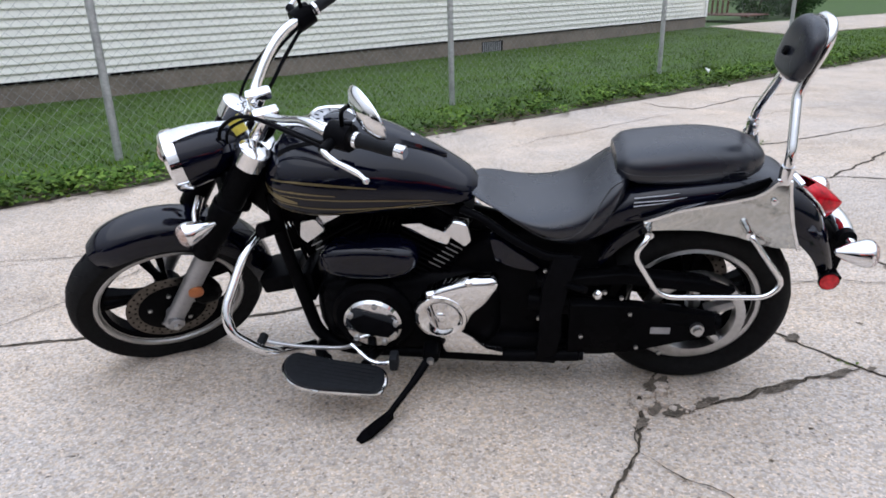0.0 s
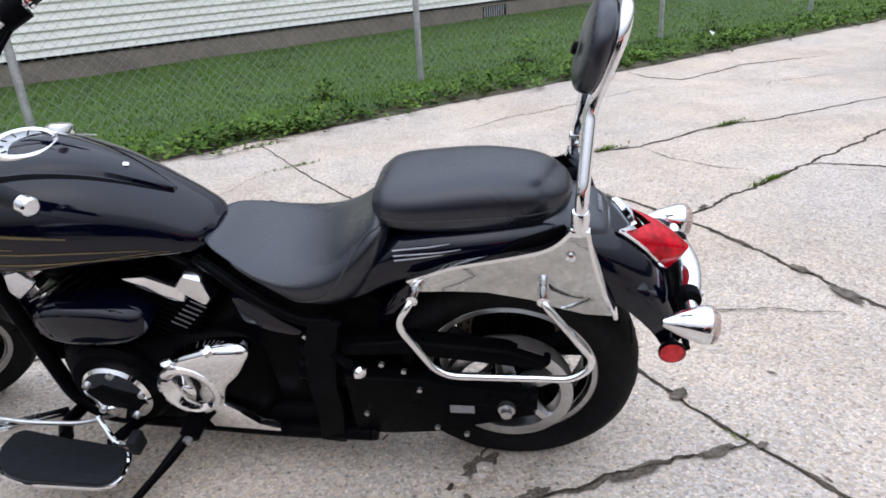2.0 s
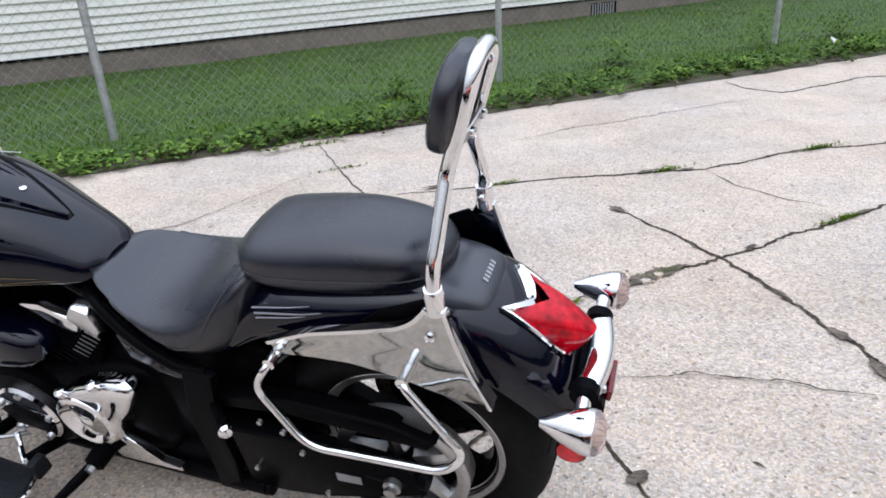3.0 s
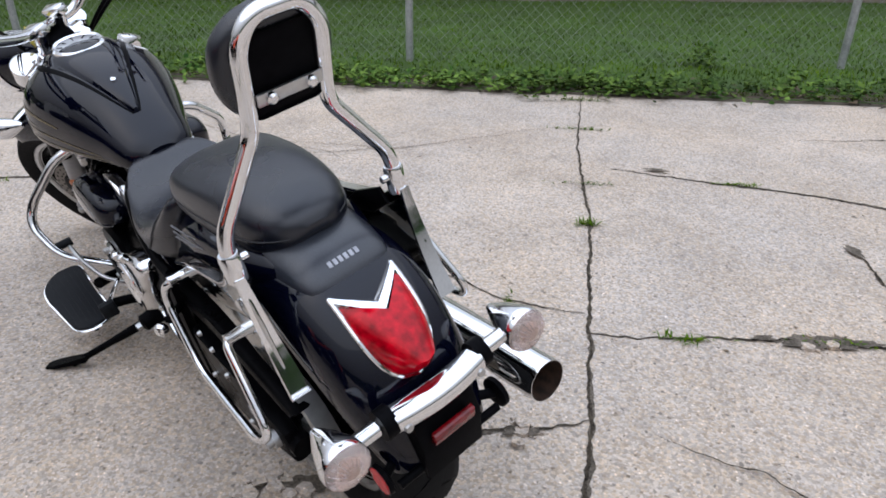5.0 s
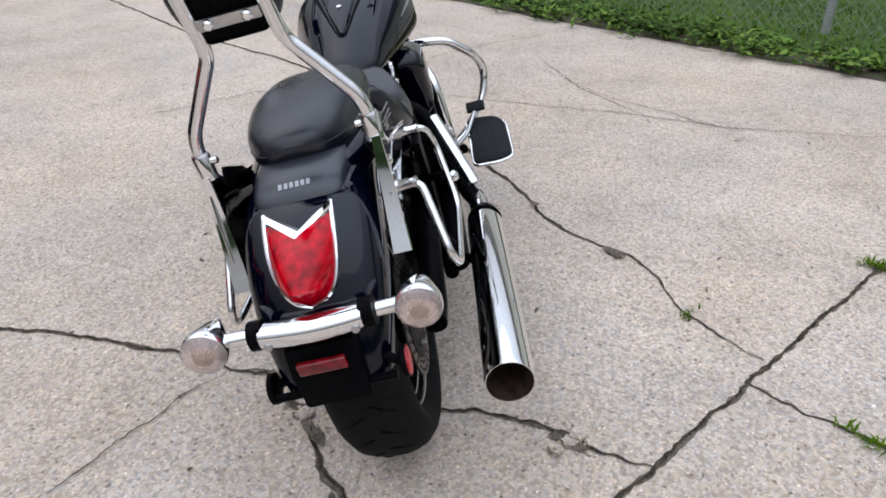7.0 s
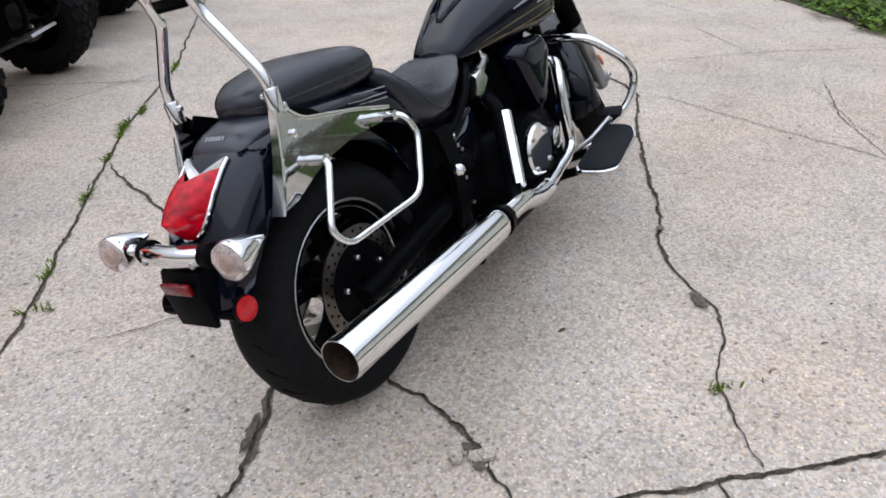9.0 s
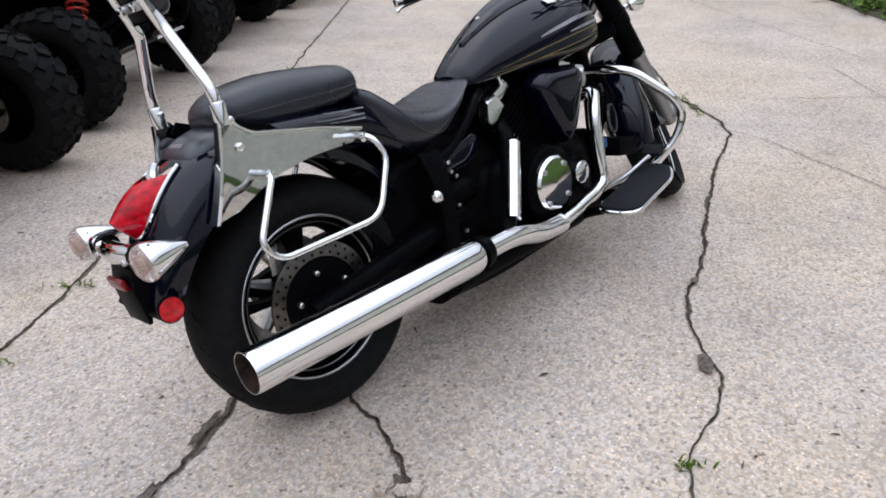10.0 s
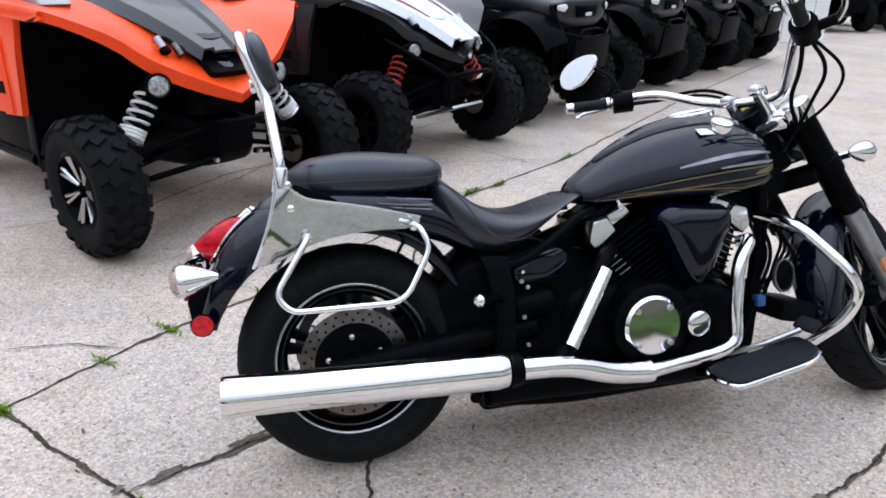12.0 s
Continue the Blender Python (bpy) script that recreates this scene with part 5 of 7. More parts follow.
# floorboards, pedals, crash bar, side stand
for s in (1, -1):
    corners = [(0.962, 0.262), (0.942, 0.330), (0.965, 0.382), (1.16, 0.408), (1.225, 0.396), (1.272, 0.340), (1.262, 0.262)] if s > 0 else [(0.955, 0.272), (0.945, 0.372), (0.965, 0.422), (1.18, 0.426), (1.245, 0.392), (1.262, 0.322), (1.262, 0.272)]
    zb = 0.182 if s > 0 else 0.210
    mid = Vector((1.10, 0.335 if s > 0 else 0.345, 0))
    start = (Vector((*corners[-1], 0)) + Vector((*corners[0], 0))) * 0.5
    ring = smooth_path([start] + [Vector((x, y, 0)) for x, y in corners] + [start], 0.03, 5)[:-1]

    def board(levels):
        rows = []
        for grow, z in levels:
            row = []
            for p in ring:
                q = p + (mid - p).normalized() * grow
                row.append(Vector((q.x, s * q.y, z + (q.x - 0.95) * 0.19)))
            rows.append(row)
        return link_rings(bmesh.new(), rows)
    fb = part("floorboard", board([(0.004, zb), (0.0, zb + 0.004), (0.0, zb + 0.011), (0.003, zb + 0.014)]), CHROME, bike, "chrome-edged rider floorboard with a black rubber mat")
    part("mat", board([(0.009, zb + 0.013), (0.009, zb + 0.019), (0.013, zb + 0.022)]), PAD, fb)
    for k in range(7):
        y = (0.276 if s > 0 else 0.288) + 0.0155 * k
        part("mat_rib", tube([(0.985, s * y, zb + 0.022 + 0.035 * 0.19), (1.225, s * y, zb + 0.022 + 0.275 * 0.19)], 0.0011, 5, 0), PAD, fb)
    part("board_bracket", tube([(1.20, s * 0.11, 0.17), (1.19, s * 0.20, 0.20), (1.15, s * 0.25, 0.215)], 0.018, 12, 0.03), SATIN, bike)
    part("board_bracket", tube([(1.0, s * 0.12, 0.16), (1.02, s * 0.20, 0.185), (1.03, s * 0.25, 0.195)], 0.016, 12, 0.03), SATIN, bike)
    part("crash_bar", tube([(1.30, 0.075, 0.600), (1.345, 0.095, 0.585), (1.375, 0.170, 0.560), (1.420, 0.292, 0.435), (1.402, 0.325, 0.375), (1.315, 0.300, 0.278), (1.22, 0.15, 0.190)] if s > 0 else [(1.27, -0.085, 0.615), (1.25, -0.20, 0.614), (1.262, -0.275, 0.596), (1.325, -0.370, 0.495), (1.362, -0.385, 0.425), (1.335, -0.365, 0.345), (1.26, -0.27, 0.235), (1.20, -0.14, 0.180)], 0.0152, 16, 0.05), CHROME, bike, "chrome engine guard bar")
    part("bar_bracket", tube([(1.29, s * 0.07, 0.60), (1.325, s * 0.13, 0.615)], 0.024, 12, 0), SATIN, bike)
lvp = part("shift_lever", tube([(1.05, 0.15, 0.20), (1.10, 0.23, 0.245), (1.24, 0.255, 0.27), (1.34, 0.26, 0.295)], 0.0065, 10, 0.04), STEEL, bike, "chrome heel-and-toe shift lever")
part("toe_peg", lathe([(0, 0), (0, 0.014), (0.055, 0.014), (0.058, 0)], (1.34, 0.245, 0.302), (0, 1, 0), 14), PAD, lvp)
part("heel_arm", tube([(1.08, 0.20, 0.235), (1.0, 0.265, 0.215), (0.935, 0.275, 0.232)], 0.007, 8, 0.03), CHROME, lvp)
part("heel_peg", box(0.93, 0.275, 0.24, 0.026, 0.045, 0.05, 0.006), PAD, lvp)
bp = part("brake_pedal", tube([(1.10, -0.17, 0.22), (1.14, -0.27, 0.270), (1.235, -0.315, 0.318)], 0.008, 10, 0.03), STEEL, bike, "chrome brake pedal with a rubber pad")
part("pedal_pad", box(1.25, -0.322, 0.332, 0.042, 0.07, 0.018, 0.005, turn=Matrix.Rotation(radians(-35), 4, "Y")), PAD, bp)
sb = part("side_stand", tube([(0.825, 0.205, 0.205), (0.87, 0.295, 0.175), (0.965, 0.43, 0.112)], (0.014, 0.010), 12, 0.03), SATIN, bike, "dark steel side stand, folded out")
SF = BIKE.inverted() @ Vector((-0.262, 1.706, 0.006))
SK = BIKE.inverted() @ Vector((-0.190, 1.775, 0.030))
g = bmesh.new()
zz = (BIKE.inverted().to_3x3() @ Vector((0, 0, 1)))
dd = (SF - SK).normalized()
sd = dd.cross(zz).normalized()
rows = []
for s, w, hh in ((-0.25, 0.012, 0.010), (0.25, 0.018, 0.007), (0.7, 0.021, 0.005), (1.0, 0.012, 0.004)):
    p = SK.lerp(SF, s)
    rows.append([p + sd * w + zz * hh, p - sd * w + zz * hh, p - sd * w - zz * hh, p + sd * w - zz * hh])
link_rings(g, rows)
part("stand_foot", g, SATIN, sb)
part("stand_pivot", lathe([(0, 0), (0, 0.028), (0.05, 0.026), (0.058, 0.014), (0.058, 0)], (0.825, 0.17, 0.21), (0, 1, -0.1), 20), SATIN, bike)
part("pivot_bolt", lathe([(0.055, 0.012), (0.072, 0.012), (0.074, 0)], (0.825, 0.17, 0.21), (0, 1, -0.1), 6), STEEL, bike)


# ---- setting: alley axes, s along the alley, n towards the lawn ----
AX, NX = Vector((0.81, 0.585, 0)).normalized(), Vector((-0.585, 0.81, 0)).normalized()


def al(s, n, z=0.0):
    return AX * s + NX * n + Vector((0, 0, z))


g = bmesh.new()
bmesh.ops.create_grid(g, x_segments=4, y_segments=4, size=400)
ground = tagged(part("ground", g, CONCRETE, smooth=False), "old grey concrete alley paving, cracked and stained", "paving", kind="structure")

CRNG = random.Random(7)
LAYER = [0]


def crack(pts, wide=0.012, rough=0.018, chips=0.3, name="crack"):
    """A jagged dirt-filled crack along a way over the paving."""
    path = []
    P = [Vector((x, y, 0)) for x, y in pts]
    for a, b in zip(P, P[1:]):
        k = max(2, int((b - a).length / 0.011))
        path += [a.lerp(b, i / k) for i in range(k)]
    path.append(P[-1])
    off = CRNG.uniform(0, 99)
    rows, halo = [], []
    LAYER[0] += 1
    up = 0.00016 * LAYER[0]
    for i, p in enumerate(path):
        t = (path[min(i + 1, len(path) - 1)] - path[max(0, i - 1)]).normalized()
        sd = Vector((-t.y, t.x, 0))
        q = p + sd * (rough * (noise.noise((p.x * 6, p.y * 6, off)) + 0.5 * noise.noise((p.x * 17, p.y * 17, off)) + 0.45 * noise.noise((p.x * 47, p.y * 47, off))))
        e = min(1, 4 * min(i, len(path) - 1 - i) / len(path) + 0.25)
        w0 = 0.35 * wide * noise.noise((p.x * 5, p.y * 5, off + 40))
        w1 = 0.5 * wide * e * (0.06 + 1.5 * abs(noise.noise((p.x * 14, p.y * 14, off + 5))) + 0.9 * abs(noise.noise((p.x * 45, p.y * 45, off + 15))) + CRNG.uniform(0, 0.45))
        w2 = 0.5 * wide * e * (0.06 + 1.5 * abs(noise.noise((p.x * 14, p.y * 14, off + 9))) + 0.9 * abs(noise.noise((p.x * 45, p.y * 45, off + 19))) + CRNG.uniform(0, 0.45))
        rows.append([q + sd * (w1 + w0) + Vector((0, 0, up + 0.003)), q + sd * w0 + Vector((0, 0, up + 0.0026)), q - sd * (w2 - w0) + Vector((0, 0, up + 0.003))])
        h1 = 0.50 * wide * e * max(0.3, 0.5 + 3.2 * max(0, noise.noise((p.x * 9, p.y * 9, off + 20)) - 0.1) + 0.55 + 1.1 * noise.noise((p.x * 34, p.y * 34, off + 60)))
        h2 = 0.50 * wide * e * max(0.3, 0.5 + 3.2 * max(0, noise.noise((p.x * 9, p.y * 9, off + 30)) - 0.1) + 0.55 + 1.1 * noise.noise((p.x * 34, p.y * 34, off + 60)))
        halo.append([q + sd * h1 + Vector((0, 0, up + 0.0012)), q - sd * h2 + Vector((0, 0, up + 0.0012))])
    c = part(name, link_rings(bmesh.new(), rows, closed=False, caps=False), CRACK, smooth=False)
    tagged(c, "dirt-filled crack in the concrete", "crack", kind="structure")
    if chips:
        part("crumbled_edge", link_rings(bmesh.new(), halo, closed=False, caps=False), CHIP, c, smooth=False)
    return c


def chip(x, y, r, squash=0.6, turn=0.0, material=CHIP):
    """A patch of broken-out concrete."""
    g = bmesh.new()
    LAYER[0] += 1
    up = 0.0032 + 0.00016 * LAYER[0]
    off = CRNG.uniform(0, 99)
    ring = []
    for k in range(26):
        a = 2 * math.pi * k / 26
        rr = r * (0.75 + 0.5 * noise.noise((math.cos(a) * 1.7, math.sin(a) * 1.7, off)) + CRNG.uniform(-0.08, 0.08))
        u, v = math.cos(a) * rr, math.sin(a) * rr * squash
        ring.append(Vector((x + u * math.cos(turn) - v * math.sin(turn), y + u * math.sin(turn) + v * math.cos(turn), up)))
    va = [g.verts.new(p) for p in ring]
    g.faces.new(va)
    return tagged(part("paving_patch", g, material, smooth=False), "broken-out patch of crumbled concrete", "patch", kind="structure")


crack([(-0.99, 5.62), (-0.30, 4.56), (0.33, 3.72), (0.80, 3.0), (1.04, 2.64), (1.22, 2.33), (1.38, 2.05), (1.56, 1.82), (1.79, 1.49), (3.2, -0.5)], 0.0118, 0.011, 0.3, "joint")
crack([(3.4, 2.55), (1.79, 1.49), (1.28, 1.12), (0.96, 0.95), (-0.48, -0.08), (-1.5, -0.65), (-4.2, -2.59), (-9, -5.8)], 0.0118, 0.011, 0.3, "joint")
crack([(0.81, 2.99), (1.15, 3.30), (1.32, 3.44), (1.51, 3.57), (1.67, 3.68), (2.22, 4.14), (2.59, 4.46), (3.35, 5.1), (4.5, 6.2)], 0.015, 0.024)
crack([(1.21, 4.24), (1.30, 4.18), (1.67, 3.68), (1.9, 3.2), (2.05, 2.86), (2.4, 2.2)], 0.016, 0.022)
crack([(0.01, 4.4), (0.54, 4.61), (0.92, 4.77), (1.36, 4.87), (1.53, 4.94), (1.75, 4.98), (2.01, 5.15), (2.35, 5.42), (2.65, 5.5), (2.91, 5.61), (4.0, 6.17)], 0.016, 0.022)
crack([(0.53, 5.62), (0.7, 5.73), (0.93, 6.01), (1.18, 6.13), (1.49, 6.38), (2.36, 7.0)], 0.010, 0.03, 0)
crack([(2.25, 7.79), (2.36, 7.47), (2.63, 7.23), (3.04, 7.55), (3.44, 7.9), (4.4, 8.2)], 0.014, 0.02)
crack([(1.75, 4.95), (1.86, 4.7), (2.08, 4.47), (2.25, 4.37)], 0.007, 0.015, 0)
crack([(-2.42, 3.28), (-1.81, 3.34), (-1.28, 3.52), (-1.09, 3.51)], 0.005, 0.015, 0)
crack([(-2.49, 2.31), (-2.86, 2.89), (-3.22, 3.67)], 0.006, 0.015, 0)
crack([(-3.46, 2.47), (-2.86, 2.89)], 0.005, 0.015, 0)
crack([(1.35, -0.53), (0.97, -0.74), (0.44, -1.37)], 0.006, 0.015, 0)
crack([(1.35, 0.43), (0.68, 0.05)], 0.005, 0.015, 0)
crack([(2.55, 4.43), (2.66, 4.44), (2.88, 4.37), (3.05, 4.27), (3.6, 4.0)], 0.010, 0.02)
crack([(-7.5, -2.0), (-5.86, -0.56), (-3.7, 0.8), (-2.81, 1.54), (-2.32, 1.87), (-1.97, 2.26), (-1.80, 2.35), (-1.28, 2.45), (-0.74, 2.59), (-0.42, 2.69), (-0.31, 2.70), (-0.21, 2.72), (-0.04, 2.80), (0.05, 2.87), (0.10, 2.93), (0.26, 2.96), (0.38, 2.97), (0.48, 2.97), (0.58, 3.02), (0.72, 3.09)], 0.0125, 0.014)
crack([(-1.87, 2.25), (-1.81, 2.55), (-1.66, 2.78), (-1.28, 3.49), (-1.0, 3.9), (-0.89, 4.15)], 0.006, 0.02, 0)
crack([(-2.3, 3.19), (-1.65, 3.42), (-1.02, 3.84), (-0.62, 4.85)], 0.005, 0.02, 0)
crack([(0.68, 1.98), (0.76, 2.15), (0.86, 2.41), (0.96, 2.51), (1.04, 2.64)], 0.0095, 0.018)
crack([(0.56, 1.74), (0.53, 1.62), (0.41, 1.43), (0.27, 1.06), (0.22, 0.88), (-0.1, 0.2)], 0.010, 0.015)
crack([(0.70, 1.99), (0.605, 1.90), (0.59, 1.78), (0.555, 1.715), (0.54, 1.64)], 0.012, 0.012)
crack([(0.53, 1.64), (0.62, 1.5), (0.75, 1.40), (0.95, 1.22)], 0.004, 0.015, 0)
crack([(0.72, 1.83), (0.93, 1.88), (1.0, 1.92), (1.25, 1.99), (1.40, 2.04)], 0.010, 0.016)
crack([(1.86, 1.07), (1.6, 1.13), (1.42, 1.23)], 0.007, 0.01, 0)
crack([(-0.6, -1.9), (-0.87, -1.35), (-1.23, -0.51)], 0.008, 0.02, 0)
crack([(2.3, -0.3), (1.4, -0.46), (0.89, -1.03), (-0.09, -1.53), (-1.5, -2.4)], 0.010, 0.01, 0)
crack([(-0.4, -0.95), (-0.57, -0.82), (-1.0, -0.75), (-1.46, -0.6)], 0.006, 0.01, 0)
crack([(-1.72, 0.81), (-2.04, 1.4), (-2.12, 1.71)], 0.006, 0.02, 0)
crack([(-3.14, 3.32), (-3.42, 3.95)], 0.005, 0.02, 0)
crack([(1.20, 2.71), (1.39, 2.73), (1.46, 2.76), (1.59, 2.75), (1.73, 2.76), (1.83, 2.73), (1.99, 2.71)], 0.0065, 0.012, 0)
crack([(-6.5, -0.2), (-5.68, 0.56), (-4.44, 1.86), (-3.5, 2.9)], 0.006, 0.02, 0)
crack([(2.5, 4.4), (3.0, 4.2), (4.2, 4.3)], 0.005, 0.02, 0)
crack([(3.11, 6.75), (3.32, 6.89), (4.2, 7.2)], 0.008, 0.03, 0)
for x, y, r, q, a in ((0.685, 1.965, 0.065, 0.6, 0.8), (0.71, 1.815, 0.07, 0.45, 0.3), (0.775, 1.835, 0.055, 0.35, 0.35), (0.582, 1.755, 0.045, 0.5, 0.9), (0.825, 1.865, 0.04, 0.5, 0.3), (1.05, 1.91, 0.05, 0.3, 0.25), (1.30, 2.0, 0.065, 0.35, 0.4), (1.27, 2.255, 0.04, 0.6, 1.0), (1.42, 2.02, 0.03, 0.5, 0.4), (0.93, 2.465, 0.060, 0.45, 0.9), (1.36, 3.46, 0.13, 0.38, 0.7), (1.47, 3.55, 0.07, 0.4, 0.8), (1.22, 3.36, 0.05, 0.35, 0.7), (1.10, 1.93, 0.045, 0.3, 0.3), (0.64, 1.83, 0.05, 0.6, 1.2), (1.80, 3.80, 0.05, 0.35, 0.7), (1.42, 3.52, 0.06, 0.4, 0.5), (2.40, 4.30, 0.07, 0.3, 0.7), (1.65, 4.96, 0.06, 0.3, 0.4), (1.96, 3.06, 0.06, 0.4, 2.0), (0.10, 2.885, 0.05, 0.7, 0.4), (-2.15, 2.05, 0.06, 0.5, 0.6), (2.03, 2.84, 0.09, 0.4, 1.9), (1.24, 4.24, 0.09, 0.35, 2.4), (0.2, 4.53, 0.07, 0.4, 0.5), (1.42, 4.9, 0.10, 0.3, 0.5), (-0.32, 2.70, 0.03, 0.6, 0)):
    chip(x, y, r, q, a)
# flat fragments of concrete left lying in the holes
for k in range(20):
    cx, cy, sp = ((0.63, 1.84, 0.03), (0.70, 1.84, 0.05), (0.67, 1.93, 0.04), (0.93, 2.46, 0.035), (1.36, 3.46, 0.06))[k % 5]
    x, y = cx + CRNG.gauss(0, sp * 0.7), cy + CRNG.gauss(0, sp * 0.7)
    r = CRNG.uniform(0.012, 0.032)
    a0 = CRNG.uniform(0, 6.28)
    ring = [Vector((x + r * CRNG.uniform(0.6, 1) * math.cos(a0 + 1.047 * q), y + r * CRNG.uniform(0.5, 1) * math.sin(a0 + 1.047 * q), 0.0)) for q in range(6)]
    g = link_rings(bmesh.new(), [[p + Vector((0, 0, 0.001)) for p in ring], [p + Vector((0, 0, 0.0105 + 0.0004 * k)) for p in ring]])
    tagged(part("concrete_fragment", g, CONCRETE, smooth=False), "loose flat fragment of broken concrete", "rubble", "fragments in the broken patch")
# small pebbles and crumbs in the broken patch
g = bmesh.new()
for k in range(110):
    u = CRNG.random()
    cx, cy, sp = ((0.66, 1.86, 0.10), (0.93, 2.47, 0.05), (1.36, 3.46, 0.08), (0.74, 1.86, 0.08))[k % 4]
    x, y = CRNG.gauss(cx, sp * 0.6), CRNG.gauss(cy, sp * 0.6)
    r = CRNG.uniform(0.003, 0.008)
    bmesh.ops.create_icosphere(g, subdivisions=1, radius=r, matrix=Matrix.Translation((x, y, 0.003 + r * 0.4)) @ Matrix.Diagonal((1, CRNG.uniform(0.6, 1), 0.7, 1)))
tagged(part("concrete_crumbs", g, CONCRETE, smooth=False), "loose crumbs of concrete in the broken patch", "rubble", kind="stuff")


# grass and weeds as many small leaves, built straight from lists
def leaf_cloud(name, items, material, label, category):
    """items: (base, direction, length, width, bend)."""
    vs, fs = [], []
    for base, d, ln, w, bend in items:
        up = Vector((0, 0, 1))
        sd = d.cross(up)
        sd = sd.normalized() if sd.length > 1e-4 else Vector((1, 0, 0))
        mid = base + d * ln * 0.55
        tip = base + d * ln + (Vector((d.x, d.y, 0)) * bend - up * bend * 0.6) * ln
        i = len(vs)
        vs += [base - sd * w * 0.5, base + sd * w * 0.5, mid + sd * w * 0.5, mid - sd * w * 0.5, tip]
        fs += [(i, i + 1, i + 2, i + 3), (i + 3, i + 2, i + 4)]
    me = bpy.data.meshes.new(name)
    me.from_pydata([tuple(v) for v in vs], [], fs)
    me.materials.append(material)
    return tagged(new(name, me), label, category, kind="stuff")


GR = random.Random(11)


def edge_n(s):
    return 5.15 + 0.05 * noise.noise((s * 0.8, 3.1, 0)) + 0.04 * noise.noise((s * 3.5, 8.1, 0))


def lawn_z(s, n):
    return 0.012 + 0.05 * min(1, max(0, (n - 5.15) / 0.5)) + 0.02 * noise.noise((s * 0.7, n * 0.7, 2)) * min(1, max(0, n - 5.15))


rows = []
ss = [-45, -30, -20, -14] + [-10 + 0.2 * k for k in range(140)] + [20, 28, 40, 60]
for s in ss:
    e = edge_n(s)
    rows.append([al(s, e - 0.02, -0.01), al(s, e, 0.014)] + [al(s, e + d, lawn_z(s, e + d)) for d in (0.08, 0.2, 0.4, 0.7, 1.1, 1.7, 2.5, 3.5, 5, 8, 14, 30, 80)])
tagged(part("lawn", link_rings(bmesh.new(), rows, closed=False, caps=False), TURF), "rough green lawn along the alley's edge", "lawn", kind="structure")
rows = []
for k in range(150):
    s = -10 + 0.2 * k
    e = edge_n(s)
    rows.append([al(s, e - 0.05 - 0.04 * noise.noise((s * 5, 1, 1)), 0.002), al(s, e + 0.02, 0.016), al(s, e + 0.12, 0.03)])
tagged(part("soil_edge", link_rings(bmesh.new(), rows, closed=False, caps=False), SOIL), "dark soil strip at the lawn's edge", "soil", kind="structure")

items = []
for k in range(125000):
    s = GR.uniform(-9, 19)
    n = 5.2 + 6.5 * GR.random() ** 1.7
    if n > 9.6 + 0.13 * s:
        continue
    a = GR.uniform(0, 6.283)
    lean = GR.uniform(0.2, 1.1)
    d = Vector((math.cos(a) * lean, math.sin(a) * lean, 1)).normalized()
    hgt = GR.uniform(0.022, 0.050) * (1.15 if n > 5.6 else 0.8)
    items.append((al(s, n, lawn_z(s, n) - 0.005), d, hgt, GR.uniform(0.004, 0.008), GR.uniform(0.1, 0.5)))
leaf_cloud("grass", items, GRASS, "short rough grass blades of the lawn", "grass")

items = []
for k in range(2300):
    s = GR.uniform(-9, 16)
    dens = noise.noise((s * 1.1, 5.5, 0))
    if GR.random() > 0.62 + 0.7 * dens:
        continue
    n = edge_n(s) + GR.gauss(0.09, 0.13) + (0.25 * GR.random() if s > 4 else 0)
    c = al(s, n, lawn_z(s, n))
    for q in range(GR.randint(6, 11)):
        a = GR.uniform(0, 6.283)
        d = Vector((math.cos(a), math.sin(a), GR.uniform(0.15, 1.1))).normalized()
        stem = Vector((GR.gauss(0, 0.03), GR.gauss(0, 0.03), GR.uniform(0.0, 0.075)))
        items.append((c + stem, d, GR.uniform(0.025, 0.06), GR.uniform(0.018, 0.038), GR.uniform(0.1, 0.4)))
leaf_cloud("weeds", items, WEED, "low broad-leaved weeds along the lawn's edge", "weeds")
items = []
for k in range(1500):
    s = GR.uniform(-9, 16)
    if noise.noise((s * 0.9, 2.5, 4)) + 0.25 < GR.random() * 0.6:
        continue
    n = edge_n(s) + GR.gauss(0.05, 0.10)
    a = GR.uniform(0, 6.283)
    items.append((al(s, n, lawn_z(s, n) + GR.uniform(0, 0.05)), Vector((math.cos(a), math.sin(a), GR.uniform(-0.1, 0.6))).normalized(), GR.uniform(0.02, 0.06), GR.uniform(0.012, 0.03), 0.3))
leaf_cloud("dead_leaves", items, LITTER, "brown dead leaves among the weeds of the lawn's edge", "leaves")
# a few taller weeds near the fence
for s, n, hh in ((7.9, 6.1, 0.42), (6.0, 6.15, 0.26), (3.5, 6.0, 0.16), (9.3, 6.2, 0.25)):
    items = []
    c = al(s, n, lawn_z(s, n))
    for q in range(110):
        t = GR.random()
        a = GR.uniform(0, 6.283)
        d = Vector((math.cos(a), math.sin(a), GR.uniform(0.0, 0.9))).normalized()
        items.append((c + Vector((GR.gauss(0, 0.05 + 0.05 * (1 - t)), GR.gauss(0, 0.05 + 0.05 * (1 - t)), hh * t)), d, GR.uniform(0.04, 0.08), GR.uniform(0.018, 0.03), 0.3))
    tagged(leaf_cloud("tall_weed", items, WEED, "taller yellow-green weed by the fence", "weed"), kind="stuff")


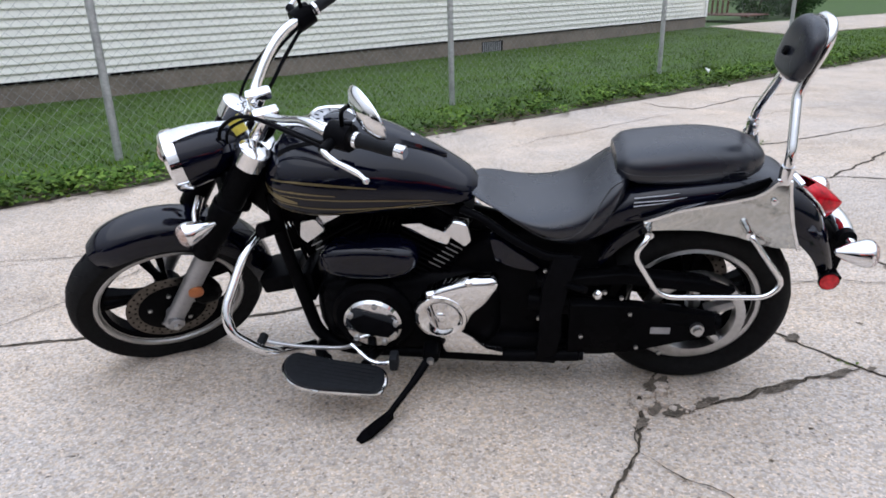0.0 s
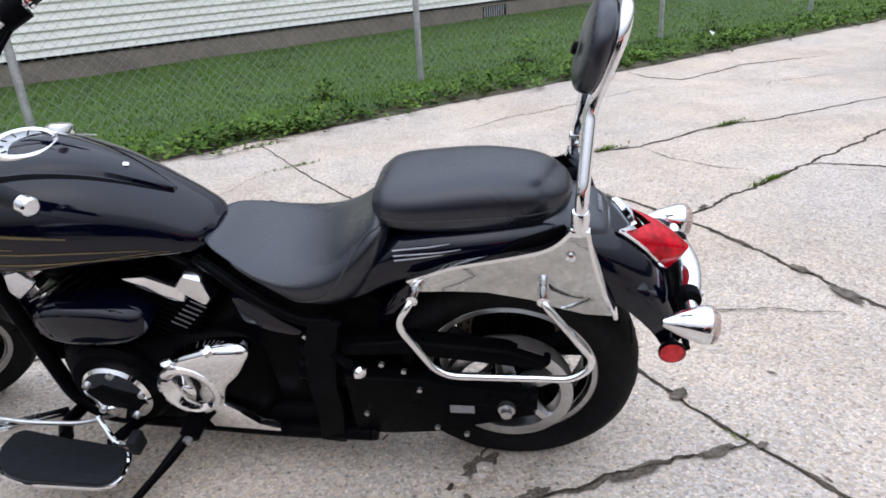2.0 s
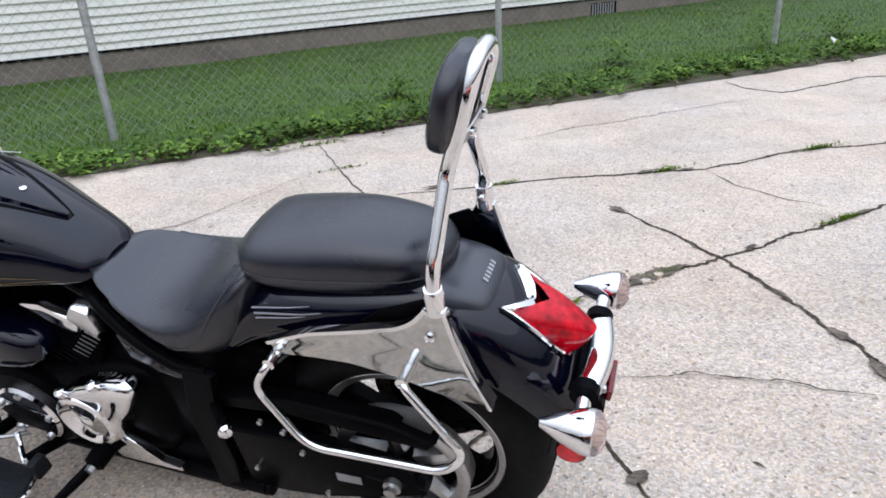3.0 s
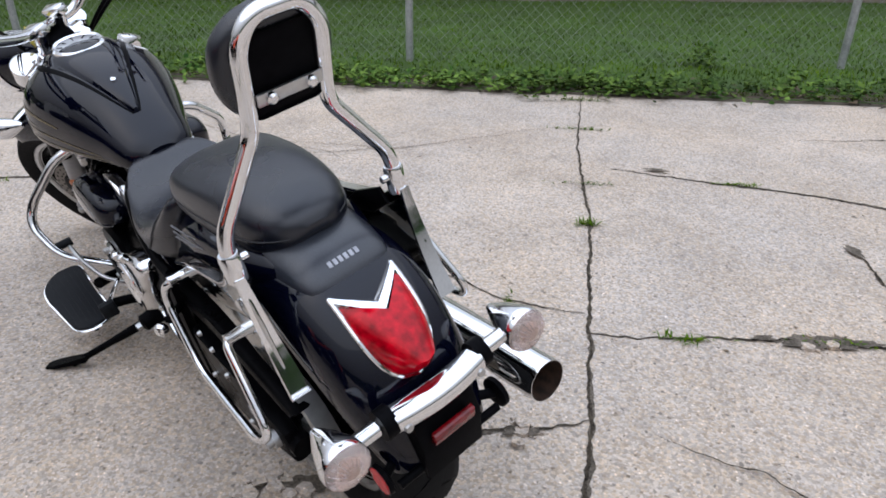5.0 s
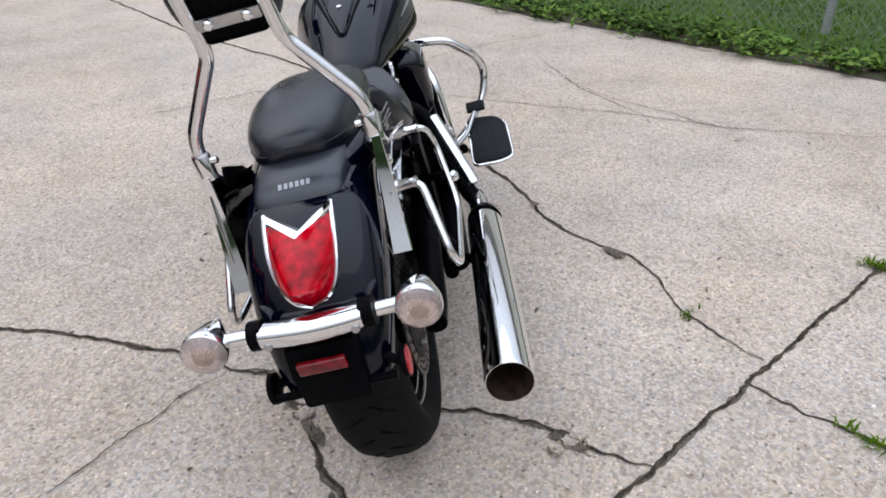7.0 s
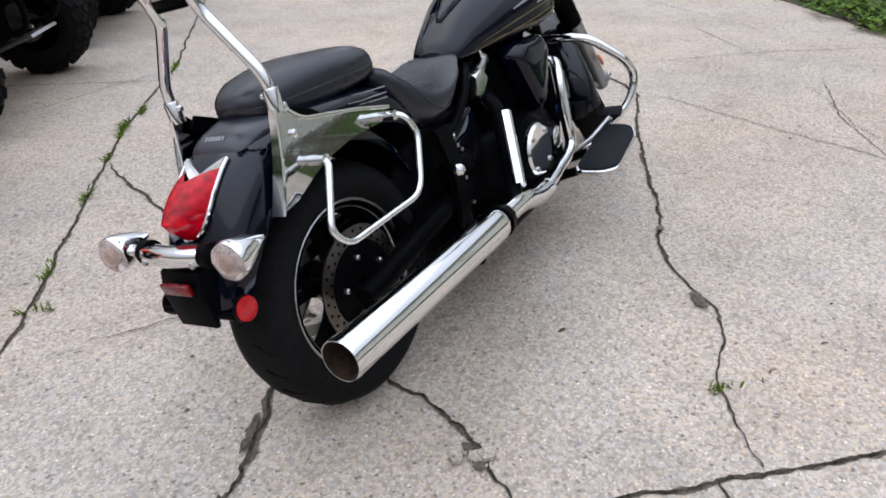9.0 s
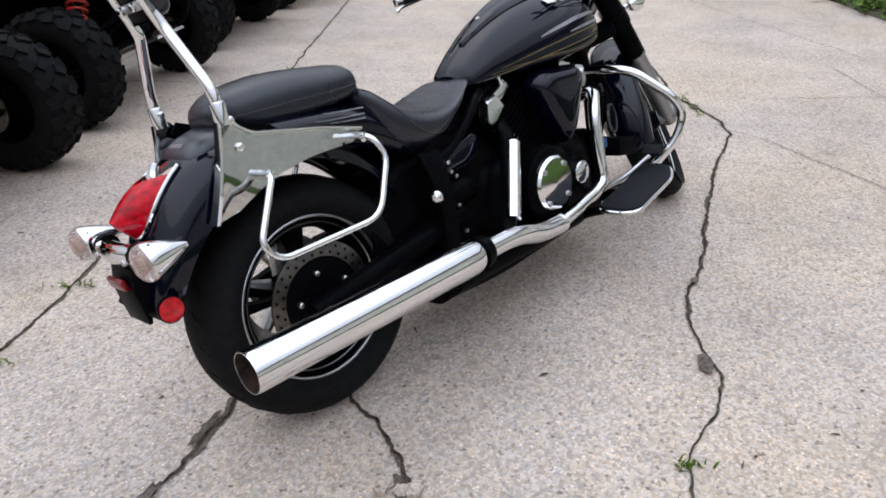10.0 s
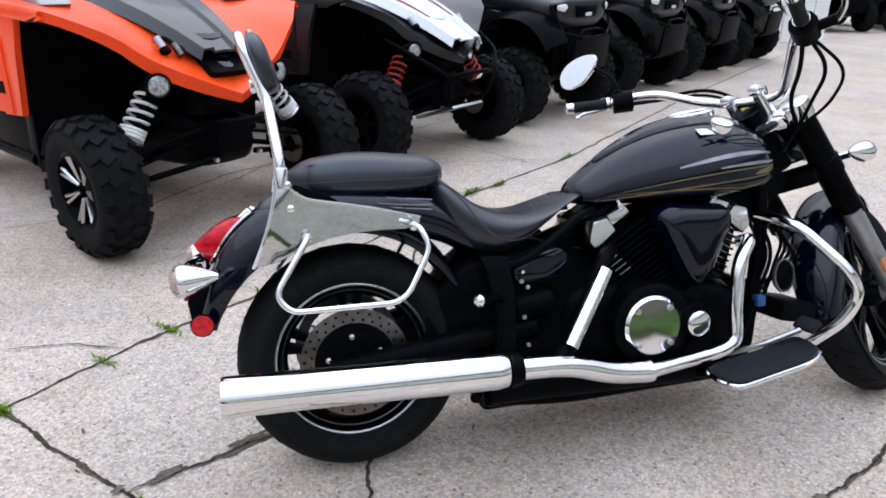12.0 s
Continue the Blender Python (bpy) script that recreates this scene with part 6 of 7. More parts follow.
def tuft(x, y, spread, count, hh=0.05):
    items = []
    for q in range(count):
        a = GR.uniform(0, 6.283)
        d = Vector((math.cos(a), math.sin(a), GR.uniform(0.3, 1.6))).normalized()
        u = GR.gauss(0, spread)
        items.append((Vector((x, y, 0.002)) + (AX if abs(y + 0.6 * x - 2.4) > 1.2 else NX) * u + Vector((GR.gauss(0, 0.008), GR.gauss(0, 0.008), 0)), d, GR.uniform(0.4, 1) * hh, GR.uniform(0.003, 0.007), 0.4))
    return leaf_cloud("grass_tuft", items, GRASS, "grass tuft growing in a paving joint", "grass")


for x, y, sp, ct, hh in ((0.33, 3.72, 0.03, 50, 0.055), (0.485, 2.975, 0.014, 26, 0.03), (0.58, 4.63, 0.05, 60, 0.04), (1.53, 4.94, 0.06, 90, 0.05), (2.48, 5.46, 0.08, 140, 0.06), (2.27, 4.19, 0.07, 110, 0.045), (1.40, 3.50, 0.07, 90, 0.03), (1.28, 1.13, 0.02, 20, 0.02), (1.50, 1.29, 0.03, 40, 0.03), (1.28, 1.12, 0.04, 36, 0.045), (1.79, 1.50, 0.03, 50, 0.05), (-0.48, -0.08, 0.06, 90, 0.065), (-0.74, -0.2, 0.04, 50, 0.05), (0.70, 0.76, 0.04, 26, 0.04), (0.2, 0.4, 0.05, 36, 0.05), (-1.5, -0.65, 0.08, 60, 0.05), (1.05, 3.19, 0.05, 50, 0.04), (-0.5, 4.88, 0.10, 60, 0.04), (0.05, 4.12, 0.08, 40, 0.04), (1.38, 2.06, 0.02, 8, 0.016), (0.9, 0.91, 0.05, 24, 0.04), (-0.9, 5.45, 0.1, 60, 0.06), (-2.2, 2.0, 0.1, 50, 0.04), (-0.14, 0.16, 0.05, 30, 0.05)):
    tuft(x, y, sp, ct, hh)

# dry leaf scraps and bits of twig scattered on the paving
items = []
for k in range(170):
    x, y = GR.uniform(-3.0, 4.0), GR.uniform(-0.5, 5.2)
    if al(0, 0).dot(NX) + Vector((x, y, 0)).dot(NX) > 4.9:
        continue
    a = GR.uniform(0, 6.283)
    items.append((Vector((x, y, 0.003)), Vector((math.cos(a), math.sin(a), 0.12)).normalized(), GR.uniform(0.008, 0.03), GR.uniform(0.003, 0.010), 0.2))
leaf_cloud("leaf_litter", items, LITTER, "brown leaf scraps and twig bits on the paving", "litter")

# chain-link fence
posts = [(-9.4, 5.6), (-5.9, 5.7), (-2.4, 5.75), (1.1, 5.80), (4.6, 6.12), (8.3, 6.22), (11.8, 6.3)]
fence = tagged(new("chain_link_fence"), "galvanised chain-link fence on thin round posts", "fence")
for s, n in posts:
    part("post", tube([al(s, n, -0.05), al(s, n, 1.30)], 0.031, 14, 0), GALV, fence)
    part("post_cap", lathe([(1.30, 0.031), (1.315, 0.028), (1.33, 0.012), (1.332, 0)], al(s, n, 0), (0, 0, 1), 14), GALV, fence)
for (s0, n0), (s1, n1) in zip(posts, posts[1:]):
    part("top_rail", tube([al(s0, n0, 1.27), al(s1, n1, 1.27)], 0.019, 10, 0), GALV, fence)
    g = bmesh.new()
    L = s1 - s0
    k = 0
    step = 0.085
    u = -1.2
    while u < L:
        for sg in (1, -1):
            a, b = (u, u + 1.2) if sg == 1 else (u + 1.2, u)
            za, zb = 0.06, 1.26
            pa, pb = [a, za], [b, zb]
            # cut at the two posts
            def cut(p, q, lim, hi):
                if (p[0] > lim) == hi and (q[0] > lim) != hi:
                    f = (lim - q[0]) / (p[0] - q[0])
                    return [lim, q[1] + (p[1] - q[1]) * f]
                return p
            pa, pb = cut(pa, pb, 0, False), cut(pb, pa, 0, False)
            pa, pb = cut(pa, pb, L, True), cut(pb, pa, L, True)
            if max(pa[0], pb[0]) <= L + 1e-6 and min(pa[0], pb[0]) >= -1e-6:
                f0, f1 = pa[0] / L, pb[0] / L
                tube([al(s0 + pa[0], n0 + (n1 - n0) * f0 - 0.03, pa[1]), al(s0 + pb[0], n0 + (n1 - n0) * f1 - 0.03 + sg * 0.003, pb[1])], 0.0010, 4, 0, g)
        u += step
    part("wire_mesh", g, WIRE, fence, smooth=False)

# house: foundation, clapboards, corner trim
house = tagged(new("house"), "house wall with cream clapboard siding over a grey-brown foundation", "house")


def wallpt(s, z, out=0.0):
    return al(s, 9.8 + 0.13 * (s - 0.66) - out, z)


def slab(s0, s1, z0, z1, o0, o1, top_out=None):
    """A long block on the wall's line; out: how far it stands proud at its foot and top."""
    g = bmesh.new()
    to = o1 if top_out is None else top_out
    pts = [(z0, o0), (z0, o1), (z1, to), (z1, o0)]
    link_rings(g, [[wallpt(s, z, o) for z, o in pts] for s in (s0, s1)])
    return g


W0, W1 = -14.0, 17.9
part("wall", slab(W0, W1, -0.1, 3.4, -0.25, 0.0), FOUND, house, smooth=False)
part("foundation", slab(W0, W1, -0.1, 0.335, -0.02, 0.028), FOUND, house, smooth=False)
part("corner_trim", slab(W1 - 0.10, W1 + 0.02, 0.33, 3.4, -0.02, 0.05), TRIM, house, smooth=False)
part("starter_strip", slab(W0, W1 - 0.1, 0.315, 0.345, 0.0, 0.045), MATTE, house, smooth=False)
for k in range(29):
    z = 0.33 + 0.104 * k
    part("clapboard", slab(W0, W1 - 0.10, z + 0.004, z + 0.106, 0.0, 0.034, 0.008), SIDING, house, smooth=False)
vent = part("vent", slab(8.9, 9.5, 0.06, 0.26, 0.0, 0.034), MATTE, house)
for k in range(9):
    part("vent_slat", slab(8.93 + 0.06 * k, 8.955 + 0.06 * k, 0.07, 0.25, 0.03, 0.042), GREYPL, vent, smooth=False)
# sloped roof slab out of view, added only for the chrome's reflections
g = bmesh.new()
link_rings(g, [[wallpt(s, z, o) for z, o in ((3.46, 0.5), (3.52, 0.5), (6.6, -4.5), (6.5, -4.5))] for s in (W0, W1 + 0.3)])
part("unseen_roof", g, ROOFING, house, smooth=False)
part("eaves", slab(W0, W1 + 0.3, 3.4, 3.5, -0.3, 0.45), TRIM, house, smooth=False)

# garden beyond the house: path slab, dark deck, bushes
g = bmesh.new()
c = [(7.6, 20.2), (7.9, 16.3), (20, 22.5), (18, 26)]
link_rings(g, [[Vector((x, y, 0.03)) for x, y in c], [Vector((x, y, 0.085)) for x, y in c]])
tagged(part("garden_path", g, CONCRETE, smooth=False), "pale concrete garden path across the lawn", "path", kind="structure")
deck = tagged(new("deck"), "low dark red-brown timber deck by the house corner", "deck")
for k in range(14):
    o = Vector((0.13, 0.1, 0)) * k
    part("board", box(8.6 + o.x * 0.5, 23.6 - o.y * 1.6, 0.28, 1.3, 0.14, 0.03, 0, turn=Matrix.Rotation(radians(40), 4, "Z")), DECK, deck, smooth=False)
for k in range(6):
    part("picket", box(8.2 + 0.2 * k, 22.6 + 0.1 * k, 0.7, 0.05, 0.05, 0.9, 0), DECK, deck, smooth=False)
BR = random.Random(5)


def bush(x, y, r, h):
    b = tagged(new("bush"), "dense dark green garden bush", "bush")
    b.matrix_basis = Matrix.Translation((x, y, 0))
    g = bmesh.new()
    for k in range(7):
        a = 6.283 * k / 7
        tube([(0, 0, 0), (math.cos(a) * r * 0.3, math.sin(a) * r * 0.3, h * 0.4), (math.cos(a) * r * 0.6, math.sin(a) * r * 0.6, h * 0.8)], (0.03, 0.008), 6, 0.1, g)
    part("stem", g, SOIL, b)
    vs, fs = [], []
    for k in range(2600):
        d = Vector((BR.gauss(0, 1), BR.gauss(0, 1), BR.gauss(0, 1))).normalized()
        rr = 0.6 + 0.4 * BR.random() + 0.2 * noise.noise(d * 2.5)
        p = Vector((d.x * r * rr, d.y * r * rr, h * 0.5 + d.z * h * 0.5 * rr))
        u = Vector((BR.gauss(0, 1), BR.gauss(0, 1), BR.gauss(0, 1))).normalized()
        w = u.orthogonal().normalized()
        q = BR.uniform(0.04, 0.09)
        i = len(vs)
        vs += [p - u * q, p + w * q * 0.5, p + u * q, p - w * q * 0.5]
        fs.append((i, i + 1, i + 2, i + 3))
    me = bpy.data.meshes.new("leaves")
    me.from_pydata([tuple(v) for v in vs], [], fs)
    me.materials.append(BUSH)
    ob = new("leaves", me)
    ob.parent = b
    tagged(ob, kind="stuff")


for x, y, r, h in ((10.4, 23.6, 0.9, 1.7), (11.9, 24.2, 0.9, 2.0), (12.6, 26.0, 1.2, 1.6)):
    bush(x, y, r, h)
shed = tagged(new("shed"), "pale grey sheet-metal shed at the end of the row", "shed")
for k in range(8):
    part("wall_sheet", box(-8.6 - 0.29 * k, -7.35 + 0.075 * k, 1.4, 0.28, 0.05, 2.8, 0.01, turn=Matrix.Rotation(radians(-14.5), 4, "Z")), TRIM, shed, smooth=False)
part("shed_body", box(-9.9, -8.1, 1.38, 2.3, 1.5, 2.72, 0, turn=Matrix.Rotation(radians(-14.5), 4, "Z")), TRIM, shed, smooth=False)
# unseen belt of trees added all round, a dark horizon for the reflections
TR = random.Random(31)
vs, fs = [], []
for k in range(9000):
    a = TR.uniform(0, 6.283)
    top = 6.5 + 3.0 * noise.noise((math.cos(a) * 7, math.sin(a) * 7, 1.0))
    c = Vector((math.cos(a) * 60, math.sin(a) * 60, max(0.3, top * TR.random() ** 0.8)))
    c += Vector((TR.gauss(0, 1.2), TR.gauss(0, 1.2), 0))
    u = Vector((TR.gauss(0, 1), TR.gauss(0, 1), TR.gauss(0, 1))).normalized()
    w = u.orthogonal().normalized()
    q = TR.uniform(0.5, 1.1)
    i = len(vs)
    vs += [c - u * q, c + w * q * 0.7, c + u * q, c - w * q * 0.7]
    fs.append((i, i + 1, i + 2, i + 3))
me = bpy.data.meshes.new("unseen_tree_belt")
me.from_pydata([tuple(v) for v in vs], [], fs)
me.materials.append(BUSH)
tagged(new("unseen_tree_belt", me), "unseen distant belt of dark green trees, added for reflections", "trees", kind="stuff")
scrap = part("paper_scrap", link_rings(bmesh.new(), [[al(8.45 + dx, 5.55 + dy, 0.10 + dz) for dx, dy, dz in ((0, 0, 0), (0.05, 0.01, 0.03), (0.07, 0.05, 0.02), (0.01, 0.06, 0.05))], [al(8.45 + dx, 5.55 + dy, 0.12 + dz) for dx, dy, dz in ((0, 0, 0), (0.05, 0.01, 0.03), (0.07, 0.05, 0.02), (0.01, 0.06, 0.05))]]), WHITE)
tagged(scrap, "crumpled white paper scrap in the weeds", "litter")


# ---- the row of side-by-side off-road vehicles ----
def knobbly_wheel(parent, x, y, r, w, side, spoke_mat):
    t = w / 2
    wh = part("wheel", lathe([(-t * 0.78, r * 0.54), (-t * 0.96, r * 0.66), (-t, r * 0.78), (-t * 0.86, r * 0.89), (-t * 0.5, r * 0.945), (0, r * 0.955), (t * 0.5, r * 0.945), (t * 0.86, r * 0.89), (t, r * 0.78), (t * 0.96, r * 0.66), (t * 0.78, r * 0.54)], (x, y, r), seg=44), RUBBER, parent, "knobbly off-road tyre on a dark alloy rim")
    g = bmesh.new()
    for k in range(20):
        a = 2 * math.pi * k / 20
        for yy, rad, tip, skew, ly, lz in ((-0.80, 0.905, 0.75, 0.25, 0.30, 0.17), (-0.30, 0.955, 0.15, 0.55, 0.36, 0.12), (0.30, 0.955, -0.15, -0.55, 0.36, 0.12), (0.80, 0.905, -0.75, -0.25, 0.30, 0.17)):
            aa = a + (0.0 if yy < 0 else 0.157) + (0.08 if abs(yy) > 0.5 else 0.0)
            m = Matrix.Translation((x, y, r)) @ Matrix.Rotation(-aa, 4, "Y") @ Matrix.Translation((r * rad, yy * t, 0)) @ Matrix.Rotation(-tip, 4, "Z") @ Matrix.Rotation(skew, 4, "X")
            bmesh.ops.create_cube(g, size=1, matrix=m @ Matrix.Diagonal((r * 0.075, t * ly * 1.55, r * lz, 1)))
    tagged(part("lug", g, RUBBER, wh, smooth=False), kind="stuff")
    part("rim", lathe([(t * 0.82, r * 0.56), (t * 0.86, r * 0.5), (t * 0.5, r * 0.46), (t * 0.35, r * 0.2), (t * 0.45, 0.0)], (x, y, r), (0, side, 0), 32), SATIN, wh)
    g = bmesh.new()
    for k in range(7):
        a = 2 * math.pi * k / 7
        d = Vector((math.cos(a), 0, math.sin(a)))
        for q in (-0.10, 0.10):
            d2 = Vector((math.cos(a + q), 0, math.sin(a + q)))
            o = Vector((x, y, r))
            tube([o + d * r * 0.12 + Vector((0, side * t * 0.55, 0)), o + d2 * r * 0.49 + Vector((0, side * t * 0.74, 0))], (0.007, 0.010), 5, 0, g)
    part("rim_spoke", g, spoke_mat, wh)
    return wh


def coil(p, q, r, wire, turns, n=12):
    p, q = Vector(p), Vector(q)
    ax = (q - p).normalized()
    u = ax.orthogonal().normalized()
    v = ax.cross(u)
    pts = []
    for k in range(int(turns * n) + 1):
        a = 2 * math.pi * k / n
        pts.append(p.lerp(q, k / (turns * n)) + u * r * math.cos(a) + v * r * math.sin(a))
    return tube(pts, wire, 6, 0)


def sheet(rows, thick=0.008):
    g = link_rings(bmesh.new(), rows, closed=False, caps=False)
    bmesh.ops.recalc_face_normals(g, faces=g.faces)
    bmesh.ops.solidify(g, geom=g.faces[:], thickness=thick)
    return g


def buggy(label, body, hood, spring, seat_col, bull_bar, spoke_mat, lift=0.0, slats=4):
    """A side-by-side buggy: x ahead, y left, origin on the ground under the front axle; lift: how much higher its bonnet is."""
    v = tagged(new("side_by_side"), label, "off-road vehicle", "vehicles parked in a row")
    for x in (0.0, -2.2):
        for s in (1, -1):
            knobbly_wheel(v, x, s * 0.65, 0.335, 0.225, s, spoke_mat)
    part("chassis", hull([(-2.6, 0.45, 0.75, 0.25), (-2.3, 0.32, 0.85, 0.34), (-1.0, 0.27, 0.62, 0.34), (-0.3, 0.30, 0.66, 0.22), (0.10, 0.34, 0.60, 0.15), (0.20, 0.42, 0.56, 0.10)], 20, 20, 4, 4), SATIN, v, "dark chassis and skid plate")
    part("bulkhead", plate([(-0.58, 0.32), (-0.50, 1.0 + lift), (-0.60, 1.04 + lift), (-0.68, 0.32)], 0, 1.34, 0.01), SATIN, v)
    part("front_hoop", tube([(0.05, 0.13, 0.50), (0.26, 0.13, 0.60), (0.31, 0.08, 0.60), (0.31, -0.08, 0.60), (0.26, -0.13, 0.60), (0.05, -0.13, 0.50)], 0.018, 10, 0.04), SATIN, v)
    for s in (1, -1):
        part("shock", tube([(0.035, s * 0.515, 0.44), (-0.005, s * 0.25, 0.86)], 0.020, 12, 0), SATIN, v)
        low, mid, high = Vector((0.030, s * 0.470, 0.540)), Vector((0.026, s * 0.440, 0.584)), Vector((0.012, s * 0.342, 0.720))
        part("spring", coil(low, mid, 0.056, 0.0095, 3.2), spring, v, "coil spring over the shock absorber")
        part("spring", coil(mid, high, 0.054, 0.0085, 3.8), spring, v)
        part("shock_body", tube([high, high + (high - low).normalized() * 0.14], 0.046, 14, 0), SATIN, v)
        part("spring_seat", lathe([(-0.012, 0.0), (-0.012, 0.05), (0.004, 0.066), (0.010, 0.066), (0.010, 0)], low, low - mid, 18), STEEL, v)
        for x0, z0, z1, r in ((0.18, 0.40, 0.32, 0.016), (-0.26, 0.40, 0.32, 0.016), (0.14, 0.56, 0.44, 0.014), (-0.20, 0.56, 0.44, 0.014)):
            part("suspension_arm", tube([(x0, s * 0.12, z0), (x0 * 0.25, s * 0.54, z1)], r, 10, 0), SATIN, v)
            part("pivot_bolt", lathe([(0, 0), (0, 0.012), (0.02, 0.012), (0.022, 0)], (x0 + 0.015, s * 0.13, z0), (1, 0, 0), 8), STEEL, v)
        part("steering_rod", tube([(0.12, s * 0.12, 0.50), (0.10, s * 0.52, 0.41)], 0.009, 8, 0), SATIN, v)
        part("brake_disc", lathe([(-0.004, 0.11), (0.004, 0.11), (0.004, 0.05), (-0.004, 0.05)], (0, s * 0.49, 0.34), seg=24, closed=True), DISC, v)
        # wing: a thin panel from the beak out over the wheel, open below
        rows = []
        for k in range(13):
            y = 0.70 * k / 12
            xf = 0.30 - 0.50 * y ** 1.15 - 0.10 * max(0, y - 0.52) / 0.18
            zf = 0.725 + 0.40 * y + 0.25 * y * y - 0.04 * (y / 0.70) ** 6 + 0.032 * min(1, max(0, (y - 0.38) / 0.10)) + lift
            xb, zb = -0.75, 1.16 - 0.02 * (y / 0.70) ** 2 + lift
            row = [(xf - 0.02, s * y, zf - 0.045 - 0.022 * math.sin(math.pi * min(1, y / 0.60)))]
            for q in range(9):
                u = q / 8
                row.append((xf + (xb - xf) * u, s * y, zf + (zb - zf) * (1 - (1 - u) ** 1.6)))
            rows.append(row)
        last = rows[-1]
        rows.append([(x, s * 0.712, z - 0.025 * min(1, q / 3)) for q, (x, yy, z) in enumerate(last)])
        rows.append([(x, s * 0.710, z - 0.060 * min(1, q / 3)) for q, (x, yy, z) in enumerate(last)])
        part("front_mudguard", sheet(rows), body, v, "wide beaked front mudguard panel")
        part("arch_strip", plate([(-0.42, 1.09 + lift), (-0.50, 0.90), (-0.56, 0.66), (-0.56, 0.60), (-0.80, 0.58), (-0.80, 1.10 + lift)], s * 0.69, 0.03, 0.006), body, v)
        part("side_panel", plate([(-0.64, 0.98), (-0.66, 0.60), (-1.62, 0.56), (-1.72, 0.95), (-1.2, 0.80)], s * 0.70, 0.03, 0.008), body, v, "side door panel")
        part("door_band", plate([(-0.70, 0.76), (-0.70, 0.70), (-1.50, 0.66), (-1.50, 0.72)], s * 0.717, 0.008, 0.002), MATTE, v)
        part("rocker_panel", plate([(-0.60, 0.62), (-0.58, 0.34), (-1.72, 0.34), (-1.72, 0.62)], s * 0.655, 0.02, 0.004), SATIN, v)
        part("sill", tube([(-0.62, s * 0.66, 0.36), (-1.7, s * 0.66, 0.36)], 0.03, 10, 0), SATIN, v)
        rows = []
        for k in range(11):
            a = math.pi * (0.06 + 0.88 * k / 10)
            rows.append([(-2.2 + math.cos(a) * 0.52, s * 0.34, 0.50 + math.sin(a) * 0.50), (-2.2 + math.cos(a) * 0.52, s * 0.74, 0.48 + math.sin(a) * 0.50)])
        part("rear_mudguard", sheet(rows), body, v)
        hl = part("headlamp", lathe([(-0.10, 0.03), (-0.04, 0.050), (0.02, 0.060), (0.022, 0.050)], (0.13, s * 0.345, 0.785 + lift), (1, s * 0.25, 0.0), 24), MATTE, v, "round headlamp with a clear lens")
        part("lens", lathe([(0.012, 0.052), (0.022, 0.038), (0.027, 0.0)], (0.13, s * 0.345, 0.785 + lift), (1, s * 0.25, 0.0), 24), LAMPGL, hl)
        part("reservoir_cap", tube([(0.078, s * 0.249, 0.921 + lift), (0.062, s * 0.252, 0.939 + lift)], 0.025, 12, 0), SATIN, v)
        part("reservoir", tube([(0.10, s * 0.185, 0.905 + lift), (0.055, s * 0.195, 0.955 + lift)], 0.018, 12, 0), DISC, v)
        part("reservoir_hose", tube([(0.055, s * 0.195, 0.955 + lift), (0.0, s * 0.21, 0.985 + lift), (-0.05, s * 0.24, 0.97 + lift)], 0.011, 8, 0.03), MATTE, v)
        part("reservoir", tube([(0.07, s * 0.25, 0.93 + lift), (0.02, s * 0.26, 0.985 + lift)], 0.020, 12, 0), DULL, v, "silver shock reservoir through the bonnet")
        part("seat", hull([(-1.95, 0.55, 1.3, 0.12), (-1.85, 0.5, 1.36, 0.20), (-1.7, 0.5, 0.8, 0.22), (-1.35, 0.5, 0.68, 0.22), (-1.25, 0.52, 0.62, 0.16)], 14, 20, 3.5, 3.5), seat_col, v, "bucket seat", where=Matrix.Translation((0, s * 0.31, 0)))
        part("cheek", plate([(-0.40, 1.13), (-0.85, 1.30), (-0.95, 1.12), (-0.62, 1.02)], s * 0.50, 0.16, 0.03), seat_col, v, where=Matrix.Translation((0, 0, lift)))
    rows = []
    for k in range(13):
        u = k / 12
        x = -0.85 + (1.03 if slats > 1 else 1.17) * u
        w = (0.30 if slats > 1 else 0.33) - 0.18 * u ** 1.4
        z = 1.205 - 0.05 * u - (0.225 if slats > 1 else 0.30) * u ** 2.0 + lift
        rows.append([(x, w * 1.12, z - 0.045), (x, w * 0.92, z + 0.008), (x, w * 0.5, z + 0.012), (x, w * 0.42, z - 0.006), (x, 0.0, z - 0.003), (x, -w * 0.42, z - 0.006), (x, -w * 0.5, z + 0.012), (x, -w * 0.92, z + 0.008), (x, -w * 1.12, z - 0.045)])
    bonnet = part("bonnet", sheet(rows, 0.012), hood, v, "ridged bonnet panel")
    if slats == 1:
        for sd in (1, -1):
            stripe_rows = []
            for k in range(13):
                u = 0.30 + 0.5 * k / 12
                w = (0.33 - 0.18 * u ** 1.4) * 0.62
                z = 1.205 - 0.05 * u - 0.30 * u ** 2.0 + lift + 0.018
                h = 0.022 * (1 - k / 12) + 0.003
                stripe_rows.append([(-0.85 + 1.17 * u, sd * (w - h), z), (-0.85 + 1.17 * u, sd * (w + h), z)])
            part("bonnet_stripe", sheet(stripe_rows, 0.004), SPRINGR, bonnet, "red tapering stripe")
    for k in range(slats):
        x, z, w = 0.075 + 0.042 * k, 0.972 - 0.042 * k + lift, 0.150 - 0.020 * k
        rows = [(x - 0.055, w, z + 0.022), (x - 0.010, w * 0.55, z + 0.006), (x + 0.020, 0.0, z), (x - 0.010, -w * 0.55, z + 0.006), (x - 0.055, -w, z + 0.022)]
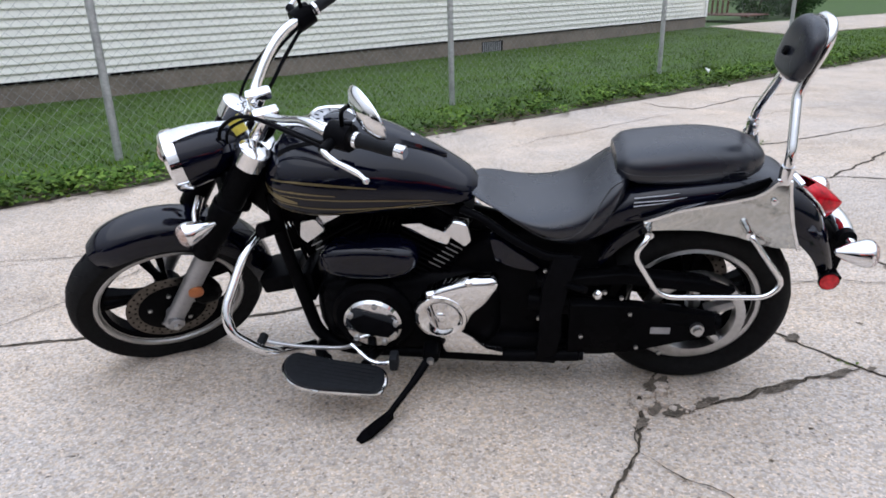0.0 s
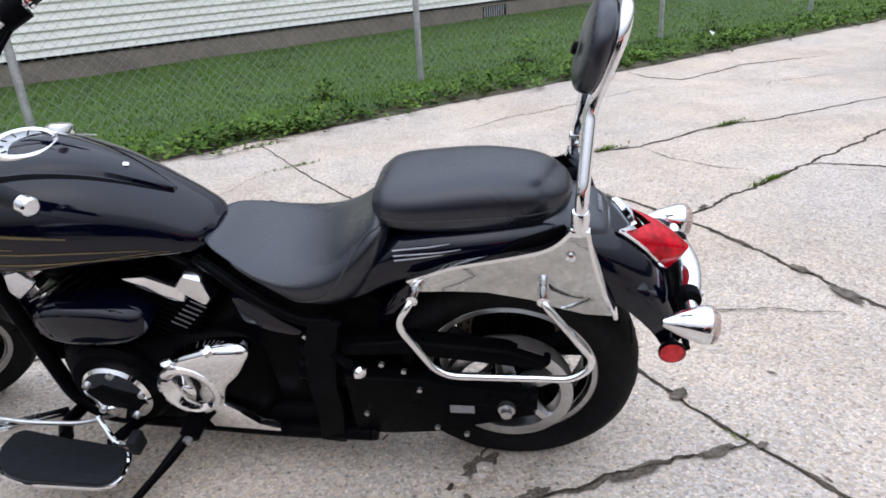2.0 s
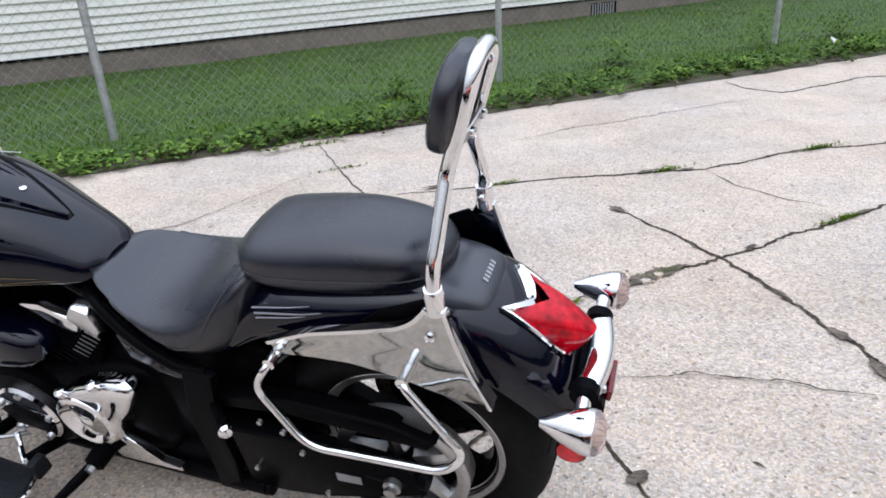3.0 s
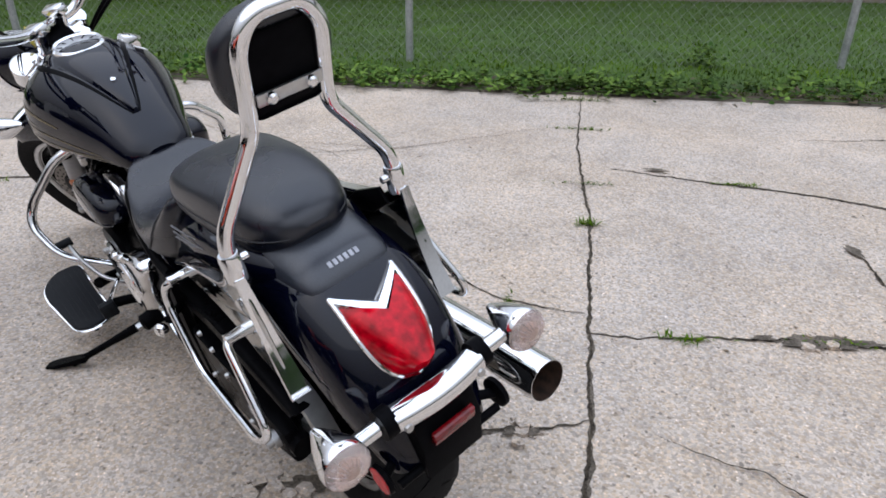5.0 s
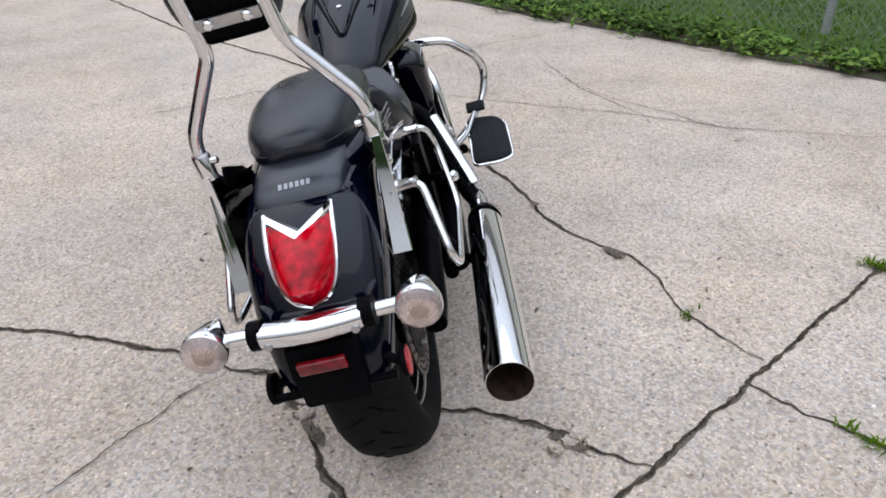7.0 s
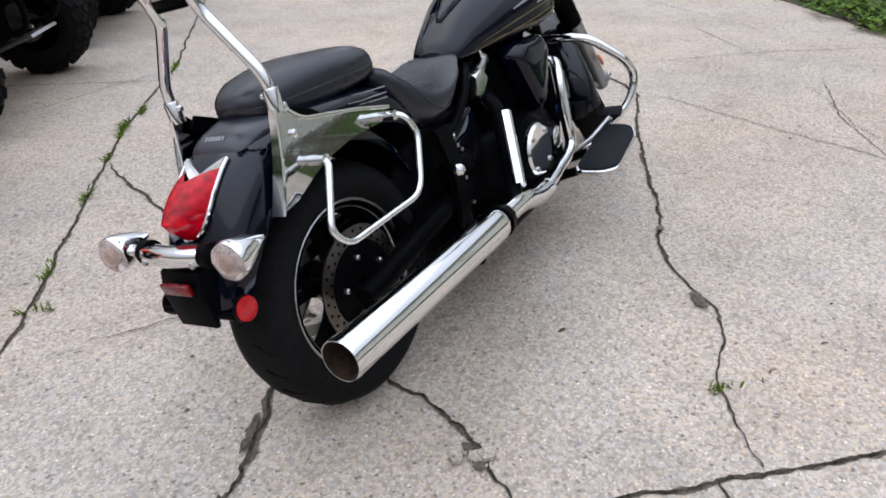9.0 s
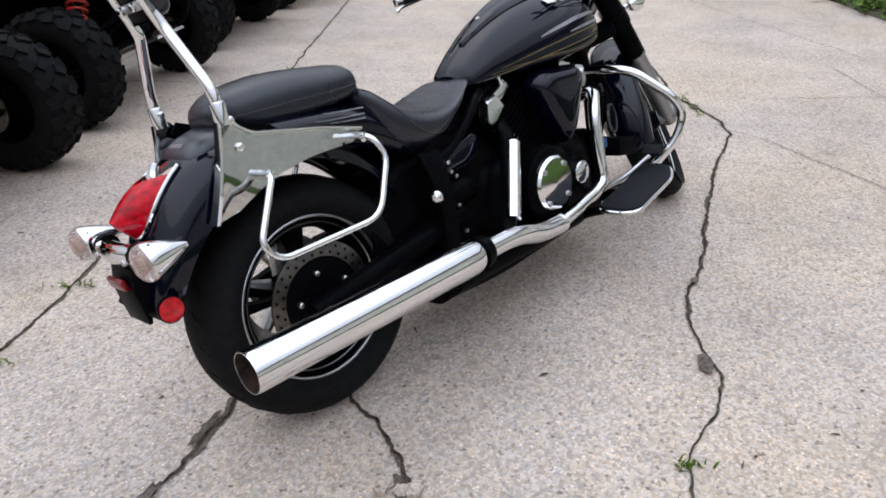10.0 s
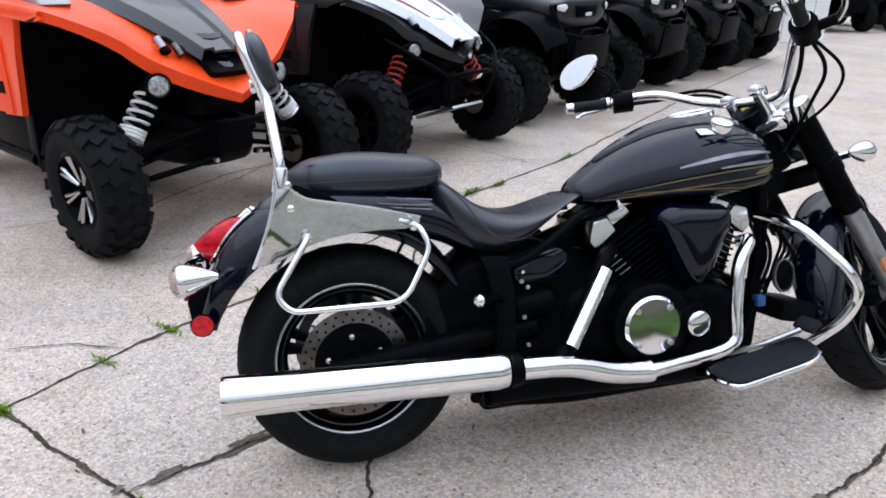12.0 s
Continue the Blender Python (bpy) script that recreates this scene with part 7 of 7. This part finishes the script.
        part("vent_slat", sheet([[p, (p[0] - 0.026, p[1], p[2] + 0.022), (p[0] - 0.040, p[1], p[2] + 0.012)] for p in rows], 0.006), hood, v)
    part("beak_mouth", plate([(0.0, 0.80 + lift), (0.20, 0.80 + lift), (0.235, 0.83 + lift), (0.08, 0.93 + lift)], 0, 0.22, 0.01), MATTE, v)
    part("badge", lathe([(0, 0), (0, 0.018), (0.006, 0.016), (0.007, 0)], (0.296, 0.06, 0.735 + lift), (1, 0, 0.2), 16), PALE, v)
    part("grille", plate([(0.0, 0.60), (0.16, 0.62), (0.22, 0.70 + lift), (0.0, 0.78 + lift)], 0, 0.30, 0.01), MATTE, v)
    part("dashboard", box(-0.98, 0, 1.0 + lift, 0.22, 1.1, 0.22, 0.05), MATTE, v)
    part("cargo_tray", box(-2.35, 0, 0.93, 0.7, 1.0, 0.10, 0.03), MATTE, v)
    if bull_bar:
        for s in (1, -1):
            part("bull_bar", tube([(0.12, s * 0.15, 0.40), (0.34, s * 0.20, 0.44), (0.37, s * 0.24, 0.62), (0.26, s * 0.42, 0.74 + lift), (0.02, s * 0.50, 0.86 + lift)], 0.017, 10, 0.08), SATIN, v)
        part("bull_bar", tube([(0.36, 0.24, 0.62), (0.41, 0.12, 0.64), (0.41, -0.12, 0.64), (0.36, -0.24, 0.62)], 0.017, 10, 0.08), SATIN, v)
        part("skid_plate", plate([(0.0, 0.28), (0.34, 0.40), (0.33, 0.415), (-0.02, 0.30)], 0, 0.34, 0.004), STEEL, v)
    return v


FACE = 119.0


def park(v, s_off, fwd=0.0, turn=0.0):
    """Stands a vehicle in the row; s_off metres along the row from the first one."""
    c = Vector((1.03, -0.03, 0)) + Vector((-0.87, -0.50, 0)) * s_off + Vector((-0.485, 0.875, 0)) * fwd
    return pose(c.x, c.y, 0, 0, 0, FACE + turn)


orange = buggy("orange side-by-side buggy with a black bonnet insert and white springs", ORANGE, GLOSSBK, SPRINGW, GREYPL, False, STEEL)
orange.matrix_basis = park(orange, 0.09, -0.05)
white = buggy("black side-by-side buggy with a pale silver bonnet and red springs", DARKPL, PALE, SPRINGR, GREYPL, True, SATIN, 0.0, 1)
white.matrix_basis = park(white, 1.98, -0.14)


def utility_buggy(label):
    """A tall-nosed work buggy with a flat front, angular lamps and a plate bumper."""
    v = tagged(new("side_by_side"), label, "off-road vehicle", "vehicles parked in a row")
    for x in (0.0, -2.1):
        for s in (1, -1):
            knobbly_wheel(v, x, s * 0.60, 0.335, 0.235, s, SATIN)
    part("chassis", hull([(-2.5, 0.40, 0.85, 0.3), (-2.2, 0.30, 0.95, 0.46), (-1.0, 0.28, 0.70, 0.5), (-0.45, 0.28, 0.9, 0.42), (0.05, 0.32, 0.95, 0.36), (0.22, 0.40, 0.90, 0.34)], 20, 24, 5, 5), SATIN, v, "dark chassis")
    part("bonnet", hull([(-0.95, 0.95, 1.30, 0.60), (-0.7, 0.95, 1.27, 0.62), (-0.2, 0.93, 1.17, 0.56), (0.12, 0.88, 1.08, 0.47), (0.26, 0.88, 1.03, 0.38), (0.30, 0.90, 1.0, 0.30)], 20, 32, 4, 4), DARKPL, v, "dark rounded bonnet")
    part("front_fascia", pillow([(-0.46, 1.03), (-0.30, 1.07), (0.30, 1.07), (0.46, 1.03), (0.40, 0.88), (0.26, 0.82), (-0.26, 0.82), (-0.40, 0.88)], 0, 0.10, 1, 0.04), DARKPL, v, "flat dark front panel", where=pose(0.22, 0, 0, 0, 0, -90))
    part("grille", box(0.335, 0, 0.955, 0.02, 0.34, 0.10, 0.008), MATTE, v)
    for k in range(3):
        part("grille_bar", box(0.348, 0, 0.925 + 0.03 * k, 0.012, 0.30, 0.008, 0.002), SATIN, v)
    part("badge", box(0.356, 0.0, 0.93, 0.006, 0.11, 0.032, 0.004), PALE, v)
    for s in (1, -1):
        hl = part("headlamp", pillow([(-0.075, 0.04), (0.06, 0.055), (0.085, 0.01), (0.04, -0.045), (-0.06, -0.02)], 0, 0.05, 1, 0.02), MATTE, v, "angular headlamp with a clear lens", where=Matrix.Translation((0.265, s * 0.37, 0.985)) @ Matrix.Rotation(radians(-90 + s * 22), 4, "Z") @ Matrix.Diagonal((s, 1, 1, 1)))
        part("lens", pillow([(-0.055, 0.028), (0.045, 0.04), (0.065, 0.008), (0.03, -0.03), (-0.045, -0.012)], 0.035, 0.026, 1, 0.015), WHITE, hl)
        rows = []
        for k in range(15):
            a = math.pi * (0.14 + 0.62 * k / 14)
            rows.append([(math.cos(a) * 0.47 - 0.02, s * 0.40, 0.52 + math.sin(a) * 0.48), (math.cos(a) * 0.45 - 0.02, s * 0.62, 0.50 + math.sin(a) * 0.46), (math.cos(a) * 0.44 - 0.02, s * 0.71, 0.47 + math.sin(a) * 0.44)])
        part("front_mudguard", sheet(rows), SATIN, v, "dark plastic mudguard over the wheel")
        rows = [[(x - 2.08, y, z) for x, y, z in r] for r in rows]
        part("rear_mudguard", sheet(rows), SATIN, v)
        part("door", plate([(-0.52, 1.0), (-0.56, 0.42), (-1.58, 0.42), (-1.62, 0.95), (-1.1, 0.85)], s * 0.68, 0.03, 0.008), DARKPL, v)
        part("roll_bar", tube([(-0.72, s * 0.60, 1.15), (-1.15, s * 0.62, 1.85), (-1.85, s * 0.62, 1.88), (-1.95, s * 0.62, 0.9)], 0.025, 12, 0.12), SATIN, v)
        part("seat", hull([(-1.75, 0.55, 1.25, 0.10), (-1.65, 0.5, 1.28, 0.20), (-1.5, 0.5, 0.8, 0.22), (-1.15, 0.5, 0.7, 0.22), (-1.05, 0.52, 0.62, 0.16)], 14, 20, 3.5, 3.5), MATTE, v, "bucket seat", where=Matrix.Translation((0, s * 0.31, 0)))
        for x0, z0, z1 in ((0.16, 0.42, 0.33), (-0.22, 0.42, 0.33), (0.12, 0.56, 0.44)):
            part("suspension_arm", tube([(x0, s * 0.2, z0), (x0 * 0.3, s * 0.52, z1)], 0.016, 10, 0), SATIN, v)
        part("bumper_bar", tube([(0.24, s * 0.56, 0.84), (0.34, s * 0.42, 0.80), (0.42, s * 0.24, 0.745), (0.43, 0, 0.74)], 0.013, 10, 0.03), SATIN, v, "bent bumper rail")
        part("bumper_bar", tube([(0.42, s * 0.24, 0.745), (0.40, s * 0.18, 0.80), (0.40, 0, 0.81)], 0.012, 10, 0.03), SATIN, v)
        part("bumper_post", tube([(0.34, s * 0.42, 0.80), (0.30, s * 0.47, 0.92)], 0.012, 10, 0.0), SATIN, v)
    part("bumper_plate", plate([(0.30, 0.40), (0.40, 0.46), (0.43, 0.73), (0.40, 0.735), (0.37, 0.48), (0.28, 0.43)], 0, 0.62, 0.008), MATTE, v, "dark bumper plate")
    part("cargo_tray", box(-2.2, 0, 1.0, 0.8, 1.2, 0.24, 0.03), MATTE, v)
    return v


dark = utility_buggy("dark work buggy with angular lamps and a plate bumper")
dark.matrix_basis = park(dark, 3.88, -0.28)
copy_thing(dark, park(dark, 5.72, -0.25))
copy_thing(dark, park(dark, 7.52, -0.25))
copy_thing(dark, park(dark, 9.3, -0.2))
copy_thing(dark, pose(-7.1, 0.1, 0, 0, 0, 25))
copy_thing(dark, pose(-13.2, -8.6, 0, 0, 0, 75))
copy_thing(dark, pose(-15.0, -8.0, 0, 0, 0, 75))
